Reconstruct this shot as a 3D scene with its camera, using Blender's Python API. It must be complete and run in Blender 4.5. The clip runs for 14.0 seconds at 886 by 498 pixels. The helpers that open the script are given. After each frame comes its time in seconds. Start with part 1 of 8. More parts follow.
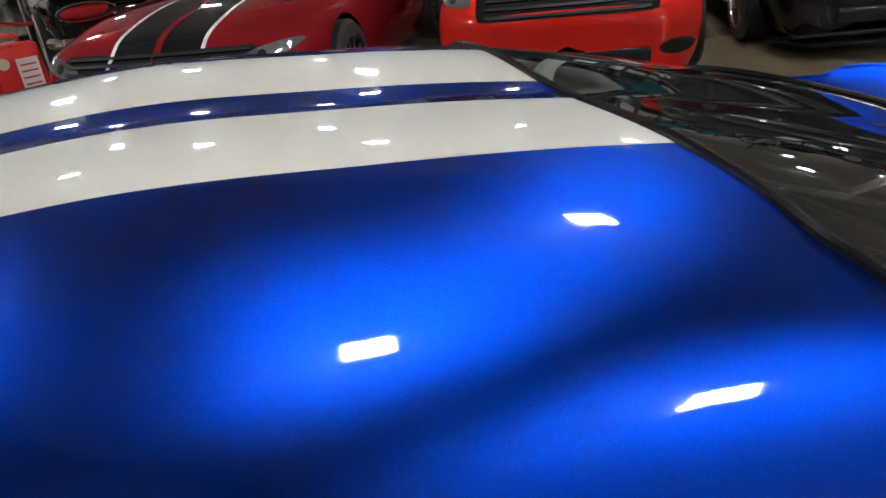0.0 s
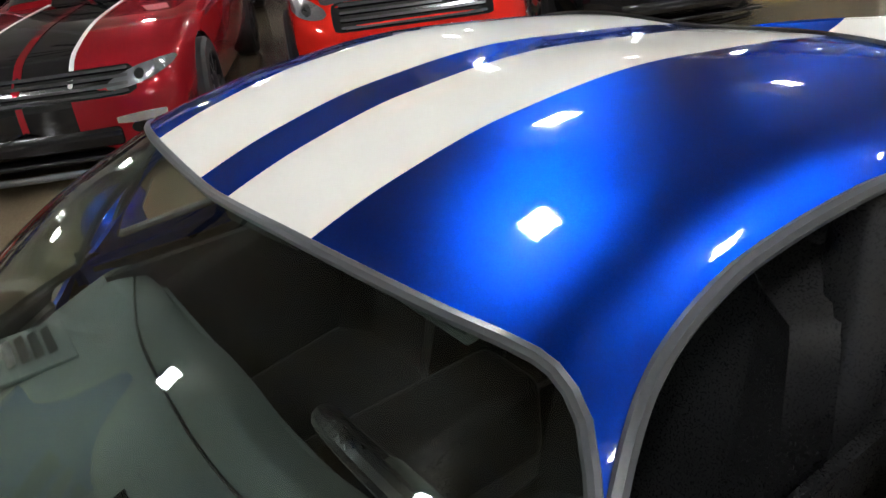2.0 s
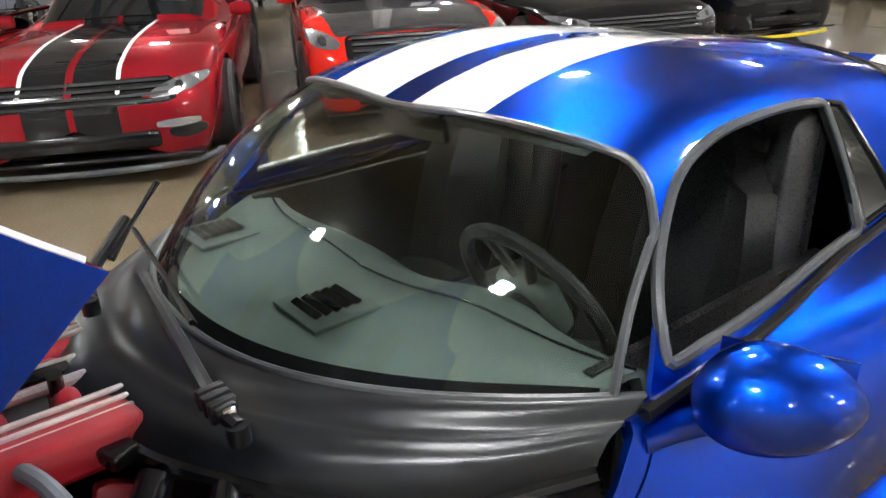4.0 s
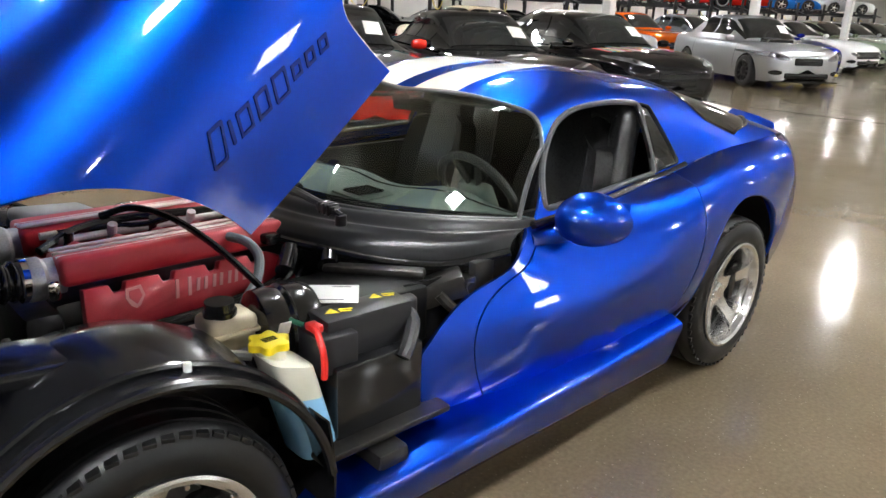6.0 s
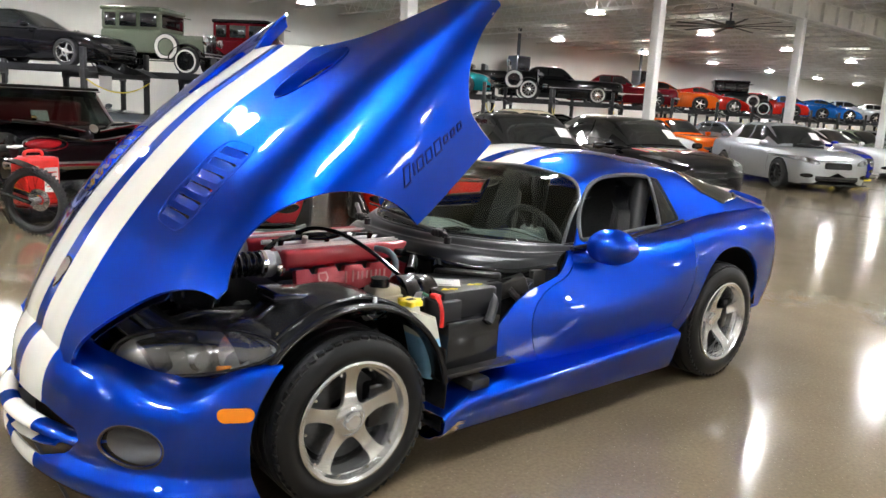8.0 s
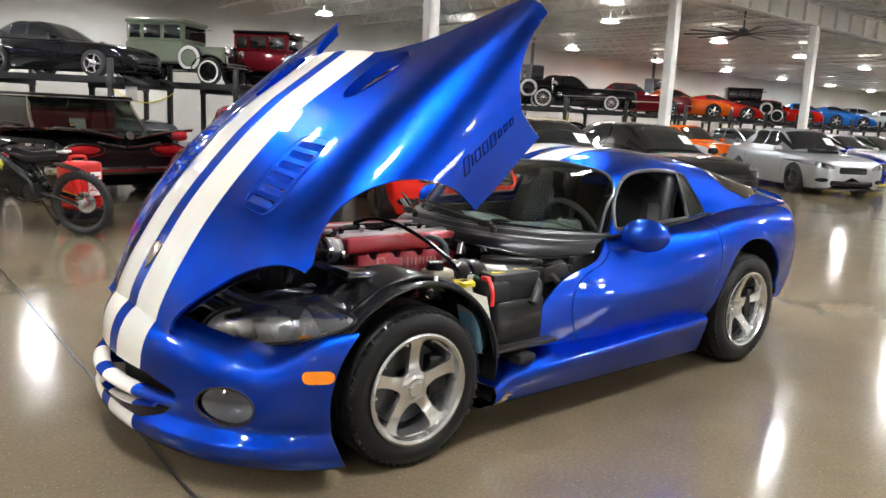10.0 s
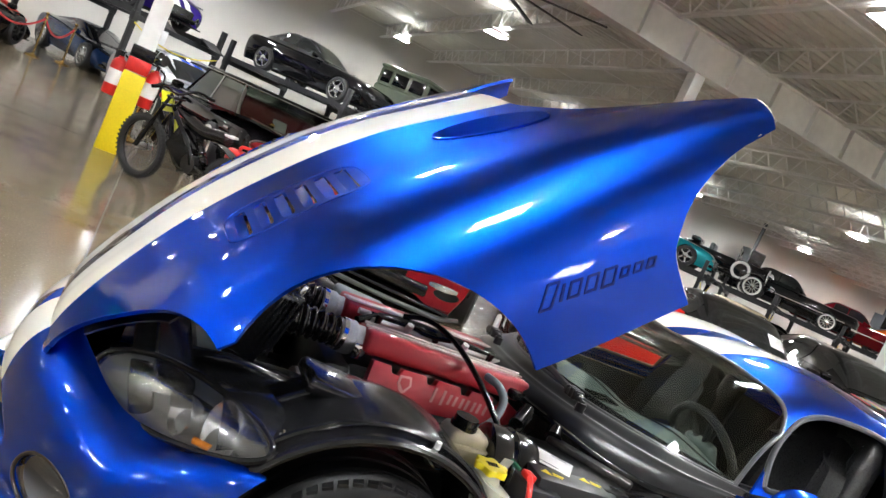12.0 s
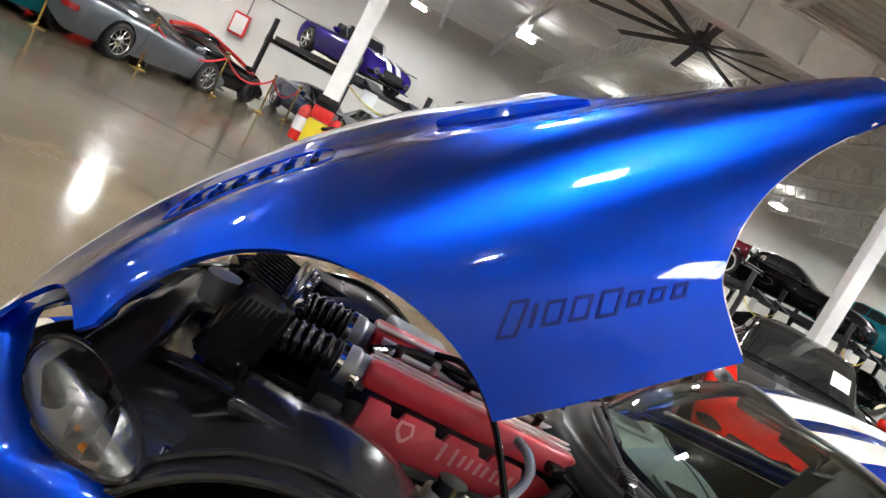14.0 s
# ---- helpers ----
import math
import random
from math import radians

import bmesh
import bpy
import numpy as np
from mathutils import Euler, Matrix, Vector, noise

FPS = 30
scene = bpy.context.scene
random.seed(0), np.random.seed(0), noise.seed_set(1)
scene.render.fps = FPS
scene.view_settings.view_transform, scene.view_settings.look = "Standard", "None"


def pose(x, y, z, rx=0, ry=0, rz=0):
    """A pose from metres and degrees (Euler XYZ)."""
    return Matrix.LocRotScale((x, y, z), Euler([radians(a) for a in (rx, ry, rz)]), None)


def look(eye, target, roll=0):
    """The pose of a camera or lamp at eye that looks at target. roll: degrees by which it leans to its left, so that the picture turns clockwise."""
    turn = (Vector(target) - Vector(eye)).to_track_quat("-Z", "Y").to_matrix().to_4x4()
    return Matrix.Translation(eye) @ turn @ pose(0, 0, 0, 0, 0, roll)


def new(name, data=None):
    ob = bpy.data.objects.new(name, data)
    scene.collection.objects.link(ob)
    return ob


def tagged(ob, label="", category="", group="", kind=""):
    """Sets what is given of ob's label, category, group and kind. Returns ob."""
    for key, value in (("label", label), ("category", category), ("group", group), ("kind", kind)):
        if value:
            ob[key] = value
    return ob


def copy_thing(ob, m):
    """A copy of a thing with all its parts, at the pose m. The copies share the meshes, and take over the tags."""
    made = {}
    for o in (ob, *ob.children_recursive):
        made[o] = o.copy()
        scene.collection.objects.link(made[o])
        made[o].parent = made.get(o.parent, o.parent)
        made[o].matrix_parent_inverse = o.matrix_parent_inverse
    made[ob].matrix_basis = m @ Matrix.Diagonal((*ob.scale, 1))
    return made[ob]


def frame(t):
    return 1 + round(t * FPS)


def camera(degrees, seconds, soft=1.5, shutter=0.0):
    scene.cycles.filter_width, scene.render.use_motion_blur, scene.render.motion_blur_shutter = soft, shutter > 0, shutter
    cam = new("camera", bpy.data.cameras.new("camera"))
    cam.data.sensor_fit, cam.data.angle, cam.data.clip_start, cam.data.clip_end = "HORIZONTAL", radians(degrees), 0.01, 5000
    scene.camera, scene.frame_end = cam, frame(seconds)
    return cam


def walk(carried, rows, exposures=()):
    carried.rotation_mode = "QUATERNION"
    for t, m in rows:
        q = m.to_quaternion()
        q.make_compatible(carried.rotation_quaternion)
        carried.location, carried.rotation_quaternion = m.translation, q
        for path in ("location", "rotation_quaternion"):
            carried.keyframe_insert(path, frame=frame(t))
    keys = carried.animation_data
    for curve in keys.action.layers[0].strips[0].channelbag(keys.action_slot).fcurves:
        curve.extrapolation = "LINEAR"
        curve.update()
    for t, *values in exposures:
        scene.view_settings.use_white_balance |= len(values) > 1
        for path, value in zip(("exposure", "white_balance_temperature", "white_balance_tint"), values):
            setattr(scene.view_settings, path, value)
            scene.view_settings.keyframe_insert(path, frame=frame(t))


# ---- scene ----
cam = camera(62.0, 14.0)
PATH = [
    (0, (1.96, -0.828, 1.413), (2.39, 0.917, 0.535), -6.9),
    (0.5, (1.70, -0.821, 1.468), (2.60, 0.70, 0.56), -3.4),
    (1, (1.53, -0.873, 1.50), (2.498, 0.63, 0.604), -3.8),
    (1.5, (1.295, -0.892, 1.49), (2.26, 0.612, 0.595), -5.4),
    (2, (1.086, -0.922, 1.482), (2.063, 0.577, 0.589), -6.6),
    (2.2, (1.034, -0.94, 1.477), (2.019, 0.558, 0.591), -6.8),
    (4.3, (0.378, -1.394, 1.458), (1.525, 0.058, 0.699), -1.5),
    (4.5, (0.312, -1.48, 1.452), (1.487, -0.045, 0.704), -0.5),
    (5, (0.1, -1.7, 1.449), (1.34, -0.307, 0.726), 1.5),
    (5.5, (-0.206, -1.899, 1.432), (1.08, -0.529, 0.746), 2.2),
    (6, (-0.443, -2.106, 1.44), (0.869, -0.733, 0.814), 2.2),
    (6.5, (-0.667, -2.372, 1.44), (0.644, -0.967, 0.886), 2.4),
    (7, (-0.898, -2.543, 1.437), (0.393, -1.092, 0.959), 3.1),
    (7.5, (-1.135, -2.747, 1.425), (0.14, -1.261, 1.014), 3.2),
    (8, (-1.345, -2.908, 1.429), (-0.086, -1.401, 1.05), 3.2),
    (8.5, (-1.612, -3.02, 1.427), (-0.364, -1.501, 1.058), 3.2),
    (8.7, (-1.685, -3.06, 1.39), (-0.436, -1.537, 1.041), 2.3),
    (10.8, (-1.583, -2.946, 1.374), (-0.385, -1.391, 0.995), 4.8),
    (11, (-1.479, -2.866, 1.4), (-0.312, -1.289, 1.014), 7.5),
    (11.5, (-1.115, -2.632, 1.364), (-0.126, -0.914, 1.104), 17.4),
    (12, (-0.782, -2.347, 1.35), (0.025, -0.526, 1.166), 24.4),
    (12.5, (-0.491, -2.189, 1.358), (0.112, -0.291, 1.175), 27.5),
    (13, (-0.259, -2.102, 1.393), (0.17, -0.156, 1.212), 29.1),
    (13.5, (-0.174, -2.081, 1.399), (0.148, -0.116, 1.212), 29.7),
    (14, (-0.161, -2.085, 1.392), (0.091, -0.117, 1.146), 28.1),
]
walk(cam, [(t, look(eye, target, roll)) for t, eye, target, roll in PATH], ((0, -1.27), (1, -1.24), (2.2, -0.65), (4.3, 0.05), (14, 0.06)))

# ---- world, light, exposure ----
world = bpy.data.worlds.new("hall_dark")
scene.world = world
world.use_nodes = True
world.node_tree.nodes["Background"].inputs[0].default_value = (0.5, 0.55, 0.6, 1)
world.node_tree.nodes["Background"].inputs[1].default_value = 0.02
LAMP = 400.0
DECK = 5.25          # underside of the roof deck
LAMP_Z = 4.6


# ---- geometry helpers ----
def curve_of(xs, ys):
    """A smooth monotone curve through a few stations."""
    xs, ys = [float(a) for a in xs], [float(a) for a in ys]
    n = len(xs)
    h = [xs[i + 1] - xs[i] for i in range(n - 1)]
    d = [(ys[i + 1] - ys[i]) / h[i] for i in range(n - 1)]
    m = [d[0]] + [2 * d[i - 1] * d[i] / (d[i - 1] + d[i]) if d[i - 1] * d[i] > 0 else 0.0 for i in range(1, n - 1)] + [d[-1]]

    def f(x):
        if x <= xs[0]:
            return ys[0]
        if x >= xs[-1]:
            return ys[-1]
        i = 0
        while x > xs[i + 1]:
            i += 1
        t = (x - xs[i]) / h[i]
        return (1 + 2 * t) * (1 - t) ** 2 * ys[i] + t * (1 - t) ** 2 * h[i] * m[i] + t * t * (3 - 2 * t) * ys[i + 1] + t * t * (t - 1) * h[i] * m[i + 1]

    return f


def along(points, v):
    """A point on the smooth line through the given points, v from 0 to 1."""
    n = len(points) - 1
    v = min(max(v, 0), 1) * n
    i = min(int(v), n - 1)
    t = v - i
    b, c = points[i], points[i + 1]
    a = points[i - 1] if i > 0 else [2 * p - q for p, q in zip(b, c)]
    d = points[i + 2] if i + 2 <= n else [2 * q - p for p, q in zip(b, c)]
    return tuple(0.5 * (2 * q + (r - p) * t + (2 * p - 5 * q + 4 * r - w) * t * t + (3 * q - p - 3 * r + w) * t ** 3) for p, q, r, w in zip(a, b, c, d))


def sheet(f, nu, nv, wrap=False):
    """A bmesh grid of f(u, v)."""
    bm = bmesh.new()
    rows = [[bm.verts.new(f(i / nu, j / nv)) for j in range(nv if wrap else nv + 1)] for i in range(nu + 1)]
    for i in range(nu):
        for j in range(nv):
            k = (j + 1) % nv if wrap else j + 1
            quad = (rows[i][j], rows[i][k], rows[i + 1][k], rows[i + 1][j])
            try:
                bm.faces.new(quad)
            except ValueError:
                pass
    return bm


def trim(bm, g):
    """Cuts away where g(point) is negative, with a clean edge."""
    val = {}
    for v in bm.verts:
        a = g(v.co)
        val[v] = a if abs(a) > 1e-6 else 1e-6
    for e in list(bm.edges):
        a, b = e.verts
        if val[a] * val[b] < 0:
            _, nv = bmesh.utils.edge_split(e, a, val[a] / (val[a] - val[b]))
            val[nv] = 0.0
    for f in list(bm.faces):
        z = [v for v in f.verts if val[v] == 0.0]
        if len(z) == 2 and not any(set(e.verts) == set(z) for e in f.edges):
            bmesh.utils.face_split(f, z[0], z[1])
    gone = [f for f in bm.faces if min(val.get(v, 0) for v in f.verts) < 0]
    bmesh.ops.delete(bm, geom=gone, context="FACES")
    return bm


def thick(bm, t):
    bmesh.ops.recalc_face_normals(bm, faces=bm.faces[:])
    bmesh.ops.solidify(bm, geom=bm.faces[:], thickness=t)
    return bm


def shell(bm, t):
    """Give a skin thickness on its inner side; the outer side stays put."""
    bm.normal_update()
    faces, edges = bm.faces[:], [e for e in bm.edges if e.is_boundary]
    back = {v: bm.verts.new(v.co - v.normal * t) for v in bm.verts[:]}
    for f in faces:
        bm.faces.new([back[v] for v in reversed(f.verts)])
    for e in edges:
        lp = e.link_loops[0]
        a, b = lp.vert, lp.link_loop_next.vert
        bm.faces.new((b, a, back[a], back[b]))
    return bm


def join(*bms):
    out = bmesh.new()
    for b in bms:
        me = bpy.data.meshes.new("tmp")
        b.to_mesh(me)
        out.from_mesh(me)
        bpy.data.meshes.remove(me)
        b.free()
    return out


def islands(bm):
    """The separate pieces of a bmesh, largest first, as bmeshes of their own."""
    left, out = set(bm.faces), []
    while left:
        seed = [left.pop()]
        group = set(seed)
        while seed:
            for v in seed.pop().verts:
                for f in v.link_faces:
                    if f in left:
                        left.discard(f)
                        group.add(f)
                        seed.append(f)
        out.append(group)
    made = []
    for group in sorted(out, key=len, reverse=True):
        b, at = bmesh.new(), {}
        for f in group:
            for v in f.verts:
                if v not in at:
                    at[v] = b.verts.new(v.co)
        for f in group:
            b.faces.new([at[v] for v in f.verts])
        made.append(b)
    bm.free()
    return made


def moved(bm, m):
    bmesh.ops.transform(bm, matrix=m, verts=bm.verts[:])
    return bm


def box(sx, sy, sz, at=(0, 0, 0), bevel=0.0, segs=2, rot=(0, 0, 0)):
    bm = bmesh.new()
    bmesh.ops.create_cube(bm, size=1.0, matrix=Matrix.Diagonal((sx, sy, sz, 1)))
    if bevel > 0:
        bmesh.ops.bevel(bm, geom=bm.edges[:], offset=min(bevel, 0.45 * min(sx, sy, sz)), segments=segs, affect="EDGES", profile=0.5)
    return moved(bm, pose(*at, *rot))


def lathe(profile, n=32, axis="y"):
    """Turns (radius, along) pairs round an axis."""
    def f(u, v):
        k = u * (len(profile) - 1)
        i = min(int(k), len(profile) - 2)
        t = k - i
        r = profile[i][0] * (1 - t) + profile[i + 1][0] * t
        h = profile[i][1] * (1 - t) + profile[i + 1][1] * t
        a = 2 * math.pi * v
        c, s = r * math.cos(a), r * math.sin(a)
        return {"y": (c, h, s), "x": (h, c, s), "z": (c, s, h)}[axis]
    bm = sheet(f, len(profile) - 1, n, wrap=True)
    bmesh.ops.remove_doubles(bm, verts=bm.verts[:], dist=1e-5)
    bmesh.ops.recalc_face_normals(bm, faces=bm.faces[:])
    return bm


def rod(a, b, r, n=10, r2=None):
    a, b = Vector(a), Vector(b)
    bm = bmesh.new()
    bmesh.ops.create_cone(bm, cap_ends=True, segments=n, radius1=r, radius2=r if r2 is None else r2, depth=(b - a).length)
    return moved(bm, Matrix.Translation((a + b) / 2) @ (b - a).to_track_quat("Z", "Y").to_matrix().to_4x4())


def tube(points, r, n=8, steps=6, ribs=0.0, period=0.02):
    """A hose through points; ribs: how far its rings stand out."""
    m = (len(points) - 1) * steps
    line = [Vector(along(points, i / m)) for i in range(m + 1)]
    bm, rings, side, run = bmesh.new(), [], None, 0.0
    for i, p in enumerate(line):
        d = (line[min(i + 1, m)] - line[max(i - 1, 0)]).normalized()
        run += (p - line[max(i - 1, 0)]).length
        side = (side - d * side.dot(d)).normalized() if side else d.orthogonal().normalized()
        up = d.cross(side)
        rr = r + ribs * (0.5 + 0.5 * math.cos(2 * math.pi * run / period))
        rings.append([bm.verts.new(p + rr * (math.cos(a) * side + math.sin(a) * up)) for a in (2 * math.pi * k / n for k in range(n))])
    for i in range(m):
        for k in range(n):
            bm.faces.new((rings[i][k], rings[i][(k + 1) % n], rings[i + 1][(k + 1) % n], rings[i + 1][k]))
    bm.faces.new(rings[0][::-1])
    bm.faces.new(rings[-1])
    return bm


def plate(outline, t, axis="z", bevel=0.0):
    """A flat plate with an outline of (a, b) pairs, t thick along the axis."""
    put = {"z": lambda a, b, h: (a, b, h), "y": lambda a, b, h: (a, h, b), "x": lambda a, b, h: (h, a, b)}[axis]
    bm = bmesh.new()
    f = bm.faces.new([bm.verts.new(put(a, b, -t / 2)) for a, b in outline])
    g = bmesh.ops.extrude_face_region(bm, geom=[f])
    bmesh.ops.translate(bm, verts=[v for v in g["geom"] if isinstance(v, bmesh.types.BMVert)], vec=put(0, 0, t))
    bmesh.ops.recalc_face_normals(bm, faces=bm.faces[:])
    if bevel:
        bmesh.ops.bevel(bm, geom=bm.edges[:], offset=bevel, segments=2, affect="EDGES", profile=0.5)
    return bm


def polygon(points, radius=0.0):
    """A signed distance to a rounded polygon in two axes: negative inside."""
    p = np.array(points, float)
    q = np.roll(p, -1, 0)
    e = q - p
    ee = (e * e).sum(1)
    slope = e[:, 0] / np.where(np.abs(e[:, 1]) < 1e-9, 1e-9, e[:, 1])
    lo, hi = p.min(0) - 0.15, p.max(0) + 0.15

    def d(a, b):
        if not (lo[0] < a < hi[0] and lo[1] < b < hi[1]):
            return 0.15
        w0, w1 = a - p[:, 0], b - p[:, 1]
        t = np.clip((w0 * e[:, 0] + w1 * e[:, 1]) / ee, 0, 1)
        best = math.sqrt(float(((w0 - t * e[:, 0]) ** 2 + (w1 - t * e[:, 1]) ** 2).min()))
        inside = np.count_nonzero(((p[:, 1] > b) != (q[:, 1] > b)) & (w0 < slope * w1)) % 2
        return (-best if inside else best) - radius

    return d


def part(name, bm, mat, parent, label="", sharp=35):
    bmesh.ops.recalc_face_normals(bm, faces=bm.faces[:])
    me = bpy.data.meshes.new(name)
    bm.to_mesh(me)
    bm.free()
    me.materials.append(mat)
    me.shade_smooth()
    me.set_sharp_from_angle(angle=radians(sharp))
    ob = new(name, me)
    if parent is not None:
        ob.parent = parent
    return tagged(ob, label)


def thing(name, at=None, label="", category="", group="", kind=""):
    ob = new(name)
    ob.empty_display_size = 0.1
    if at is not None:
        ob.matrix_basis = at
    return tagged(ob, label, category, group, kind)


def tree_of(bm):
    from mathutils import bvhtree
    bm.normal_update()
    return bvhtree.BVHTree.FromBMesh(bm)


def drape(tree, flat, way, lift=0.004):
    """Lays a flat bmesh onto a surface along a direction, a little proud of it; what misses is cut away."""
    way = Vector(way).normalized()
    lost = []
    for v in flat.verts:
        hit, normal, _, _ = tree.ray_cast(v.co - way * 3, way)
        if hit is None:
            lost.append(v)
        else:
            if normal.dot(way) > 0:
                normal = -normal
            v.co = hit + normal * lift
    bmesh.ops.delete(flat, geom=lost, context="VERTS")
    return flat


def patch(g, lo, hi, n, put):
    """A flat piece inside g < 0, gridded n times over lo..hi; put maps (a, b) to a place."""
    bm = sheet(lambda u, v: (lo[0] + u * (hi[0] - lo[0]), lo[1] + v * (hi[1] - lo[1]), 0), n, min(max(3, int(n * (hi[1] - lo[1]) / (hi[0] - lo[0]))), 46))
    trim(bm, lambda p: -g(p.x, p.y))
    for v in bm.verts:
        v.co = put(v.co.x, v.co.y)
    return bm


# ---- materials ----
def material(name, color, rough=0.5, metal=0.0, coat=0.0, grain=0.0, scale=40.0, bump=0.0, spec=0.5, stain=0.0, stain_scale=2.0, sheen=0.0):
    """Base colour with grain and stains at two scales, and fine relief."""
    m = bpy.data.materials.new(name)
    m.use_nodes = True
    nt = m.node_tree
    b = nt.nodes["Principled BSDF"]
    b.inputs["Base Color"].default_value = (*color, 1)
    b.inputs["Roughness"].default_value = rough
    b.inputs["Metallic"].default_value = metal
    b.inputs["Coat Weight"].default_value = coat
    b.inputs["Coat Roughness"].default_value = 0.03
    b.inputs["Specular IOR Level"].default_value = spec
    co = nt.nodes.new("ShaderNodeTexCoord")
    if grain or stain:
        mix = None
        for amount, sc in ((grain, scale), (stain, stain_scale)):
            if not amount:
                continue
            no = nt.nodes.new("ShaderNodeTexNoise")
            no.inputs["Scale"].default_value, no.inputs["Detail"].default_value = sc, 5
            nt.links.new(co.outputs["Object"], no.inputs["Vector"])
            mr = nt.nodes.new("ShaderNodeMapRange")
            mr.inputs[1].default_value, mr.inputs[2].default_value = 0.3, 0.7
            mr.inputs[3].default_value, mr.inputs[4].default_value = 1 - amount, 1 + amount
            nt.links.new(no.outputs["Fac"], mr.inputs[0])
            mu = nt.nodes.new("ShaderNodeVectorMath")
            mu.operation = "MULTIPLY"
            if mix is None:
                mu.inputs[0].default_value = color
            else:
                nt.links.new(mix, mu.inputs[0])
            nt.links.new(mr.outputs[0], mu.inputs[1])
            mix = mu.outputs[0]
            if amount == stain or not stain:
                rr = nt.nodes.new("ShaderNodeMapRange")
                rr.inputs[1].default_value, rr.inputs[2].default_value = 0.3, 0.7
                rr.inputs[3].default_value, rr.inputs[4].default_value = max(rough * 0.75, 0.01), min(rough * 1.25, 1)
                nt.links.new(no.outputs["Fac"], rr.inputs[0])
                nt.links.new(rr.outputs[0], b.inputs["Roughness"])
        nt.links.new(mix, b.inputs["Base Color"])
    if bump:
        no = nt.nodes.new("ShaderNodeTexNoise")
        no.inputs["Scale"].default_value, no.inputs["Detail"].default_value = scale, 4
        nt.links.new(co.outputs["Object"], no.inputs["Vector"])
        bp = nt.nodes.new("ShaderNodeBump")
        bp.inputs["Strength"].default_value, bp.inputs["Distance"].default_value = bump, 0.004
        nt.links.new(no.outputs["Fac"], bp.inputs["Height"])
        nt.links.new(bp.outputs[0], b.inputs["Normal"])
    return m


def striped(name, base, stripe, edges, metal=0.95, rough=0.40):
    """Paint under clear lacquer: a soft metal-flake lobe over a coloured coat, with painted stripes between pairs of distances from the middle line."""
    m = bpy.data.materials.new(name)
    m.use_nodes = True
    nt = m.node_tree
    nt.nodes.remove(nt.nodes["Principled BSDF"])
    out = nt.nodes["Material Output"]
    add = lambda kind: nt.nodes.new("ShaderNode" + kind)
    link = nt.links.new
    co, sx = add("TexCoord"), add("SeparateXYZ")
    link(co.outputs["Object"], sx.inputs[0])
    ab = add("Math")
    ab.operation = "ABSOLUTE"
    link(sx.outputs["Y"], ab.inputs[0])
    total = None
    for lo, hi in edges:
        # soft-edged band, one millimetre wide at its borders
        mid, half = (lo + hi) / 2, (hi - lo) / 2
        d, a, r = add("Math"), add("Math"), add("MapRange")
        d.operation, a.operation = "SUBTRACT", "ABSOLUTE"
        d.inputs[1].default_value = mid
        link(ab.outputs[0], d.inputs[0])
        link(d.outputs[0], a.inputs[0])
        r.inputs[1].default_value, r.inputs[2].default_value, r.inputs[3].default_value, r.inputs[4].default_value = half - 0.0005, half + 0.0005, 1.0, 0.0
        link(a.outputs[0], r.inputs[0])
        if total is None:
            total = r.outputs[0]
        else:
            ad = add("Math")
            link(total, ad.inputs[0])
            link(r.outputs[0], ad.inputs[1])
            total = ad.outputs[0]
    # metal flake: tiny cells that differ a little in tone
    vo, fl = add("TexVoronoi"), add("MixRGB")
    vo.inputs["Scale"].default_value = 900
    link(co.outputs["Object"], vo.inputs["Vector"])
    fl.inputs[1].default_value = (*[c * 0.85 for c in base], 1)
    fl.inputs[2].default_value = (*[min(c * 1.15, 1) for c in base], 1)
    link(vo.outputs["Color"], fl.inputs[0])
    # faint orange peel of the lacquer
    no, bp = add("TexNoise"), add("Bump")
    no.inputs["Scale"].default_value = 160
    link(co.outputs["Object"], no.inputs["Vector"])
    bp.inputs["Strength"].default_value, bp.inputs["Distance"].default_value = 0.006, 0.002
    link(no.outputs["Fac"], bp.inputs["Height"])
    flake, under, mix = add("BsdfAnisotropic"), add("BsdfDiffuse"), add("MixShader")
    flake.distribution = "BECKMANN"
    flake.inputs["Roughness"].default_value = rough
    link(fl.outputs[0], flake.inputs["Color"])
    link(fl.outputs[0], under.inputs["Color"])
    mix.inputs[0].default_value = metal
    link(under.outputs[0], mix.inputs[1])
    link(flake.outputs[0], mix.inputs[2])
    layer = mix.outputs[0]
    if total is not None:
        white, ms = add("BsdfDiffuse"), add("MixShader")
        white.inputs["Color"].default_value = (*stripe, 1)
        link(total, ms.inputs[0])
        link(layer, ms.inputs[1])
        link(white.outputs[0], ms.inputs[2])
        layer = ms.outputs[0]
    lacquer, fr, top = add("BsdfAnisotropic"), add("Fresnel"), add("MixShader")
    lacquer.inputs["Roughness"].default_value = 0.04
    lacquer.inputs["Color"].default_value = (1, 1, 1, 1)
    fr.inputs["IOR"].default_value = 1.47
    link(bp.outputs[0], lacquer.inputs["Normal"])
    link(fr.outputs[0], top.inputs[0])
    link(layer, top.inputs[1])
    link(lacquer.outputs[0], top.inputs[2])
    link(top.outputs[0], out.inputs[0])
    return m


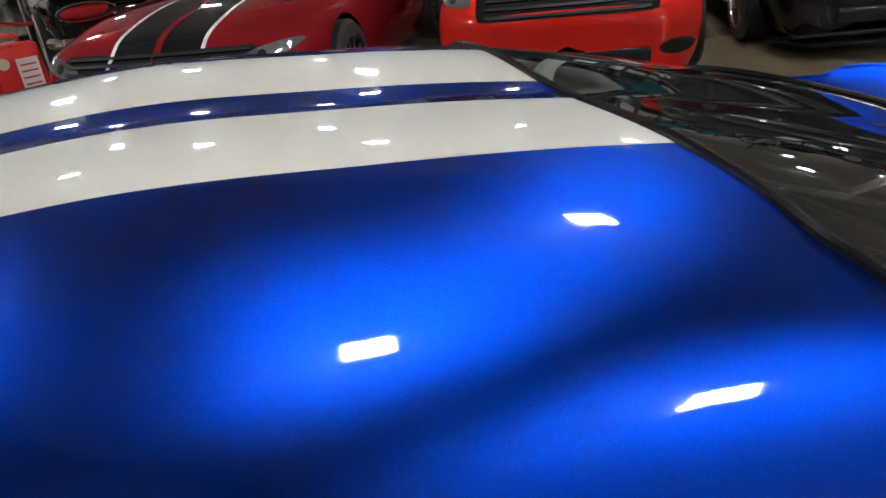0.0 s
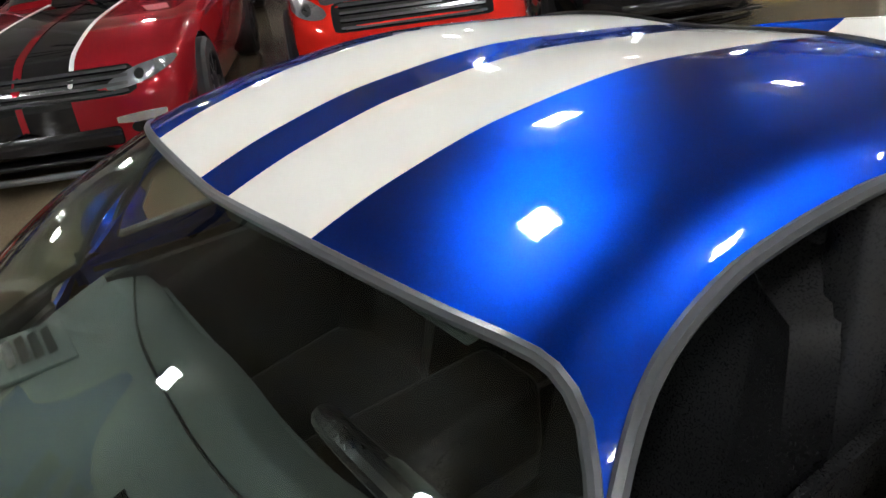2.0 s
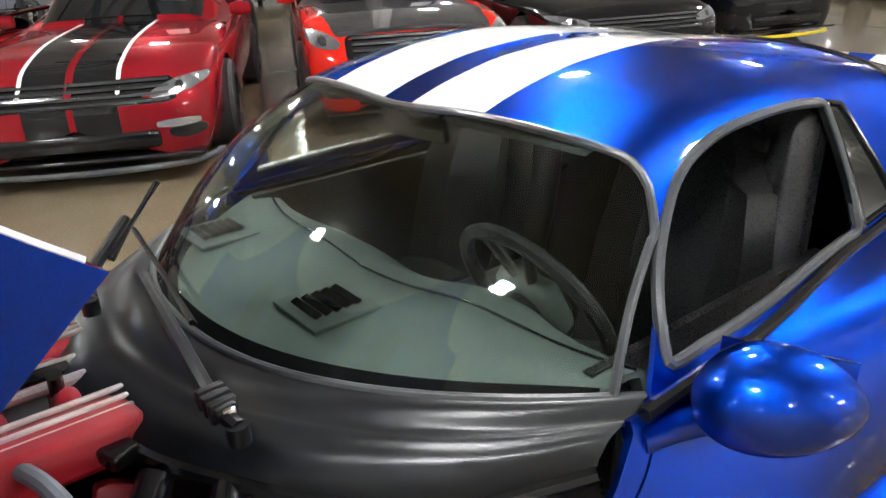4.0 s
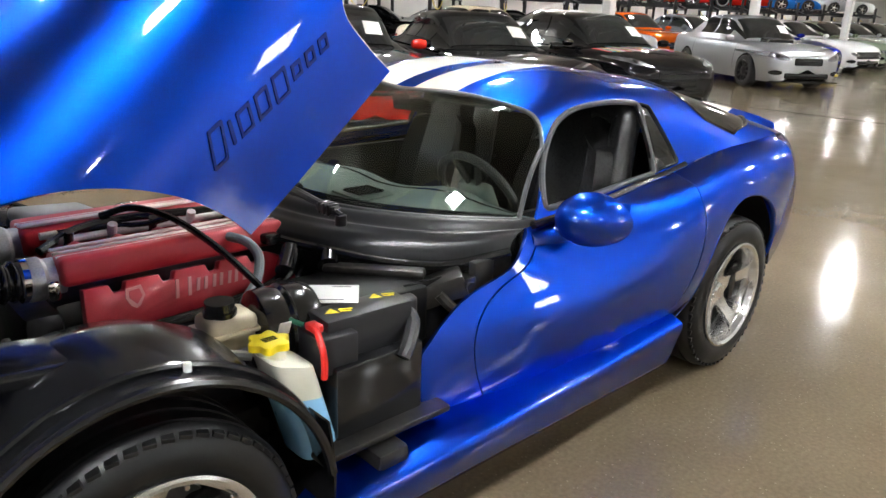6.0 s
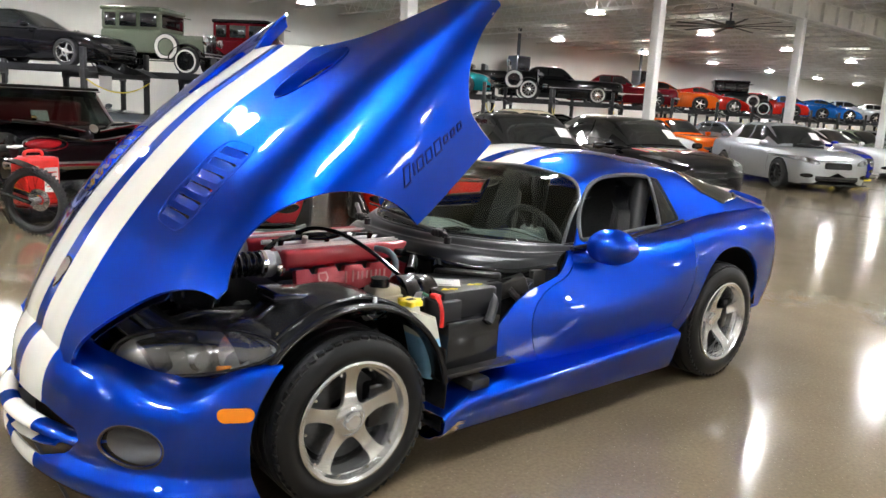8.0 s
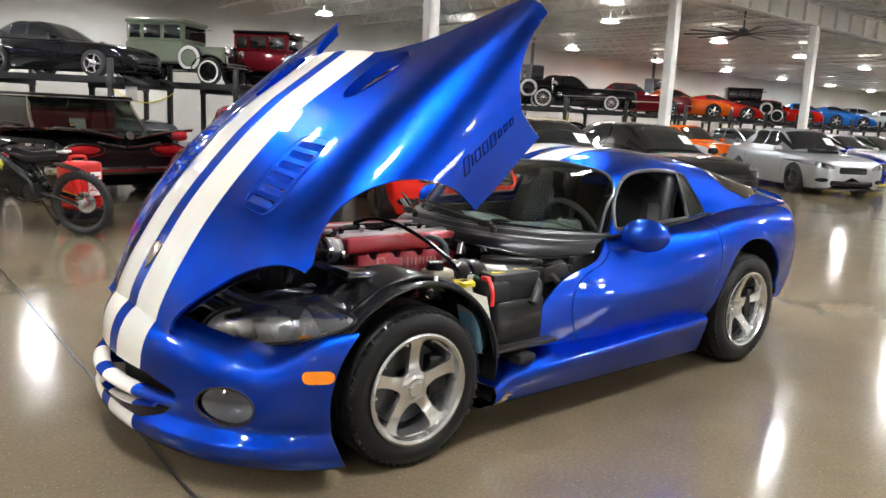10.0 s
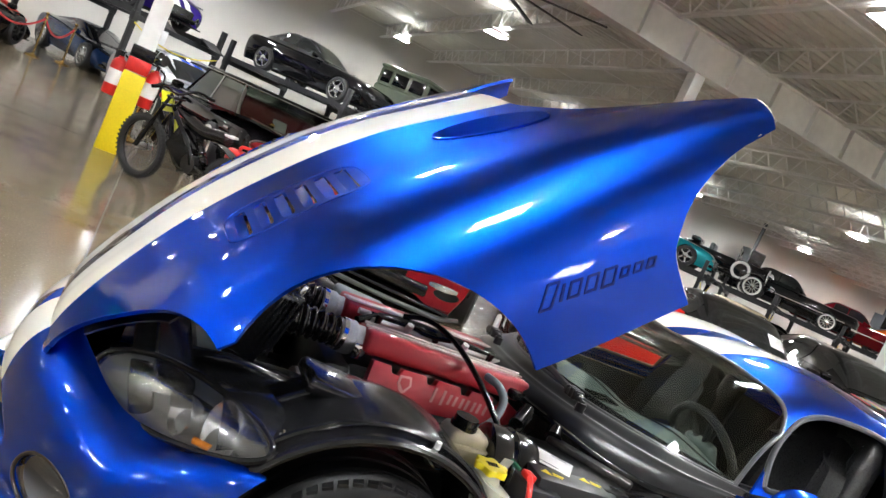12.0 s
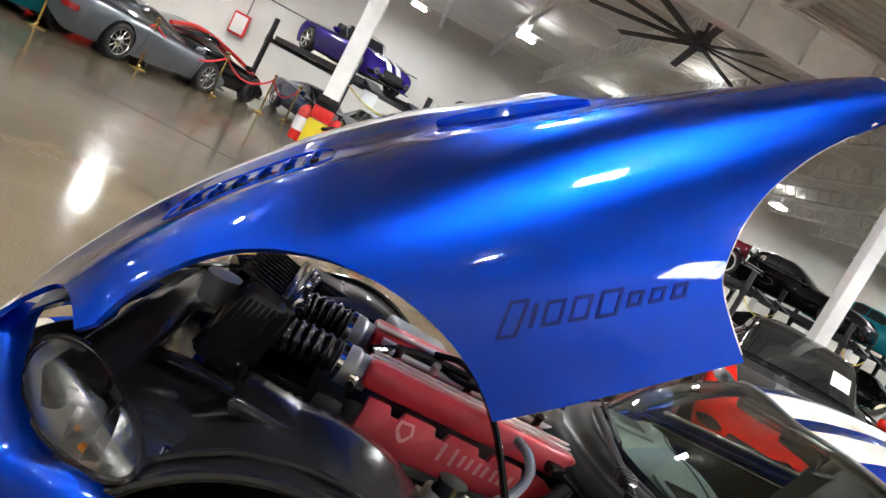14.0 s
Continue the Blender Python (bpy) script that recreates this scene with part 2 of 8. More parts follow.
def glass(name, tint, see=0.5, rough=0.0, gloss=0.04):
    """A thin tinted pane: part seen through, part mirrored."""
    m = bpy.data.materials.new(name)
    m.use_nodes = True
    nt = m.node_tree
    nt.nodes.remove(nt.nodes["Principled BSDF"])
    out = nt.nodes["Material Output"]
    tr, gl, mx, fr = (nt.nodes.new(n) for n in ("ShaderNodeBsdfTransparent", "ShaderNodeBsdfGlossy", "ShaderNodeMixShader", "ShaderNodeLayerWeight"))
    tr.inputs[0].default_value = (*[c * see for c in tint], 1)
    gl.inputs["Roughness"].default_value = rough
    fr.inputs[0].default_value = 0.5
    po, sc = nt.nodes.new("ShaderNodeMath"), nt.nodes.new("ShaderNodeMapRange")
    po.operation = "POWER"
    po.inputs[1].default_value = 4.5
    sc.inputs[3].default_value, sc.inputs[4].default_value = gloss, 1.0
    nt.links.new(fr.outputs["Facing"], po.inputs[0])
    nt.links.new(po.outputs[0], sc.inputs[0])
    nt.links.new(sc.outputs[0], mx.inputs[0])
    nt.links.new(tr.outputs[0], mx.inputs[1])
    nt.links.new(gl.outputs[0], mx.inputs[2])
    nt.links.new(mx.outputs[0], out.inputs[0])
    return m


def glow(name, color, strength):
    m = bpy.data.materials.new(name)
    m.use_nodes = True
    b = m.node_tree.nodes["Principled BSDF"]
    b.inputs["Base Color"].default_value = (*color, 1)
    b.inputs["Emission Color"].default_value = (*color, 1)
    b.inputs["Emission Strength"].default_value = strength
    return m


BLUE = striped("blue_metallic_paint", (0.0005, 0.047, 0.50), (0.78, 0.77, 0.71), ((0.05, 0.265),))
BLACKP = material("black_plastic", (0.009, 0.009, 0.010), 0.17, stain=0.2, stain_scale=7)
SATIN = material("satin_black_panel", (0.010, 0.0105, 0.012), 0.30, spec=0.42)
RUBBER = material("tyre_rubber", (0.006, 0.006, 0.0065), 0.40, spec=0.35, grain=0.2, scale=220, bump=0.06, stain=0.15, stain_scale=6)
SEAL = material("grey_rubber_seal", (0.075, 0.08, 0.085), 0.3)
LEATHER = material("black_leather", (0.018, 0.018, 0.019), 0.3, grain=0.12, scale=300, bump=0.012)
DASH = material("grey_green_dash_vinyl", (0.105, 0.13, 0.125), 0.62, grain=0.08, scale=300, bump=0.2, stain=0.06)
ALLOY = material("silver_alloy", (0.74, 0.74, 0.74), 0.17, 0.9, 0.4)
CASTAL = material("cast_aluminium", (0.52, 0.52, 0.53), 0.42, 0.9, grain=0.15, scale=200, bump=0.06)
CHROME = material("chrome", (0.85, 0.85, 0.86), 0.06, 1.0)
REDCOVER = material("red_wrinkle_paint", (0.42, 0.018, 0.03), 0.38, 0.1, 0.3, grain=0.12, scale=500, bump=0.10, stain=0.08, stain_scale=8)
BARE = material("bare_moulding_edge", (0.66, 0.66, 0.66), 0.35, grain=0.2, scale=90)
STRIP = material("bare_ribs", (0.72, 0.66, 0.64), 0.3, 0.7)
DARK = material("dark_void", (0.005, 0.005, 0.006), 0.8, spec=0.15)
GRIME = material("grimy_black_steel", (0.016, 0.015, 0.014), 0.36, 0.2, grain=0.4, scale=60, bump=0.08, stain=0.3, stain_scale=7)
PAPER = material("white_paper", (0.8, 0.8, 0.78), 0.6, grain=0.02, scale=60)
YELLOWP = material("yellow_plastic", (0.8, 0.62, 0.01), 0.4, grain=0.05)
REDP = material("red_plastic", (0.62, 0.02, 0.015), 0.35, grain=0.08, scale=20)
BOTTLE = material("milky_plastic", (0.64, 0.63, 0.52), 0.4, grain=0.06, scale=15)
FLUID = material("milky_plastic_with_blue_fluid", (0.24, 0.50, 0.74), 0.35, grain=0.06, scale=15)
AMBER = material("amber_lens", (0.85, 0.25, 0.01), 0.15, coat=0.6)
BRASS = material("polished_brass", (0.78, 0.56, 0.2), 0.18, 1.0, grain=0.05)
ROPE = material("red_velvet_rope", (0.5, 0.02, 0.025), 0.8, grain=0.2, scale=120, bump=0.4)
CHAIN = material("yellow_plastic_chain", (0.75, 0.6, 0.04), 0.45)
STEEL = material("black_steel", (0.022, 0.022, 0.024), 0.42, 0.3, grain=0.2, scale=12, stain=0.2)
WHITEP = material("white_painted_steel", (0.84, 0.83, 0.80), 0.45, grain=0.04, scale=8, stain=0.08, stain_scale=1.5)
DECKW = material("white_roof_deck", (0.72, 0.70, 0.64), 0.55, grain=0.05, scale=3, stain=0.08, stain_scale=0.4)
WALLM = material("painted_block_wall", (0.68, 0.66, 0.61), 0.6, grain=0.03, scale=30, stain=0.06, stain_scale=0.5, bump=0.1)
WINDSHIELD = glass("tinted_windshield", (0.86, 0.92, 0.87), 0.97)
DARKGLASS = glass("dark_glass", (0.2, 0.21, 0.2), 0.5)
LENS = glass("clear_lens", (0.95, 0.96, 0.96), 0.9)
FOGLENS = glass("fog_lamp_lens", (0.9, 0.92, 0.95), 0.8, 0.05, 0.10)
HAZY = glass("hazed_headlamp_lens", (0.95, 0.96, 0.96), 0.88, 0.22, 0.20)
# added upward glow above the lamps, to lift the ceiling
UPLIGHT = glow("added_uplight", (0.965, 0.985, 1.0), 26.0)
LAMPGLOW = glow("lamp_diffuser", (0.965, 0.985, 1.0), LAMP)
CARGLASS = material("dark_car_glass", (0.012, 0.014, 0.015), 0.03, 0.0, 0.6, spec=0.7)
DARKTYRE = material("car_tyre", (0.016, 0.016, 0.017), 0.6)
WHITEWALL = material("whitewall_band", (0.75, 0.74, 0.7), 0.5)
LAMPDARK = material("smoked_lamp_bowl", (0.22, 0.225, 0.23), 0.34, 0.6, 0.4)
FOGCUP = material("fog_lamp_bowl", (0.17, 0.175, 0.19), 0.3, 0.6)
DISC = material("dark_brake_disc", (0.06, 0.06, 0.06), 0.4, 0.7, grain=0.2, scale=80)
CLEARLAMP = material("headlamp_silver", (0.80, 0.81, 0.83), 0.22, 0.85, 0.5)
REDLAMP = material("red_tail_lens", (0.35, 0.01, 0.015), 0.12, coat=0.8)


def floor_material():
    m = material("polished_concrete", (0.155, 0.122, 0.078), 0.2, spec=0.25)
    nt = m.node_tree
    b = nt.nodes["Principled BSDF"]
    co = nt.nodes.new("ShaderNodeTexCoord")
    cols = []
    for sc, lo, hi, det in ((0.35, 0.86, 1.14, 4), (2.6, 0.93, 1.07, 6), (60.0, 0.88, 1.12, 3)):
        no, mr = nt.nodes.new("ShaderNodeTexNoise"), nt.nodes.new("ShaderNodeMapRange")
        no.inputs["Scale"].default_value, no.inputs["Detail"].default_value = sc, det
        nt.links.new(co.outputs["Object"], no.inputs["Vector"])
        mr.inputs[1].default_value, mr.inputs[2].default_value, mr.inputs[3].default_value, mr.inputs[4].default_value = 0.3, 0.7, lo, hi
        nt.links.new(no.outputs["Fac"], mr.inputs[0])
        cols.append((no, mr))
    mix = None
    for _, mr in cols:
        mu = nt.nodes.new("ShaderNodeVectorMath")
        mu.operation = "MULTIPLY"
        if mix is None:
            mu.inputs[0].default_value = (0.155, 0.122, 0.078)
        else:
            nt.links.new(mix, mu.inputs[0])
        nt.links.new(mr.outputs[0], mu.inputs[1])
        mix = mu.outputs[0]
    # pale exposed aggregate specks
    vo, ra, mx = nt.nodes.new("ShaderNodeTexVoronoi"), nt.nodes.new("ShaderNodeMapRange"), nt.nodes.new("ShaderNodeMixRGB")
    vo.inputs["Scale"].default_value = 38
    nt.links.new(co.outputs["Object"], vo.inputs["Vector"])
    ra.inputs[1].default_value, ra.inputs[2].default_value, ra.inputs[3].default_value, ra.inputs[4].default_value = 0.08, 0.14, 0.5, 0.0
    nt.links.new(vo.outputs["Distance"], ra.inputs[0])
    nt.links.new(ra.outputs[0], mx.inputs[0])
    nt.links.new(mix, mx.inputs[1])
    mx.inputs[2].default_value = (0.36, 0.31, 0.23, 1)
    nt.links.new(mx.outputs[0], b.inputs["Base Color"])
    rr = nt.nodes.new("ShaderNodeMapRange")
    rr.inputs[1].default_value, rr.inputs[2].default_value, rr.inputs[3].default_value, rr.inputs[4].default_value = 0.2, 0.8, 0.09, 0.20
    nt.links.new(cols[1][0].outputs["Fac"], rr.inputs[0])
    nt.links.new(rr.outputs[0], b.inputs["Roughness"])
    bp = nt.nodes.new("ShaderNodeBump")
    bp.inputs["Strength"].default_value, bp.inputs["Distance"].default_value = 0.016, 0.006
    nt.links.new(cols[1][0].outputs["Fac"], bp.inputs["Height"])
    nt.links.new(bp.outputs[0], b.inputs["Normal"])
    return m


FLOOR = floor_material()
# body blue darkened: shade of the embossed letters put into the bars' colour
SCRIPT_SHADE = striped("script_shade_blue", (0.0005, 0.014, 0.16), (0.8, 0.8, 0.8), ())

# ---- hall ----
X0, X1, Y0, Y1 = -30.0, 72.0, -14.0, 23.6
S = dict(kind="structure")


def slab(name, a, b, mat, label, category):
    c = [(p + q) / 2 for p, q in zip(a, b)]
    return tagged(part(name, box(*[abs(q - p) for p, q in zip(a, b)], at=c), mat, None), label, category, **S)


slab("floor", (X0 - 0.3, Y0 - 0.3, -0.3), (X1 + 0.3, Y1 + 0.3, 0), FLOOR, "polished brown concrete floor with glossy sealer", "floor")
slab("wall_north", (X0, Y1, 0), (X1, Y1 + 0.25, DECK), WALLM, "pale grey painted block wall behind the lifts", "wall")
# the south wall has one high window to the daylight
WIN = (6.9, 9.1, 3.0, 4.2)
south = thing("wall_south", None, "pale grey painted block wall with a high window", "wall", kind="structure")
for a, b in (((X0, 0), (WIN[0], DECK)), ((WIN[1], 0), (X1, DECK)), ((WIN[0], 0), (WIN[1], WIN[2])), ((WIN[0], WIN[3]), (WIN[1], DECK))):
    part("wall_section", box(b[0] - a[0], 0.25, b[1] - a[1], ((a[0] + b[0]) / 2, Y0 - 0.125, (a[1] + b[1]) / 2)), WALLM, south)
window = thing("window_1", None, "white framed high window with bright daylight behind", "window", kind="structure")
for x in (WIN[0] + 0.04, WIN[0] + 1.5, WIN[1] - 0.04):
    part("window_frame", box(0.08, 0.10, WIN[3] - WIN[2], (x, Y0 - 0.12, (WIN[2] + WIN[3]) / 2), 0.008), WHITEP, window)
for z in (WIN[2] + 0.04, WIN[3] - 0.04):
    part("window_frame", box(WIN[1] - WIN[0] - 0.16, 0.09, 0.08, ((WIN[0] + WIN[1]) / 2, Y0 - 0.12, z), 0.008), WHITEP, window)
slab("backdrop", (WIN[0] - 0.3, Y0 - 0.36, WIN[2] - 0.3), (WIN[1] + 0.3, Y0 - 0.33, WIN[3] + 0.3), glow("bright_day_sky", (0.95, 0.98, 1.0), 24.0), "bright daylight outside the window", "backdrop")
slab("wall_west", (X0 - 0.25, Y0, 0), (X0, Y1, DECK), WALLM, "pale grey painted block wall", "wall")
slab("wall_east", (X1, Y0, 0), (X1 + 0.25, Y1, DECK), WALLM, "pale warm-lit end wall", "wall")


def deck():
    """Ribbed steel roof deck, ribs along x."""
    bm = bmesh.new()
    y, prof, k = Y0 - 0.3, [], 0
    while y < Y1 + 0.3:
        prof += [(y, 0.0), (y + 0.09, 0.0), (y + 0.105, 0.10), (y + 0.185, 0.10)]
        y += 0.20
    rows = [[bm.verts.new((x, a, DECK + h)) for a, h in prof] for x in (X0 - 0.3, X1 + 0.3)]
    for j in range(len(prof) - 1):
        bm.faces.new((rows[0][j], rows[1][j], rows[1][j + 1], rows[0][j + 1]))
    return thick(bm, 0.03)


tagged(part("ceiling", deck(), DECKW, None, sharp=20), "white ribbed metal roof deck", "ceiling", **S)


def joist(length, depth, step):
    """Open-web bar joist along x from 0: paired angles above and below, bent rod between."""
    bits = []
    for y in (-0.035, 0.035):
        bits += [box(length, 0.05, 0.008, (length / 2, y, -0.004)), box(length, 0.008, 0.05, (length / 2, y * 0.4, -0.03))]
        bits += [box(length, 0.05, 0.008, (length / 2, y, -depth)), box(length, 0.008, 0.05, (length / 2, y * 0.4, -depth + 0.03))]
    n = int(length / step)
    for i in range(n):
        a, b = i * step, (i + 0.5) * step
        bits += [rod((a, 0, -0.03), (b, 0, -depth + 0.02), 0.016, 5), rod((b, 0, -depth + 0.02), (a + step, 0, -0.03), 0.016, 5)]
    return join(*bits)


def hall_frame():
    # girders on the column lines run along x, joists cross them along y
    L, mid, low = X1 - X0, (X0 + X1) / 2, 4.25
    for y in (7.0, -7.2):
        g = thing("roof_girder", pose(0, y, 0), "deep white painted steel roof girder on the columns", "girder", "roof girders", "structure")
        part("web", box(L, 0.03, 0.52, (mid, 0, low + 0.28)), WHITEP, g)
        part("flange", box(L, 0.24, 0.022, (mid, 0, low + 0.008), 0.003), WHITEP, g)
        part("flange", box(L, 0.24, 0.022, (mid, 0, low + 0.552), 0.003), WHITEP, g)
        rib = None
        for k in range(int(L / 0.9)):
            x = X0 + 0.5 + 0.9 * k
            if rib is None:
                rib = part("stiffener", box(0.012, 0.20, 0.515, (0, 0, 0)), WHITEP, g)
                rib.matrix_basis = pose(x, 0, low + 0.28)
            else:
                copy_thing(rib, pose(x, 0, low + 0.28))
    first = tagged(part("roof_joist", joist(Y1 - Y0, 0.46, 0.6), WHITEP, None), "white open-web steel roof joist", "joist", "roof joists", **S)
    first.matrix_basis = pose(X0 + 1.0, Y0, DECK - 0.01, 0, 0, 90)
    x = X0 + 2.9
    while x < X1:
        copy_thing(first, pose(x, Y0, DECK - 0.01, 0, 0, 90))
        x += 1.9
    # bridging angles that tie the joists together
    br = None
    for y in (-11.5, -9.3, -5.0, -2.6, -0.4, 1.8, 4.2, 9.4, 11.7, 14.0, 16.3, 18.6, 21.0):
        if br is None:
            br = tagged(part("joist_bridging", box(L, 0.035, 0.012, (mid, 0, 0)), WHITEP, None), "thin white bridging bar tying the roof joists", "bridging", "joist bridging", **S)
            br.matrix_basis = pose(0, y, DECK - 0.485)
        else:
            copy_thing(br, pose(0, y, DECK - 0.485))


hall_frame()


def columns():
    base = thing("column", pose(5.95, 7.0, 0), "white square steel column with a base plate", "column", "hall columns", "structure")
    part("shaft", box(0.2, 0.2, 4.24, (0, 0, 2.12), 0.015), WHITEP, base)
    part("base_plate", box(0.38, 0.38, 0.02, (0, 0, 0.01), 0.003), WHITEP, base)
    for x in (12.6, 19.0, 25.5, 32.0, 38.5, 45.0, 51.5, 58.0, -8.0, -15.0):
        copy_thing(base, pose(x, 7.0, 0))
    for x in (-8.0, -1.05, 5.95, 12.6, 19.0, 25.5):
        copy_thing(base, pose(x, -7.2, 0))
    # the one with the painted guard
    c = thing("column", pose(-1.05, 7.0, 0), "white column in a yellow, red and black guard with fire extinguishers", "column", "hall columns", "structure")
    part("shaft", box(0.2, 0.2, 4.24, (0, 0, 2.12), 0.015), WHITEP, c)
    part("guard", join(box(0.25, 0.25, 0.95, (0, 0, 0.475), 0.01)), YELLOWP, c, "yellow painted guard")
    part("red_band", box(0.252, 0.252, 0.16, (0, 0, 1.04), 0.01), REDP, c, "red painted band")
    part("black_band", box(0.256, 0.256, 0.14, (0, 0, 1.19), 0.01), BLACKP, c, "black band")


columns()


def lamps():
    first = thing("ceiling_light", pose(5.3, 3.4, LAMP_Z), "square white high-bay ceiling light, lit", "ceiling light", "hall ceiling lights")
    part("housing", join(box(0.48, 0.46, 0.03, (0, 0, 0.055), 0.01), box(0.48, 0.015, 0.06, (0, 0.23, 0.03)), box(0.48, 0.015, 0.06, (0, -0.23, 0.03)), box(0.015, 0.45, 0.06, (0.235, 0, 0.03)), box(0.015, 0.45, 0.06, (-0.235, 0, 0.03)), rod((0, 0, 0.06), (0, 0, DECK - LAMP_Z), 0.012)), WHITEP, first)
    for dx in (-0.15, 0, 0.15):
        part("diffuser", box(0.128, 0.42, 0.015, (dx, 0, 0.022), 0.003), LAMPGLOW, first, "glowing diffuser strip")
    # glowing panel added on the housing only to brighten the roof deck
    part("uplight_panel", box(0.40, 0.38, 0.012, (0, 0, 0.078), 0.003), UPLIGHT, first, "added glowing panel that brightens the roof deck")
    for y in (-9.5, -2.7, 3.4, 13.1, 20.4):
        for k in range(-4, 10):
            x = (5.3 if abs(y) < 5 else 5.1) + 6.37 * k
            if X0 < x < X1 and (k or y != 3.4):
                copy_thing(first, pose(x, y, LAMP_Z))
    copy_thing(first, pose(2.83, 0.8, LAMP_Z) @ Matrix.Diagonal((0.72, 0.74, 1, 1)))
    copy_thing(first, pose(1.55, 16.3, LAMP_Z))


lamps()

# ---- the blue coupe: x runs from nose to tail, front axle at 0, its left side at -y ----
HERO = thing("sports_car", None, "metallic blue coupe with twin white stripes, hood tilted open", "car")
PIVOT, OPEN = Vector((-0.69, 0, 0.41)), 36.0
HOOD_TURN = Matrix.Translation(PIVOT) @ pose(0, 0, 0, 0, -OPEN, 0) @ Matrix.Translation(-PIVOT)

hood_zc = curve_of((-0.76, -0.72, -0.65, -0.5, -0.25, 0.0, 0.16, 0.35, 0.7, 1.2), (0.56, 0.592, 0.648, 0.724, 0.822, 0.884, 0.911, 0.926, 0.926, 0.92))
hood_zk = curve_of((-0.76, -0.5, -0.2, 0.1, 0.45, 0.8, 1.2), (0.565, 0.645, 0.752, 0.82, 0.848, 0.86, 0.855))
hood_w = curve_of((-0.76, -0.6, -0.42, -0.2, 0.1, 0.45, 0.8, 1.2), (0.62, 0.77, 0.87, 0.915, 0.93, 0.922, 0.90, 0.865))
crest_at = curve_of((-0.76, 0.2, 0.7, 1.2), (0.74, 0.75, 0.80, 0.88))
hood_low = curve_of((-0.76, -0.55, -0.40, -0.3, 0.3, 0.9), (0.545, 0.535, 0.46, 0.40, 0.378, 0.408))
side_rear = curve_of((0.36, 0.485, 0.55, 0.62, 0.685, 0.735, 0.765, 0.782, 0.87), (0.855, 0.822, 0.812, 0.842, 0.900, 0.985, 1.075, 1.172, 1.18))
top_rear = curve_of((0.0, 0.25, 0.42, 0.58, 0.76), (0.70, 0.70, 0.79, 0.94, 1.185))


def hood_section(x, v):
    zc, zk, w, zl = hood_zc(x), hood_zk(x), hood_w(x), hood_low(x)
    drop = zk - zl
    dip = 0.004 + 0.014 * min(1, max(0, (x + 0.76) / 0.5))
    pts = [(0, zc), (0.15 * w, zc - 0.3 * dip), (0.29 * w, zc - dip), (0.50 * w, 0.5 * (zc + zk) - 0.012), (crest_at(x) * w, zk), ((0.5 + 0.5 * crest_at(x) + 0.035) * w, zk - 0.20 * drop), (0.985 * w, zk - 0.52 * drop), (0.985 * w, zl)]
    return along(pts, v)


def hood_point(u, v, x_front=-0.76):
    """v from 0 in the middle to 1 at the lower edge."""
    x = x_front + u * (1.2 - x_front)
    y, z = hood_section(x, v)
    return x, y, z


LAMP_C, LAMP_A, LAMP_B = np.array((-0.485, 0.635, 0.598)), np.array((0.19, 0.228, 0.043)), np.array((0.02, -0.062, 0.060))


def headlamp_oval(grow=0.0):
    """The headlamp's outline seen from above."""
    m = np.linalg.inv(np.array([LAMP_A[:2], LAMP_B[:2]]).T)

    def g(x, y):
        a, b = m @ (x - LAMP_C[0], abs(y) - LAMP_C[1])
        return math.hypot(a / (1 + grow), b / (1 + grow * 3.5)) - 1
    return g


def below_lamp(p):
    """Negative where the bumper, not the hood, wraps round the headlamp."""
    if p.x > -0.2 or abs(p.y) < 0.36:
        return 1
    m = np.linalg.inv(np.array([LAMP_A[:2], LAMP_B[:2]]).T)
    a, b = m @ (p.x - LAMP_C[0], abs(p.y) - LAMP_C[1])
    return max(b, -1.1 - a)


def nostril(p, grow=0.0):
    a, b = (p.x - 0.56), (abs(p.y) - 0.435 - 0.12 * (p.x - 0.56))
    return (a / (0.17 + grow)) ** 2 + (b / ((0.068 + grow) * (1 + 1.2 * a))) ** 2 - 1


LOUVRE_X = [(-0.16 + 0.055 * i) for i in range(6)]


def louvre(p):
    """Six slots in each hood louvre panel."""
    best = 1.0
    for x in LOUVRE_X:
        y0 = 0.505 + 0.10 * (p.x + 0.02)
        best = min(best, max(abs(p.x - x) / 0.017, abs(abs(p.y) - y0) / 0.083) - 1)
    return best


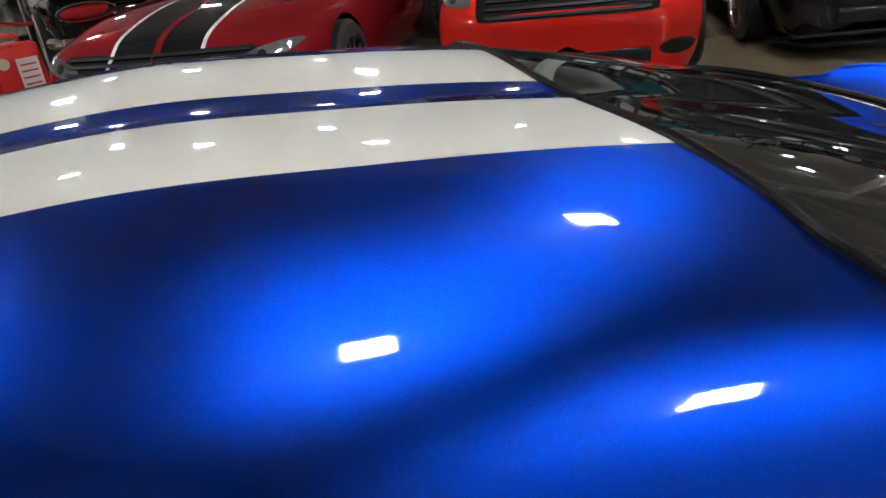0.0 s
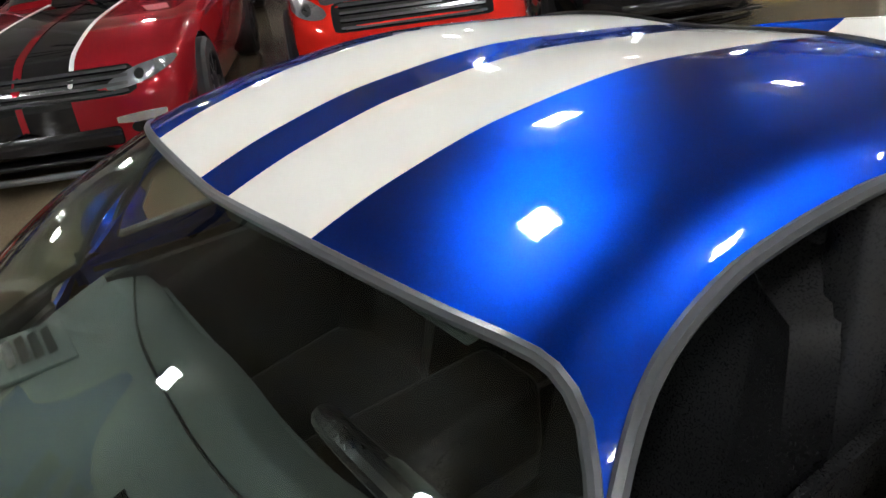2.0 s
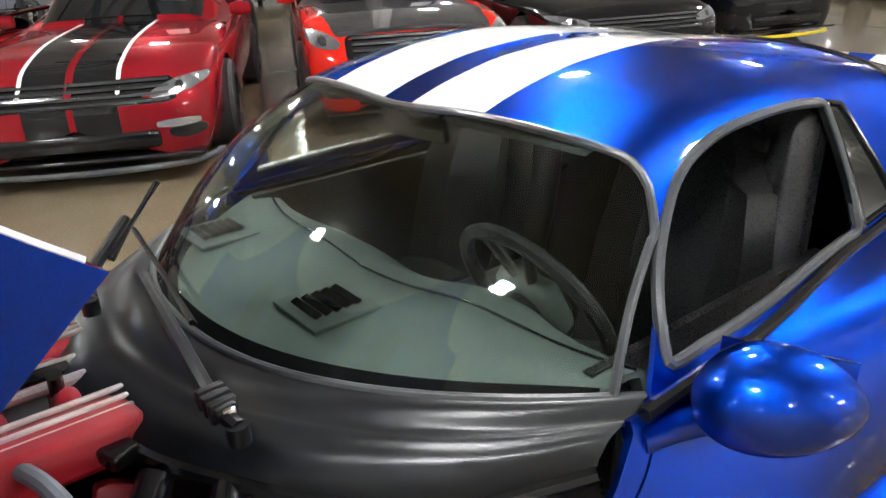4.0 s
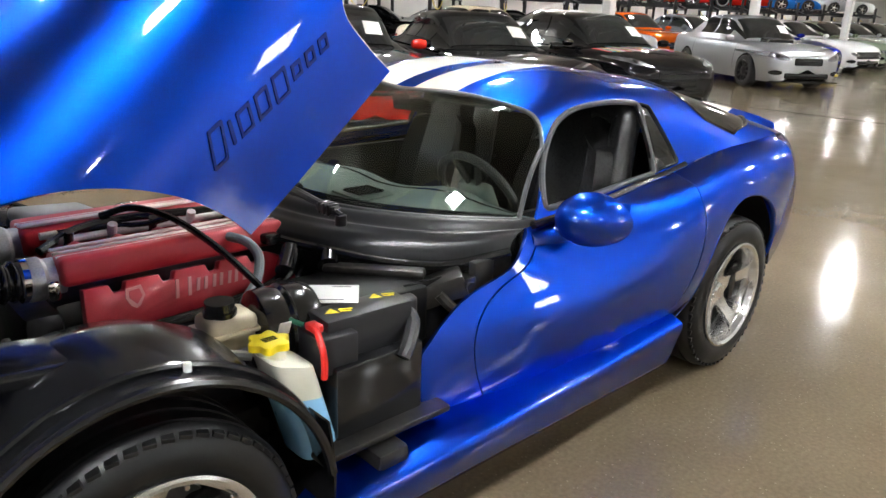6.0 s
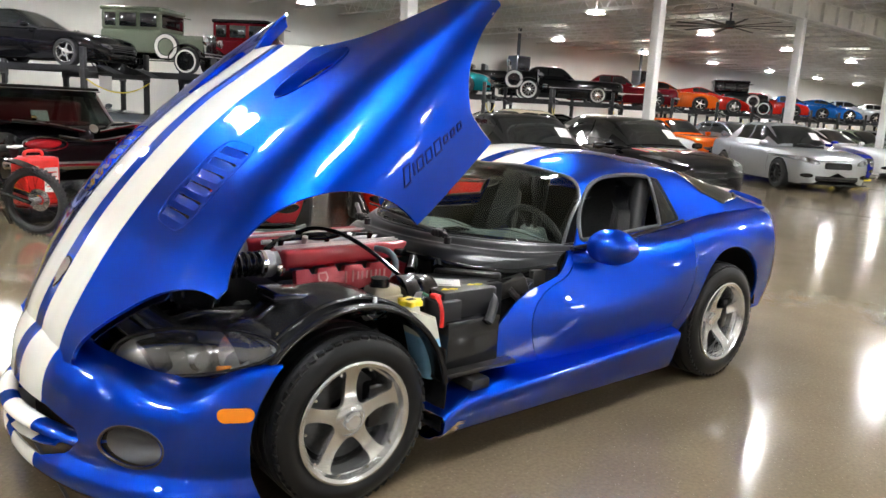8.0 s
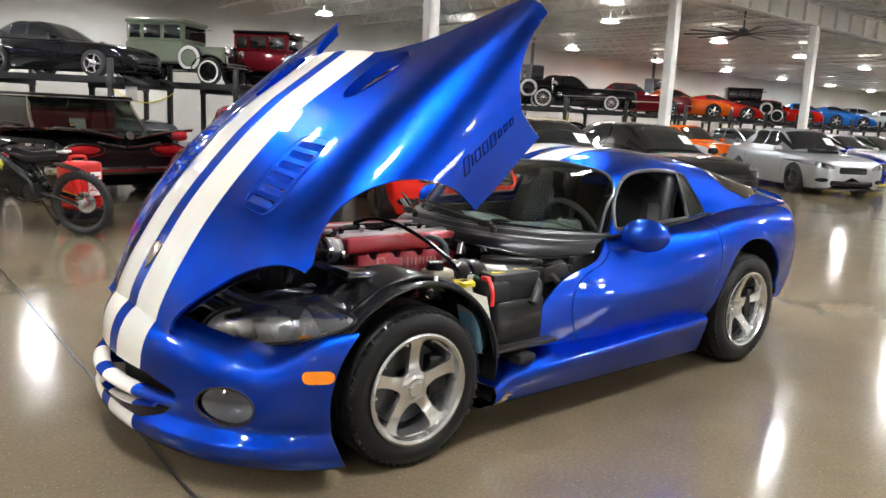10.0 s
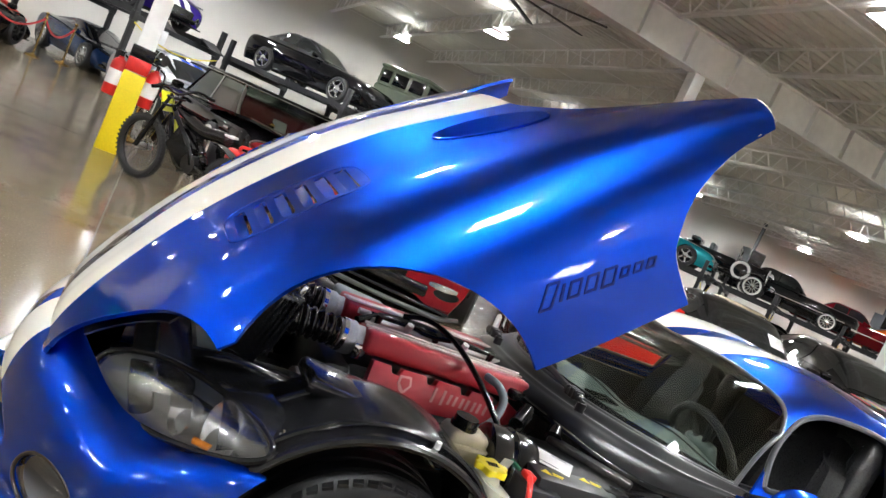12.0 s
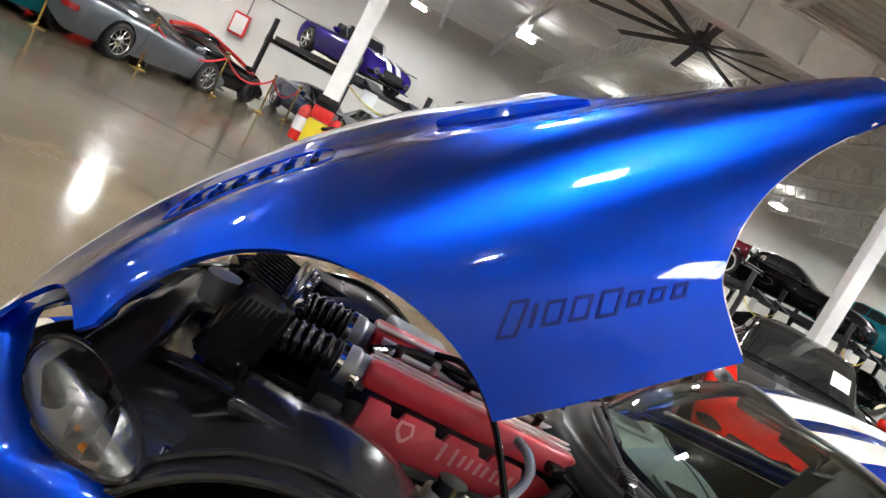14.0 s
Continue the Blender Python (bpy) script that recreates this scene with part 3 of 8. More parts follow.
def build_hood():
    n = 220
    # finer rows where the louvres are
    row_at = lambda u: (-0.76 + 0.56 * u / 0.22 if u < 0.22 else -0.2 + 0.37 * (u - 0.22) / 0.44 if u < 0.66 else 0.17 + 1.03 * (u - 0.66) / 0.34)

    def f(u, v):
        s = 2 * v - 1
        x = row_at(u)
        y, z = hood_section(x, abs(s))
        return (x, math.copysign(y, s) if s else 0, z)

    bm = sheet(f, n, 150)
    skin = tree_of(bm)
    on_skin = lambda x, y: skin.ray_cast(Vector((x, y, 2)), Vector((0, 0, -1)))[0].z
    trim(bm, lambda p: min(top_rear(abs(p.y)), side_rear(p.z) if p.z < 0.86 and abs(p.y) > 0.7 else 9) - p.x)
    trim(bm, lambda p: math.hypot(p.x, p.z - 0.33) - 0.395)
    trim(bm, lambda p: headlamp_oval(0.06)(p.x, p.y) if p.x < -0.2 else 1)
    trim(bm, below_lamp)
    trim(bm, lambda p: p.z - 0.64 - 0.17 * (p.x + 0.24) if p.x < -0.15 and abs(p.y) > 0.66 else 1)
    trim(bm, lambda p: p.x + 0.735 - 0.2 * p.y * p.y)
    trim(bm, nostril)
    trim(bm, louvre)
    bmesh.ops.remove_doubles(bm, verts=bm.verts[:], dist=1e-4)
    tree = tree_of(bm)
    bmesh.ops.recalc_face_normals(bm, faces=bm.faces[:])
    top = max(bm.faces, key=lambda q: q.calc_center_median().z)
    if top.normal.z < 0:
        bmesh.ops.reverse_faces(bm, faces=bm.faces[:])
    shell(bm, 0.012)
    moved(bm, HOOD_TURN)
    hood = part("hood", bm, BLUE, HERO, "blue clamshell hood with white stripes, tilted forward")
    # scoops behind the openings, louvre blades, raised rim
    for side in (-1, 1):
        def scoop(u, v):
            a = 2 * math.pi * v
            x = 0.56 + 0.171 * (1 - 0.08 * u) * math.cos(a)
            y = side * (0.435 + 0.12 * (x - 0.56) + 0.069 * (1 - 0.12 * u) * (1 + 0.2 * math.cos(a)) * math.sin(a))
            hit = tree.ray_cast(Vector((x + 0.012 * math.cos(a), y + side * 0.01 * math.sin(a), 2)), Vector((0, 0, -1)))[0]
            z = hood_zc(x) - 0.04 if hit is None else hit.z
            return x, y, z + 0.006 - 0.045 * u
        s = thick(sheet(scoop, 8, 48, wrap=True), 0.003)
        part("scoop_lip", moved(s, HOOD_TURN), BLUE, hood)
        def floor_of(u, v):
            a = 2 * math.pi * v
            return 0.56 + 0.168 * u * math.cos(a), side * (0.435 + 0.12 * 0.168 * u * math.cos(a) + 0.066 * u * math.sin(a)), on_skin(0.56, side * 0.435) - 0.035 - 0.06 * 0.168 * u * math.cos(a)
        part("scoop_mesh", moved(thick(sheet(floor_of, 6, 40, wrap=True), 0.003), HOOD_TURN), SEAL, hood, "grey mesh inside the hood scoop")
        for x in LOUVRE_X:
            y0 = side * (0.505 + 0.10 * (x + 0.02))

            def blade(u, v):
                xx, yy = x - 0.020 + 0.026 * u, y0 + (2 * v - 1) * 0.086
                edge = 1 - abs(2 * v - 1) ** 6
                return xx, yy, on_skin(xx, yy) - 0.004 + (0.016 * u ** 1.2) * edge
            b = thick(sheet(blade, 8, 8), 0.003)
            part("louvre_blade", moved(b, HOOD_TURN), BLUE, hood)
        frame_line = []
        for i in range(28):
            a = 2 * math.pi * i / 28
            ca, sa = math.cos(a), math.sin(a)
            px = -0.02 + 0.185 * math.copysign(abs(ca) ** 0.45, ca)
            py = side * (0.505 + 0.10 * (px + 0.02) + 0.108 * math.copysign(abs(sa) ** 0.45, sa))
            hit = tree.ray_cast(Vector((px, py, 2)), Vector((0, 0, -1)))[0]
            frame_line.append((px, py, (hit.z if hit else hood_zc(px)) + 0.0005))
        part("louvre_rim", moved(tube(frame_line + frame_line[:1], 0.0028, 6, 2), HOOD_TURN), BLUE, hood)
    # maker's script as plain raised bars, on both fenders, lettering shade painted dark blue
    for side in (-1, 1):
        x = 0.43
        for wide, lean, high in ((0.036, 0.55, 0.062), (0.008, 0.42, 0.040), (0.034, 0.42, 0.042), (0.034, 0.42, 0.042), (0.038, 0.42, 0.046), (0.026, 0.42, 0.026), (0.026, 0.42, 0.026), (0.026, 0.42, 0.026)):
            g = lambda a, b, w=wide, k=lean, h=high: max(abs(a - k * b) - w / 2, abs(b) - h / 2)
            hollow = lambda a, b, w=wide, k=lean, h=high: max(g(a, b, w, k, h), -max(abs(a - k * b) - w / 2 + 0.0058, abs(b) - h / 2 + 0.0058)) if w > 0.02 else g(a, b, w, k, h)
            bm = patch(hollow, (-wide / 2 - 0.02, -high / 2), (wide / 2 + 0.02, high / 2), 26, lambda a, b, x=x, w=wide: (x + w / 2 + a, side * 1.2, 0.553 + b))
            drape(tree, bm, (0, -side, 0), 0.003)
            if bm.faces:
                part("script_bar", moved(thick(bm, 0.007), HOOD_TURN), SCRIPT_SHADE, hood, "raised script bar with its shade painted in darker blue")
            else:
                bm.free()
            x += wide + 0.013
    # plain shield badge on the nose
    shield = polygon([(-0.565, 0.0), (-0.545, 0.022), (-0.50, 0.040), (-0.475, 0.036), (-0.468, 0.0), (-0.475, -0.036), (-0.50, -0.040), (-0.545, -0.022)], 0.004)
    for grow, mat, lift, nm in ((0.006, BLACKP, 0.001, "badge_rim"), (0.0, CHROME, 0.004, "badge")):
        bm = patch(lambda a, b: shield(a, b) - grow, (-0.585, -0.06), (-0.45, 0.06), 40, lambda a, b: (a, b, 2.0))
        drape(tree, bm, (0, 0, -1), lift)
        part(nm, moved(thick(bm, 0.004), HOOD_TURN), mat, hood, "plain silver shield badge")
    # underside bracing, a dark inner skin
    inner = sheet(lambda u, v: (lambda s: (lambda q: (q[0], math.copysign(q[1] * 0.93, s), q[2] - 0.035))(hood_point(0.08 + 0.66 * u, abs(s) * 0.60)))(2 * v - 1), 50, 40)
    trim(inner, lambda p: nostril(p, 0.03))
    trim(inner, lambda p: headlamp_oval(0.15)(p.x, p.y) if p.x < -0.15 else 1)
    trim(inner, lambda p: max(abs(p.x + 0.02) - 0.21, abs(abs(p.y) - 0.5) - 0.12))
    part("inner_panel", moved(thick(inner, 0.006), HOOD_TURN), BLACKP, hood, "black hood underside")
    # pale bare edge along the rear of the fenders
    for side in (-1, 1):
        line = []
        for i in range(34):
            z = 0.375 + 0.475 * i / 33
            hit = tree.ray_cast(Vector((side_rear(z) - 0.004, side * 1.6, z)), Vector((0, -side, 0)))[0]
            if hit:
                line.append((side_rear(z), hit.y - side * 0.004, z))
        part("edge_trim", moved(tube(line, 0.0035, 6, 2), HOOD_TURN), BARE, hood, "thin pale bare edge of the fender")
    return tree


build_hood()

# ---- cabin ----
roof_z = curve_of((1.2, 1.34, 1.46, 1.62, 1.82, 2.07, 2.34, 2.7, 3.0, 3.2), (1.10, 1.160, 1.197, 1.226, 1.237, 1.217, 1.180, 1.09, 0.995, 0.93))
belt_z = curve_of((1.1, 1.5, 1.95, 2.2, 2.6, 3.0, 3.2), (0.815, 0.835, 0.862, 0.895, 0.93, 0.935, 0.92))
belt_y = curve_of((1.1, 1.5, 1.95, 2.2, 2.6, 3.0, 3.2), (0.75, 0.745, 0.705, 0.705, 0.71, 0.68, 0.64))
edge_y = curve_of((1.2, 1.5, 1.9, 2.2, 2.6, 3.0, 3.2), (0.565, 0.565, 0.56, 0.54, 0.545, 0.56, 0.57))


def cabin_section(x, v):
    zc, zb, yb, ye = roof_z(x), belt_z(x), belt_y(x), edge_y(x)
    h = zc - zb
    pts = [(0, zc - 0.008), (0.25, zc), (0.43, zc - 0.07 * h), (ye, zc - 0.23 * h), (0.5 * (ye + yb) + 0.014, zb + 0.38 * h), (yb, zb)]
    return along(pts, v)


def cabin_front(v):
    """Windscreen edge: header in the middle, then down the pillar."""
    a = 1.337 + 0.098 * (v / 0.6) ** 2.2
    b = 1.435 - 0.205 * max(0.0, (v - 0.6) / 0.4) ** 1.15 + 0.4 * max(0.0, 0.6 - v)
    k = 0.016
    return -k * math.log(math.exp(-(a - 1.4) / k) + math.exp(-(b - 1.4) / k)) + 1.4 + 0.006


def cabin_point(u, v):
    x0 = cabin_front(v)
    x = x0 + u * (3.16 - x0)
    y, z = cabin_section(x, v)
    return x, y, z


quarter_window = polygon([(1.998, 0.900), (2.015, 1.105), (2.06, 1.095), (2.12, 0.915)], 0.012)
rear_window = polygon([(2.345, -0.44), (2.345, 0.44), (2.37, 0.53), (2.44, 0.605), (2.60, 0.662), (2.80, 0.62), (3.08, 0.42), (3.14, 0.0), (3.08, -0.42), (2.80, -0.62), (2.60, -0.662), (2.44, -0.605), (2.37, -0.53)], 0.012)


def eased(points, n=7):
    """A closed line eased through its corners, keeping the last two sharp."""
    head = [tuple(along(points[:-1], i / (n * (len(points) - 2)))) for i in range(n * (len(points) - 2) + 1)]
    return head + [points[-1]]


DOOR_LINE = [(1.315, 0.865), (1.345, 0.935), (1.405, 1.010), (1.49, 1.077), (1.595, 1.113), (1.72, 1.126), (1.865, 1.126), (1.983, 1.114), (1.958, 0.888)]
door_window = polygon(eased(DOOR_LINE), 0.008)


def ring(points, r, close=True, n=8):
    return tube(points + points[:1] if close else points, r, n, 3)


def outline(g, centre, n=72, far=1.2):
    """Points on the zero line of g, seen from a centre."""
    out = []
    for i in range(n):
        a = 2 * math.pi * i / n
        lo, hi = 0.0, far
        for _ in range(30):
            m = (lo + hi) / 2
            if g(centre[0] + m * math.cos(a), centre[1] + m * math.sin(a)) < 0:
                lo = m
            else:
                hi = m
        out.append((centre[0] + lo * math.cos(a), centre[1] + lo * math.sin(a)))
    return out


def build_cabin():
    def f(u, v):
        s = 2 * v - 1
        x, y, z = cabin_point(u, abs(s))
        return (x, math.copysign(y, s) if s else 0, z)
    bm = sheet(f, 110, 80)
    full = tree_of(bm)
    side = lambda g: (lambda p: g(p.x, p.z) if abs(p.y) > 0.44 else 1)
    trim(bm, side(door_window))
    trim(bm, side(quarter_window))
    trim(bm, lambda p: rear_window(p.x, p.y) if p.z > 0.9 and p.x > 2.2 else 1)
    bmesh.ops.recalc_face_normals(bm, faces=bm.faces[:])
    if max(bm.faces, key=lambda q: q.calc_center_median().z).normal.z < 0:
        bmesh.ops.reverse_faces(bm, faces=bm.faces[:])
    shell(bm, 0.012)
    part("roof", bm, BLUE, HERO, "blue double-bubble roof with white stripes")
    for sgn in (-1, 1):
        for g, c, nm, r in ((door_window, (1.7, 0.97), "door_seal", 0.0105), (quarter_window, (2.04, 0.99), "quarter_seal", 0.006)):
            line = []
            for a, b in outline(g, c, 110):
                hit = full.ray_cast(Vector((a, sgn * 1.5, b)), Vector((0, -sgn, 0)))[0]
                if hit:
                    line.append((hit.x, hit.y - sgn * 0.002, hit.z))
            part(nm, ring(line, r), SEAL if nm == "door_seal" else BLACKP, HERO, "rubber seal round the opening")
        pane = patch(quarter_window, (1.97, 0.87), (2.15, 1.13), 18, lambda a, b: (a, sgn * 1.5, b))
        drape(full, pane, (0, -sgn, 0), -0.004)
        part("quarter_window", thick(pane, 0.004), CARGLASS, HERO, "black tinted quarter glass")
        # pillar cover between door window and quarter glass
        cover = patch(polygon([(1.962, 0.885), (1.978, 1.115), (2.003, 1.115), (1.992, 0.885)], 0.004), (1.94, 0.86), (2.02, 1.14), 10, lambda a, b: (a, sgn * 1.5, b))
        drape(full, cover, (0, -sgn, 0), 0.003)
        part("pillar_cover", thick(cover, 0.012), BLACKP, HERO, "black pillar cover")
        # belt moulding
        line = [(x, sgn * (belt_y(x) + 0.004), belt_z(x) + 0.004) for x in np.linspace(1.22, 2.16, 16)]
        part("belt_moulding", join(tube(line, 0.013, 8, 3)), BLACKP, HERO, "black belt moulding")
    pane = patch(rear_window, (2.22, -0.7), (3.17, 0.7), 60, lambda a, b: (a, b, 2.0))
    drape(full, pane, (0, 0, -1), -0.003)
    part("rear_window", thick(pane, 0.005), CARGLASS, HERO, "dark rear hatch glass")
    line = [(lambda h: (h.x, h.y, h.z + 0.001))(full.ray_cast(Vector((a, b, 3)), Vector((0, 0, -1)))[0]) for a, b in outline(rear_window, (2.7, 0), 150) if full.ray_cast(Vector((a, b, 3)), Vector((0, 0, -1)))[0]]
    part("rear_window_seal", ring(line, 0.006), BLACKP, HERO)
    # windscreen: a ruled surface from the curved base to header and pillars
    def edge_top(s):
        v = abs(s) * 0.985
        x, y, z = cabin_front(v), *cabin_section(cabin_front(v), v)
        return np.array((x - 0.004, math.copysign(y, s), z - 0.006))
    def base(s):
        return np.array((0.815 + 0.40 * abs(s) ** 2.3, 0.70 * s, 0.838 - 0.008 * abs(s)))
    def top(s):
        w = abs(s)
        v = 0.62 * w + 0.10 * max(0.0, (w - 0.8) / 0.2) ** 2
        return edge_top(math.copysign(v, s) if s else 0.0)
    def screen(u, v):
        s = 2 * v - 1
        a, b = base(s), top(s)
        # outer columns follow the pillar
        p = a + (b - a) * u
        p[2] += 0.05 * math.sin(math.pi * u) * (1 - 0.7 * abs(s) ** 3)
        p[0] -= 0.03 * math.sin(math.pi * u) * (1 - 0.7 * abs(s) ** 3)
        return tuple(p)
    ws = part("windshield", thick(sheet(screen, 24, 48), 0.005), WINDSHIELD, HERO, "raked tinted windshield")
    ws.visible_shadow = False
    line = [screen(0, i / 40) for i in range(41)] + [screen(i / 16, 1) for i in range(1, 17)] + [screen(1, 1 - i / 40) for i in range(1, 41)] + [screen(1 - i / 16, 0) for i in range(1, 16)]
    part("windshield_seal", tube(line + line[:1], 0.008, 8, 2), SEAL, HERO, "grey rubber windshield seal")
    frit = sheet(lambda u, v: tuple(np.array(screen(0.005 + 0.055 * u, 0.01 + 0.98 * v)) - (0, 0, 0.006)), 3, 48)
    part("dark_band", frit, DARK, HERO, "black printed band at the foot of the windshield")
    return screen


SCREEN = build_cabin()

# ---- lower body: doors, haunches, sills, tail ----
SX = (0.76, 1.0, 1.2, 1.6, 2.0, 2.25, 2.6, 3.0, 3.2, 3.35, 3.46)
body_rows = [
    (curve_of(SX, (0.77, 0.80, 0.81, 0.82, 0.82, 0.80, 0.79, 0.76, 0.68, 0.58, 0.40)), curve_of(SX, (0.30, 0.30, 0.30, 0.31, 0.32, 0.33, 0.33, 0.33, 0.34, 0.35, 0.36))),
    (curve_of(SX, (0.765, 0.805, 0.840, 0.872, 0.885, 0.865, 0.85, 0.80, 0.72, 0.61, 0.43)), curve_of(SX, (0.42, 0.42, 0.43, 0.44, 0.45, 0.46, 0.47, 0.47, 0.47, 0.48, 0.48))),
    (curve_of(SX, (0.745, 0.795, 0.845, 0.895, 0.908, 0.885, 0.87, 0.815, 0.73, 0.62, 0.44)), curve_of(SX, (0.54, 0.55, 0.55, 0.57, 0.60, 0.62, 0.63, 0.63, 0.62, 0.61, 0.60))),
    (curve_of(SX, (0.72, 0.765, 0.810, 0.858, 0.885, 0.875, 0.86, 0.805, 0.72, 0.615, 0.435)), curve_of(SX, (0.64, 0.64, 0.65, 0.685, 0.73, 0.75, 0.77, 0.77, 0.76, 0.75, 0.73))),
    (curve_of(SX, (0.71, 0.738, 0.768, 0.795, 0.820, 0.82, 0.80, 0.75, 0.67, 0.57, 0.40)), curve_of(SX, (0.73, 0.742, 0.755, 0.79, 0.825, 0.85, 0.875, 0.885, 0.885, 0.875, 0.86))),
    (curve_of(SX, (0.705, 0.725, 0.745, 0.742, 0.708, 0.705, 0.69, 0.64, 0.57, 0.49, 0.34)), curve_of(SX, (0.76, 0.785, 0.818, 0.836, 0.860, 0.897, 0.926, 0.935, 0.935, 0.93, 0.925))),
]
body_front = curve_of((0.30, 0.50, 0.58, 0.655, 0.719, 0.80), (0.775, 0.775, 0.84, 0.952, 1.125, 1.20))


def side_point(x, v):
    y, z = along([(fy(x), fz(x)) for fy, fz in body_rows], v)
    return y, z


def build_body():
    arch = lambda p: math.hypot(p.x - 2.435, p.z - 0.375) - 0.392
    for sgn in (-1, 1):
        bm = sheet(lambda u, v: (lambda x: (x, *(lambda q: (sgn * q[0], q[1]))(side_point(x, v))))(0.76 + 2.70 * u), 110, 36)
        # front edge sweeps back towards the belt
        trim(bm, lambda p: p.x - body_front(p.z))
        trim(bm, arch)
        tree = tree_of(bm)
        # door gap: cut the door out as its own panel
        door_shape = polygon(eased([(1.0, 0.325), (0.957, 0.45), (0.968, 0.57), (1.06, 0.66), (1.175, 0.715), (1.245, 0.80), (1.255, 0.90), (2.02, 0.90), (2.06, 0.80), (2.03, 0.68), (1.95, 0.46), (1.87, 0.338)], 3), 0.0)
        door = bm.copy()
        trim(door, lambda p: -door_shape(p.x, p.z) - 0.0022)
        trim(bm, lambda p: door_shape(p.x, p.z) - 0.0022)
        for b in (bm, door):
            bmesh.ops.recalc_face_normals(b, faces=b.faces[:])
            if sum(q.normal.y * q.calc_area() for q in b.faces) * sgn < 0:
                bmesh.ops.reverse_faces(b, faces=b.faces[:])
            shell(b, 0.014)
        part("side_panel", bm, BLUE, HERO)
        part("door", door, BLUE, HERO)
        # dark jamb behind the gaps
        jamb = patch(polygon([(0.99, 0.36), (1.24, 0.79), (2.02, 0.82), (1.86, 0.36)], 0.04), (0.93, 0.30), (2.1, 0.9), 30, lambda a, b: (a, sgn * 1.4, b))
        drape(tree, jamb, (0, -sgn, 0), -0.03)
        part("door_jamb", thick(jamb, 0.004), DARK, HERO)
        # wheel arch lip and dark housing
        lip = [(2.435 + 0.392 * math.cos(a), 0, 0.375 + 0.392 * math.sin(a)) for a in np.linspace(-0.10, math.pi + 0.10, 40)]
        pts = []
        for x, _, z in lip:
            h = tree.ray_cast(Vector((x + (x - 2.435) * 0.012, sgn * 1.5, z + (z - 0.375) * 0.012)), Vector((0, -sgn, 0)))[0]
            if h:
                pts.append((x, h.y - sgn * 0.008, z))
        part("arch_lip", tube(pts, 0.010, 8, 2), BLUE, HERO)
        house = sheet(lambda u, v: (2.435 + 0.405 * math.cos(math.pi * v), sgn * (0.82 - 0.45 * u), 0.375 + 0.405 * math.sin(math.pi * v)), 6, 28)
        part("wheel_housing", thick(house, 0.008), DARK, HERO, "black rear wheel housing")
        # sill: flared blade under the door
        def sill(u, v):
            x = 0.385 + 1.565 * u
            out = 0.905 + 0.01 * math.sin(math.pi * u)
            zt = 0.30 + 0.058 * u + (0.0 if u > 0.06 else -0.05 * (1 - u / 0.06))
            pts = [(0.74, zt + 0.035 * min(1, u * 4)), (0.80, zt + 0.03 * min(1, u * 4) ), (out - 0.025, zt + 0.008), (out, zt - 0.012), (out - 0.012, zt - 0.07), (0.855, 0.165), (0.80, 0.135), (0.70, 0.135)]
            y, z = along(pts, v)
            return x, sgn * y, z
        s = sheet(sill, 40, 36)
        bmesh.ops.holes_fill(s, edges=[e for e in s.edges if e.is_boundary], sides=0)
        part("sill", s, BLUE, HERO, "blue flared side sill")
        part("inner_side", thick(sheet(lambda u, v: (0.80 + 0.40 * u, sgn * (0.66 + 0.03 * u), 0.28 + 0.42 * v), 8, 8), 0.01), BLACKP, HERO)
    # rear deck with a lifted tail
    def deck_top(u, v):
        s = 2 * v - 1
        x = 3.08 + (0.41 - 0.20 * s * s) * u
        y = s * min(0.66, body_rows[5][0](x) + 0.02)
        z = 0.952 - 0.03 * u + 0.10 * max(0, u - 0.25) ** 1.6 - 0.03 * abs(s) ** 3 - 0.008 * abs(s) ** 8
        return x, y, z
    part("rear_deck", thick(sheet(deck_top, 24, 60), 0.012), BLUE, HERO, "blue ducktail deck with white stripes")
    def tail(u, v):
        s = 2 * v - 1
        x0, y, z0 = deck_top(1, v)
        z = z0 * (1 - u) + 0.30 * u
        return x0 + 0.03 * math.sin(math.pi * u) - 0.02 * u, y * (1 + 0.18 * math.sin(math.pi * min(1, u * 1.2)) * 0.6), z
    part("rear_bumper", thick(sheet(tail, 20, 48), 0.01), BLUE, HERO)
    part("floor_pan", box(3.1, 1.4, 0.03, (1.05, 0, 0.17), 0.01), DARK, HERO, "dark underbody")


build_body()


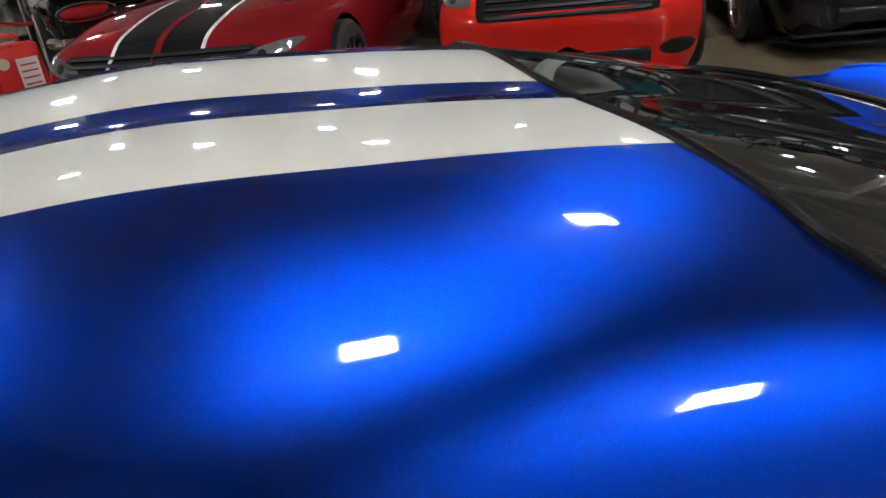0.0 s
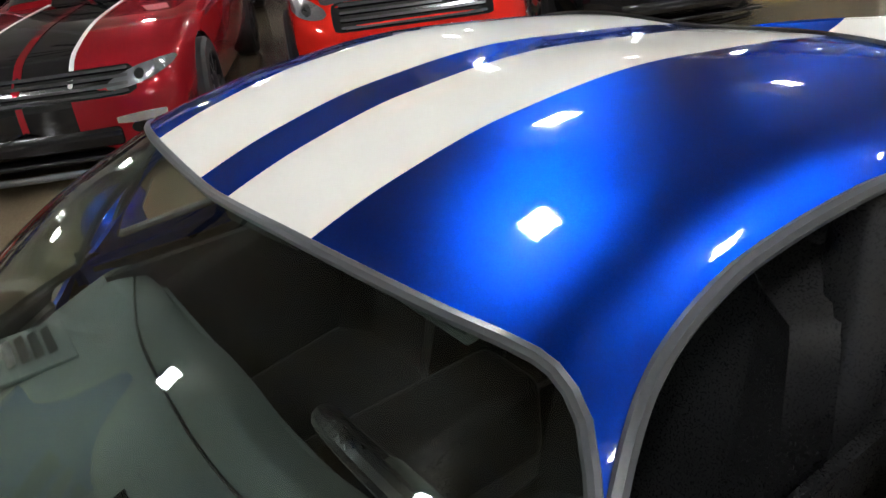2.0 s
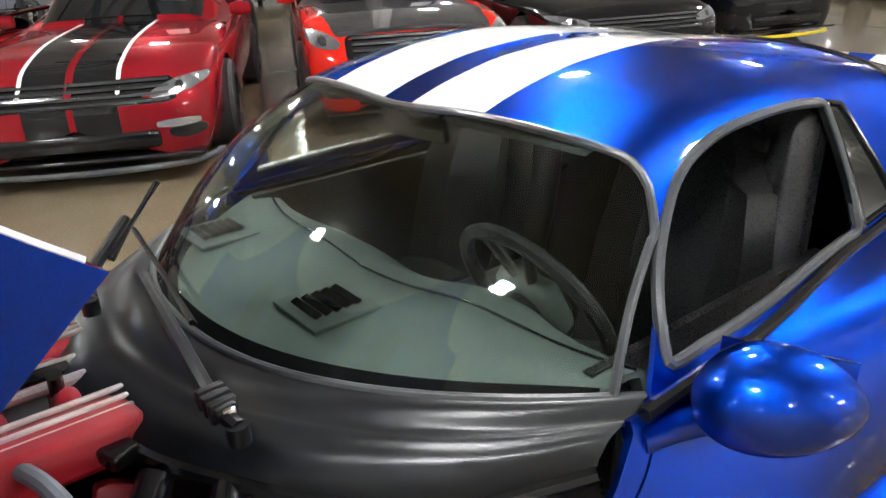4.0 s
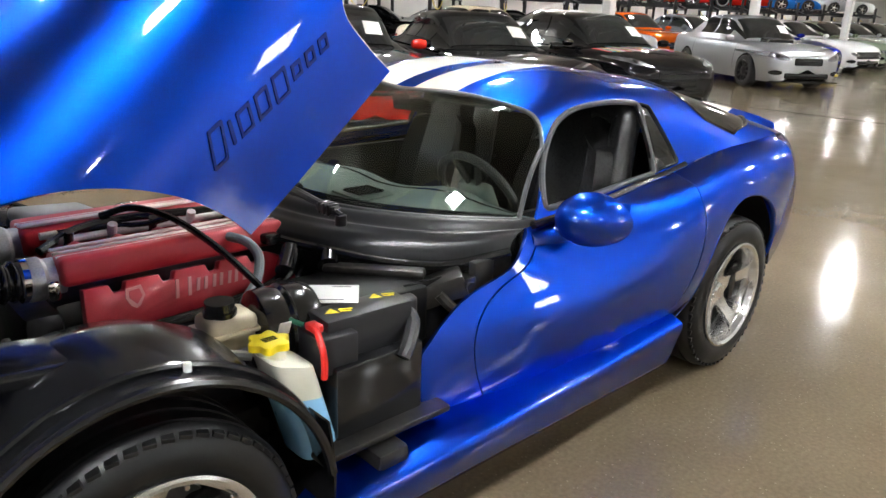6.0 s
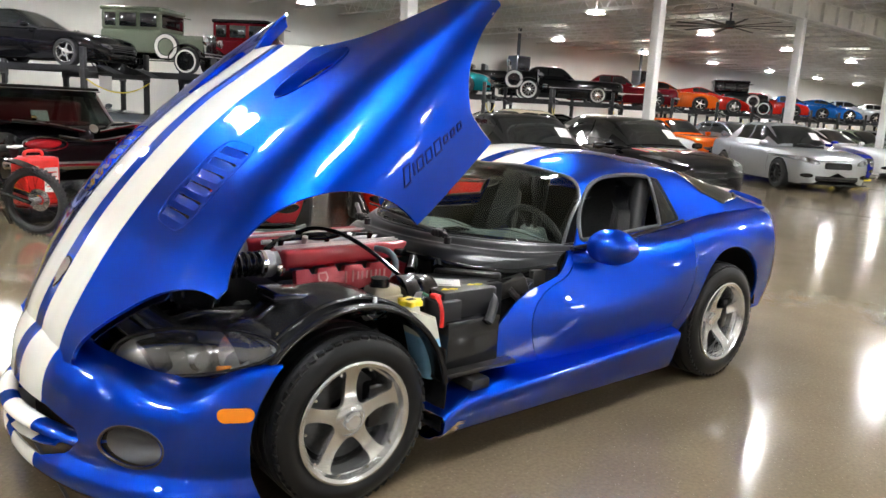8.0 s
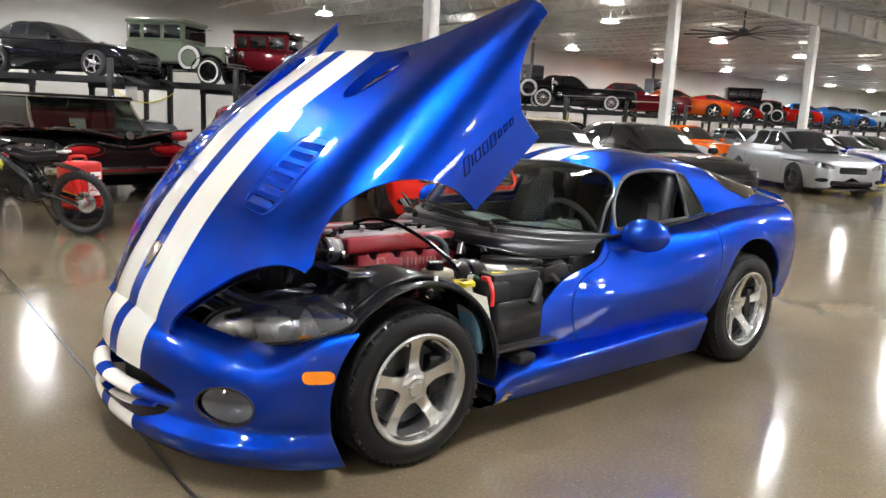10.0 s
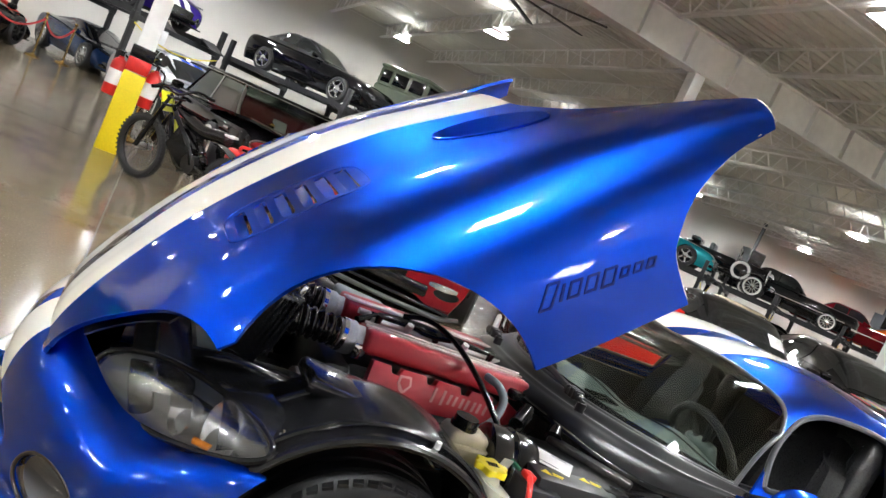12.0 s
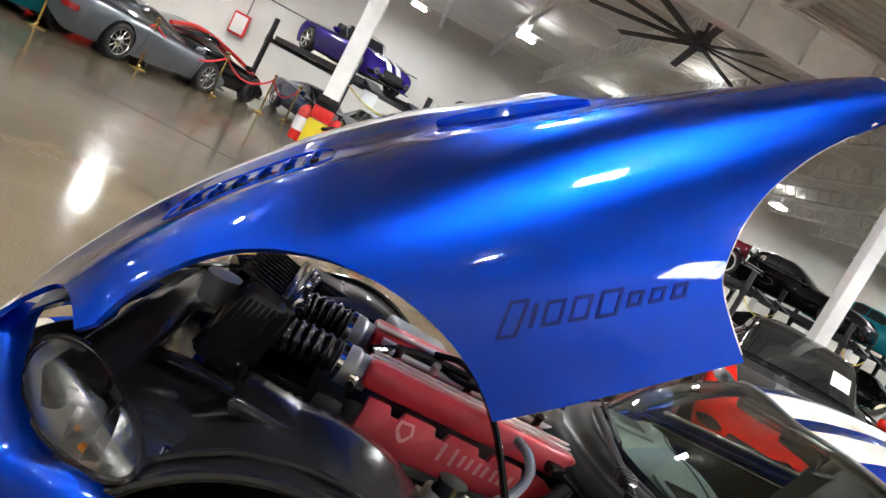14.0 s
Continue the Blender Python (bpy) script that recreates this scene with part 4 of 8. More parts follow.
# ---- front fascia ----
def build_fascia():
    def ring_xy(a, grow=0.0):
        return -0.25 - (0.655 + grow) * math.cos(a), (0.92 + grow) * math.sin(a)
    top_y = (0.0, 0.25, 0.42, 0.60, 0.70, 0.83, 0.92)
    top_x = curve_of(top_y, (-0.745, -0.735, -0.68, -0.60, -0.485, -0.364, -0.25))
    top_z = curve_of(top_y, (0.592, 0.588, 0.565, 0.544, 0.53, 0.588, 0.605))
    low = [(0.39, -0.012), (0.31, 0.0), (0.25, -0.012), (0.22, 0.002), (0.19, 0.022), (0.15, 0.022), (0.11, -0.01)]

    def f(u, v):
        a = (2 * v - 1) * math.radians(89)
        side = abs(math.sin(a)) ** 8
        if u > 0.45:
            z, g = along(low, (u - 0.45) / 0.55)
            x, y = ring_xy(a, g * (1 - 0.7 * side))
            return x, y, z
        bx, by = ring_xy(a, -0.012 * (1 - 0.7 * side))
        ty = by * (0.93 + 0.07 * side)
        k = 0.5 * math.pi * u / 0.45
        x = top_x(abs(ty)) + (bx - top_x(abs(ty))) * math.sin(k)
        return x, ty + (by - ty) * math.sin(k), 0.39 + (top_z(abs(ty)) - 0.39) * math.cos(k)
    bm = sheet(f, 44, 150)
    full = tree_of(bm)
    # mouth: two openings left and right of the middle bar, upper and lower
    mouth = polygon([(-0.30, 0.215), (-0.40, 0.25), (-0.475, 0.315), (-0.46, 0.335), (-0.30, 0.365), (0.30, 0.365), (0.46, 0.335), (0.475, 0.315), (0.40, 0.25), (0.30, 0.215)], 0.012)
    trim(bm, lambda p: mouth(p.y, p.z) if p.x < -0.4 else 1)
    fog = lambda p: math.hypot((abs(p.y) - 0.655) / 0.092, (p.z - 0.325) / 0.068) - 1
    trim(bm, lambda p: fog(p) if p.x < -0.3 else 1)
    trim(bm, lambda p: math.hypot(p.x, p.z - 0.32) - 0.405 if p.x > -0.5 else 1)
    bmesh.ops.recalc_face_normals(bm, faces=bm.faces[:])
    if sum(q.normal.dot(q.calc_center_median() - Vector((-0.2, 0, 0.3))) * q.calc_area() for q in bm.faces) < 0:
        bmesh.ops.reverse_faces(bm, faces=bm.faces[:])
    shell(bm, 0.012)
    fascia = part("front_bumper", bm, BLUE, HERO, "blue front bumper with white stripes")
    # crossbar of the mouth
    bar = sheet(lambda u, v: (lambda s, a: (-0.915 + 0.30 * (s * 0.47) ** 2 * 2.2 + 0.035 * math.cos(a), s * 0.47, 0.288 + 0.026 * math.sin(a) + 0.01 * (1 - s * s)))(2 * v - 1, 2 * math.pi * u), 16, 40)
    part("grille_bar", bar, BLUE, fascia, "striped bar across the grille mouth")
    def chin(u, v):
        s = 2 * v - 1
        y = 0.40 * s
        out = -0.25 - 0.655 * math.sqrt(1 - (y / 0.92) ** 2)
        return out - 0.024 + 0.17 * u, y, 0.228 + 0.05 * s * s - 0.03 * u + 0.016 * math.sin(math.pi * min(1, 3 * u))
    part("chin_shelf", thick(sheet(chin, 14, 48), 0.010), BLUE, fascia, "striped shelf in the lower grille mouth")
    part("grille_mesh", thick(sheet(lambda u, v: (-0.83 + 0.25 * (2 * v - 1) ** 2, 0.5 * (2 * v - 1), 0.19 + 0.19 * u), 6, 20), 0.006), DARK, fascia, "black grille mesh")
    for sgn in (-1, 1):
        line = []
        for i in range(36):
            a = 2 * math.pi * i / 36
            h = full.ray_cast(Vector((-2, sgn * (0.655 + 0.094 * math.cos(a)), 0.325 + 0.069 * math.sin(a))), Vector((1, 0, 0)))[0]
            if h:
                line.append((h.x + 0.004, h.y, h.z))
        lamp = part("fog_lamp", ring(line, 0.005), SATIN, HERO, "round recessed fog lamp")
        c = Vector((sum(p[0] for p in line) / len(line), sgn * 0.655, 0.325))
        lens = sheet(lambda u, v: (c.x + 0.012 - 0.022 * (1 - u * u) + (0.094 * u * math.cos(2 * math.pi * v)) * (line[0][0] - line[18][0]) / 0.174, c.y + sgn * 0.094 * u * math.cos(2 * math.pi * v), c.z + 0.069 * u * math.sin(2 * math.pi * v)), 8, 36, wrap=True)
        bmesh.ops.remove_doubles(lens, verts=lens.verts[:], dist=1e-5)
        part("lens", lens, FOGLENS, lamp, "clear lens")
        cup = sheet(lambda u, v: (c.x + 0.075 - 0.05 * u * u + (0.092 * u * math.cos(2 * math.pi * v)) * (line[0][0] - line[18][0]) / 0.174, c.y + sgn * 0.092 * u * math.cos(2 * math.pi * v), c.z + 0.067 * u * math.sin(2 * math.pi * v)), 8, 36, wrap=True)
        part("reflector", cup, FOGCUP, lamp, "grey fog lamp bowl")
        # side marker
        g = lambda a, b: max(math.hypot(max(abs(a + 0.44) - 0.030, 0), max(abs(b - 0.452) - 0.002, 0)) - 0.021, -1)
        mk = patch(g, (-0.50, 0.425), (-0.38, 0.48), 22, lambda a, b: (a, sgn * 1.5, b))
        drape(full, mk, (0, -sgn, 0), 0.004)
        part("side_marker", thick(mk, 0.006), AMBER, HERO, "amber side marker")
    return full


FASCIA = build_fascia()


def build_headlamps():
    for sgn in (-1, 1):
        nrm = np.cross(LAMP_A, LAMP_B)
        nrm = nrm / np.linalg.norm(nrm) * (-1 if np.cross(LAMP_A, LAMP_B)[0] > 0 else 1)

        def oval(u, v, lift=0.0, grow=1.0):
            a = 2 * math.pi * v
            p = LAMP_C + grow * u * (math.cos(a) * LAMP_A + math.sin(a) * LAMP_B * (1 - 0.18 * math.cos(a))) + nrm * (0.045 * (1 - u * u) + lift)
            return p[0], sgn * p[1], p[2]
        bm = sheet(lambda u, v: oval(u, v), 14, 56, wrap=True)
        bmesh.ops.remove_doubles(bm, verts=bm.verts[:], dist=1e-5)
        lamp = part("headlamp", bm, HAZY, HERO, "clear oval headlamp lens over silver reflectors")
        line = [oval(1.0, i / 56) for i in range(56)]
        part("rim", ring(line, 0.008), BLACKP, lamp)
        bowl = sheet(lambda u, v: oval(u, v, -0.012 - 0.085 * (1 - u ** 4), 0.97), 12, 56, wrap=True)
        bmesh.ops.remove_doubles(bowl, verts=bowl.verts[:], dist=1e-5)
        part("bowl", bowl, LAMPDARK, lamp, "smoked dark lamp bowl")
        way = Vector((-0.92, sgn * 0.30, 0.12))
        turn = way.to_track_quat("-X", "Z").to_matrix().to_4x4()
        for t, r, dep in ((0.50, 0.078, 0.016), (0.06, 0.052, 0.02)):
            c = LAMP_C + t * LAMP_A - nrm * dep
            cup = lathe([(0.004, 0.05), (r * 0.45, 0.045), (r * 0.8, 0.02), (r, -0.012)], 28, "x")
            part("reflector", moved(cup, Matrix.Translation((c[0], sgn * c[1], c[2] - 0.01)) @ turn), CLEARLAMP, lamp, "silver reflector cup")
        b = LAMP_C + 0.2 * LAMP_A - nrm * 0.045 - 0.5 * LAMP_B
        part("turn_bulb", rod((b[0], sgn * b[1], b[2]), (b[0] + 0.035, sgn * (b[1] + 0.03), b[2] + 0.004), 0.009, 10), AMBER, lamp, "amber bulb")


build_headlamps()


# ---- wheels ----
def build_wheel(front, at, sgn):
    tr, rr = (0.323, 0.2165) if front else (0.331, 0.2165)
    hw = 0.135 if front else 0.165
    w = thing("wheel", None)
    w.parent = HERO
    flip = pose(*at, 0, 0, 0) @ Matrix.Diagonal((1, -sgn, 1, 1))
    # outer face towards -y before the flip
    prof = [(rr, -hw + 0.018), (rr + 0.012, -hw + 0.004), (rr + 0.035, -hw - 0.006), (rr + 0.062, -hw - 0.002), (tr - 0.022, -hw + 0.010), (tr - 0.006, -hw + 0.03)]
    groove = [-0.6, -0.22, 0.22, 0.6]
    for g in groove:
        prof += [(tr - 0.001, hw * g - 0.012), (tr - 0.001, hw * g - 0.007), (tr - 0.009, hw * g - 0.006), (tr - 0.009, hw * g + 0.006), (tr - 0.001, hw * g + 0.007)]
    prof += [(tr - 0.006, hw - 0.03), (tr - 0.022, hw - 0.01), (rr + 0.04, hw), (rr, hw - 0.02)]
    part("tyre", moved(lathe(prof, 72), flip), RUBBER, w, "black road tyre with tread")
    # shoulder tread blocks
    blocks = []
    for i in range(54):
        a = 2 * math.pi * i / 54
        for s in (-1, 1):
            b = box(0.026, hw * 0.30, 0.010, (0, s * hw * 0.80, 0), 0.001, 1, (0, 0, s * 14))
            blocks.append(moved(b, pose(0, 0, 0, 0, math.degrees(a), 0) @ pose(0, 0, tr - 0.0075, -4 * s, 0, 0)))
    tread = part("tread", moved(join(*blocks), flip), RUBBER, w)
    tagged(tread, kind="stuff")
    rim = [(rr + 0.008, -hw + 0.004), (rr + 0.010, -hw - 0.004), (rr + 0.002, -hw - 0.006), (rr - 0.010, -hw + 0.0), (rr - 0.016, -hw + 0.018), (rr - 0.030, -hw + 0.05), (rr - 0.034, hw - 0.03), (rr, hw)]
    part("rim", moved(lathe(rim, 64), flip), ALLOY, w, "polished alloy rim")
    dish = 0.012 if front else 0.05

    def face(u, v):
        r = 0.02 + u * (rr - 0.034)
        a = 2 * math.pi * v
        y = -hw + 0.022 + dish * math.cos(0.5 * math.pi * u) ** 1.2 * (1.0 if not front else 0.3) + (0.018 * math.sin(math.pi * u) if front else 0.0)
        return r * math.cos(a), y, r * math.sin(a)
    fc = sheet(face, 30, 140, wrap=True)

    def window(p):
        r, a = math.hypot(p.x, p.z), math.atan2(p.z, p.x)
        best = 9
        for k in range(5):
            d = (a - math.pi / 2 - math.pi / 5 - 2 * math.pi * k / 5 + math.pi) % (2 * math.pi) - math.pi
            tx, ty = r * math.sin(d), r * math.cos(d)
            # rounded wedge between two spokes
            wide = 0.018 + 0.60 * (ty - 0.090)
            inside = max(abs(tx) - max(wide, 0.004), 0.094 - ty, r - (rr - 0.032))
            q = (abs(ty - 0.130) / 0.062) ** 3 + (abs(tx) / max(0.036 + 0.66 * (ty - 0.085), 0.01)) ** 3
            best = min(best, min(q - 1, 9) if ty > 0 else 9)
        return best
    trim(fc, window)
    thick(fc, 0.022)
    part("spoke_face", moved(fc, flip), ALLOY, w, "five-spoke polished face")
    hub = lathe([(0.001, -0.016), (0.026, -0.016), (0.034, -0.010), (0.037, 0.0), (0.050, 0.003), (0.060, 0.010), (0.060, 0.03)], 32)
    part("hub_cap", moved(moved(hub, pose(0, -hw + 0.022 + (dish * 0.3 if front else dish), 0)), flip), ALLOY, w, "hub cap")
    for k in range(10):
        a = 2 * math.pi * k / 10
        part("rim_bolt", moved(moved(rod((0, 0, 0), (0, -0.008, 0), 0.006, 6), pose((rr - 0.022) * math.cos(a), -hw + 0.016, (rr - 0.022) * math.sin(a))), flip), CHROME, w)
    disc = lathe([(0.06, 0.0), (0.06, -0.014), (0.165, -0.014), (0.165, 0.014), (0.06, 0.014)], 40)
    part("brake_disc", moved(moved(disc, pose(0, -hw + 0.11, 0)), flip), DISC, w, "dark grey brake disc")
    cal = box(0.09, 0.07, 0.17, (0.13, -hw + 0.085, 0.02), 0.015)
    part("brake_caliper", moved(cal, flip), BLACKP, w, "black brake caliper")
    part("barrel", moved(lathe([(rr - 0.03, -hw + 0.12), (0.05, -hw + 0.125)], 32), flip), DARK, w)


for front, x, y, z in ((True, 0.0, 0.742, 0.3225), (False, 2.444, 0.690, 0.3305)):
    for sgn in (-1, 1):
        build_wheel(front, (x, sgn * y, z), sgn)


# ---- cowl, wipers, mirrors ----
def build_cowl():
    front_x = curve_of((0.0, 0.25, 0.45, 0.62, 0.74), (0.60, 0.655, 0.785, 0.965, 1.15))
    front_z = curve_of((0.0, 0.32, 0.62, 0.74), (0.79, 0.765, 0.728, 0.765))

    def f(u, v):
        s = 2 * v - 1
        y = 0.735 * s
        a = abs(y)
        x0, z0 = front_x(a), front_z(a)
        x1, z1 = 0.822 + 0.40 * (a / 0.70) ** 2.3, 0.836
        x = x0 + (x1 - x0) * u
        step = 0.010 * math.sin(u * 9.5) * math.sin(math.pi * u) + 0.012 * math.exp(-((u - 0.45) / 0.10) ** 2)
        return x, y, z0 + (z1 - z0) * u ** 0.55 + step
    part("cowl", thick(sheet(f, 28, 70), 0.008), SATIN, HERO, "satin black cowl panel under the windshield")
    lip = [f(0, i / 40) for i in range(41)]
    part("cowl_lip", tube([(x, y, z - 0.012) for x, y, z in lip], 0.014, 8, 2), BLACKP, HERO)
    drop = sheet(lambda u, v: (lambda p: (p[0] + 0.05 * u, p[1] * (1 - 0.02 * u), p[2] - 0.012 - 0.16 * u))(f(0, v)), 6, 50)
    part("firewall", thick(drop, 0.006), GRIME, HERO, "grimy black firewall")
    for k, (p, knee, end) in enumerate((((0.752, -0.425, 0.828), (0.745, -0.37, 0.868), (0.80, 0.12, 0.884)), ((0.70, 0.14, 0.83), (0.70, 0.20, 0.86), (0.88, 0.52, 0.872)))):
        w = part("wiper_arm", join(rod(p, (p[0], p[1], p[2] + 0.03), 0.017, 14), tube([(p[0], p[1], p[2] + 0.025), knee, tuple((a + b) / 2 for a, b in zip(knee, end)), end], 0.0125, 8, 6), box(0.034, 0.075, 0.024, knee, 0.006, 2, (0, 0, 5)), *[box(0.042, 0.014, 0.034, (knee[0] + 0.002, knee[1] - 0.022 + 0.022 * q, knee[2]), 0.004, 2, (0, 0, 5)) for q in range(3)]), SATIN, HERO, "black wiper arm")
        d = Vector(end) - Vector(knee)
        d.normalize()
        a, b = Vector(end) - d * 0.26, Vector(end) + d * 0.24
        lift = Vector((0.03, 0, 0.008))
        part("blade", join(tube([tuple(a + lift), tuple((a + b) / 2 + lift * 1.1), tuple(b + lift)], 0.006, 6, 6), tube([tuple(a + lift + Vector((0.006, 0, -0.006))), tuple((a + b) / 2 + lift * 1.1), tuple(b + lift + Vector((0.006, 0, -0.006)))], 0.004, 6, 6)), BLACKP, w)
        part("clip", box(0.022, 0.045, 0.022, (knee[0] + 0.005, knee[1] - 0.02, knee[2] - 0.002), 0.005), CHROME, w, "bright clip on the arm")
    for sgn in (-1, 1):
        def cup(u, v):
            a, b = math.pi * u, 2 * math.pi * v
            x, y, z = math.cos(b) * math.sin(a), -math.cos(a), math.sin(b) * math.sin(a)
            x = 0.11 * x * (1 if x < 0 else 0.45)
            return 1.375 + x + 0.045 * y, sgn * (0.868 + 0.098 * y), 0.842 + 0.084 * z * (1 - 0.10 * y) - 0.004 * y
        bm = sheet(cup, 24, 32, wrap=True)
        bmesh.ops.remove_doubles(bm, verts=bm.verts[:], dist=1e-5)
        m = part("door_mirror", bm, BLUE, HERO, "blue rounded door mirror")
        part("foot", tube([(1.37, sgn * 0.83, 0.80), (1.33, sgn * 0.785, 0.788), (1.28, sgn * 0.752, 0.778), (1.22, sgn * 0.738, 0.775)], 0.030, 12, 6), BLUE, m)
        part("mirror_glass", thick(sheet(lambda u, v: (1.425 + 0.05 * (2 * v - 1) * 0.7, sgn * (0.845 + 0.085 * (2 * v - 1)), 0.852 + 0.04 * (2 * u - 1)), 4, 6), 0.003), CHROME, m, "mirror glass")


build_cowl()


# ---- cabin interior ----
def build_interior():
    part("tub", thick(sheet(lambda u, v: (1.18 + 1.1 * u, (2 * v - 1) * 0.66, 0.30 + 0.02 * math.sin(6 * u) + 0.25 * math.exp(-((2 * v - 1) / 0.22) ** 2)), 12, 20), 0.02), LEATHER, HERO, "black carpeted floor tub and tunnel")
    part("rear_bulkhead", thick(sheet(lambda u, v: (2.22 + 0.10 * u, (2 * v - 1) * 0.60, 0.30 + 0.66 * u), 8, 8), 0.02), LEATHER, HERO, "black rear bulkhead")
    part("headliner", thick(sheet(lambda u, v: (lambda p: (p[0], math.copysign(p[1], 2 * v - 1), p[2] - 0.03))(cabin_point(0.03 + 0.45 * u, abs(2 * v - 1) * 0.55)), 14, 30), 0.006), material("dark_headliner", (0.03, 0.032, 0.032), 0.9, bump=0.3, scale=300), HERO)

    def dash_top(u, v):
        s = 2 * v - 1
        y = 0.66 * s
        x0 = 0.86 + 0.36 * abs(s) ** 2.3
        x = x0 + (1.36 - x0) * u
        hump = 0.055 * math.exp(-((y + 0.34) / 0.17) ** 2) * max(0, u - 0.45) * 2 + 0.018 * math.sin(9 * y) * u * (1 if y > 0 else 0)
        return x, y, 0.795 + 0.02 * math.sin(math.pi * u) + hump - 0.05 * max(0, u - 0.85) / 0.15
    dash = part("dashboard", thick(sheet(dash_top, 24, 60), 0.012), DASH, HERO, "grey-green vinyl dashboard")
    part("dash_face", thick(sheet(lambda u, v: (1.36 - 0.10 * u, (2 * v - 1) * 0.66, 0.80 - 0.05 - 0.28 * u + 0.05 * math.exp(-(((2 * v - 1) * 0.66 + 0.34) / 0.17) ** 2) * (1 - u)), 10, 30), 0.01), DASH, dash)
    for y in (-0.12, 0.42):
        slats = [box(0.016, 0.10, 0.004, (1.02 + 0.022 * k, y, 0.826), 0.001, 1, (0, -20, 0)) for k in range(5)]
        vent = part("dash_vent", box(0.15, 0.17, 0.010, (1.065, y, 0.816), 0.004), DASH, dash, "slatted demister vent")
        part("vent_slats", join(*slats), BLACKP, vent, "black vent slats")
    seam = [dash_top(0.72, i / 30) for i in range(31)]
    part("dash_seam", tube([(x, y, z + 0.002) for x, y, z in seam], 0.003, 6, 2), BLACKP, dash)
    # steering wheel
    ctr, tilt = Vector((1.40, -0.35, 0.80)), pose(1.40, -0.35, 0.80, 0, 62, 0)
    rim = [(0.178 * math.cos(2 * math.pi * i / 32), 0.178 * math.sin(2 * math.pi * i / 32), 0) for i in range(33)]
    w = part("steering_wheel", moved(tube(rim, 0.016, 10, 2), tilt), LEATHER, HERO, "black leather steering wheel")
    part("airbag_pad", moved(join(box(0.13, 0.15, 0.05, (0, 0, 0.0), 0.02, 3)), tilt), DASH, w, "grey horn pad")
    for a in (20, 160, 200, 340):
        c, s = math.cos(radians(a)), math.sin(radians(a))
        part("spoke", moved(rod((0.05 * c, 0.05 * s, 0), (0.17 * c, 0.17 * s, 0), 0.012, 8), tilt), LEATHER, w)
    part("steering_column", rod((1.40, -0.35, 0.80), (1.20, -0.35, 0.70), 0.04, 12), LEATHER, HERO)
    # seats
    for y in (-0.36, 0.36):
        st = thing("seat")
        st.parent = HERO
        part("cushion", box(0.50, 0.46, 0.16, (1.62, y, 0.42), 0.05, 4, (0, -8, 0)), LEATHER, st, "black leather cushion")

        def back(u, v, k=0.0):
            s = 2 * v - 1
            w = 0.245 - 0.05 * max(0, u - 0.55) / 0.45 - 0.10 * max(0, u - 0.8) / 0.2
            bolster = 0.055 * max(0, abs(s) - 0.55) / 0.45
            return 1.86 + 0.20 * u - bolster - k, y + w * s, 0.42 + 0.66 * u
        part("backrest", thick(sheet(back, 22, 22), 0.13), LEATHER, st, "black leather backrest with bolsters")
        # rolled bolster and stitched centre panels
        line = [(1.83 + 0.19 * t - 0.02, y + sx * (0.205 - 0.035 * max(0, t - 0.55) / 0.45), 0.42 + 0.64 * t) for sx in (1,) for t in np.linspace(0, 1, 9)]
        arc = [(2.0, y + 0.15 * math.cos(a), 1.06 + 0.045 * math.sin(a)) for a in np.linspace(0, math.pi, 9)]
        line2 = [(p[0], 2 * y - p[1], p[2]) for p in line[::-1]]
        part("bolster", tube(line + arc[1:-1] + line2, 0.055, 14, 3), LEATHER, st, "padded leather bolster")
        for t0, t1 in ((0.06, 0.38), (0.42, 0.72), (0.74, 0.95)):
            part("panel", box(0.05, 0.27, 0.66 * (t1 - t0) - 0.02, (1.80 + 0.20 * (t0 + t1) / 2, y, 0.42 + 0.66 * (t0 + t1) / 2), 0.02, 3, (0, 17, 0)), LEATHER, st)
        part("stitching", join(*[tube([(p[0] - 0.052, p[1] - q * 0.012, p[2] + 0.008) for p in line], 0.0016, 5, 2) for q in (-1, 1)]), SEAL, st)
    part("inside_mirror", join(box(0.02, 0.19, 0.055, (1.40, 0.02, 1.085), 0.008, 2, (0, -12, 8)), rod((1.385, 0.02, 1.10), (1.36, 0.02, 1.145), 0.008)), BLACKP, HERO, "black inside mirror")
    for y in (-0.30, 0.30):
        part("sun_visor", box(0.13, 0.36, 0.018, (1.45, y, 1.135), 0.008, 2, (0, -12, 0)), DASH, HERO, "grey sun visor")
    part("door_card", thick(sheet(lambda u, v: (1.25 + 0.72 * u, 0.66 - 0.03 * v, 0.38 + 0.44 * v), 6, 8), 0.02), LEATHER, HERO)
    part("door_card", thick(sheet(lambda u, v: (1.25 + 0.72 * u, -0.66 + 0.03 * v, 0.38 + 0.44 * v), 6, 8), 0.02), LEATHER, HERO)
    part("shift_console", box(0.55, 0.18, 0.20, (1.55, 0, 0.55), 0.04, 3), LEATHER, HERO)


build_interior()


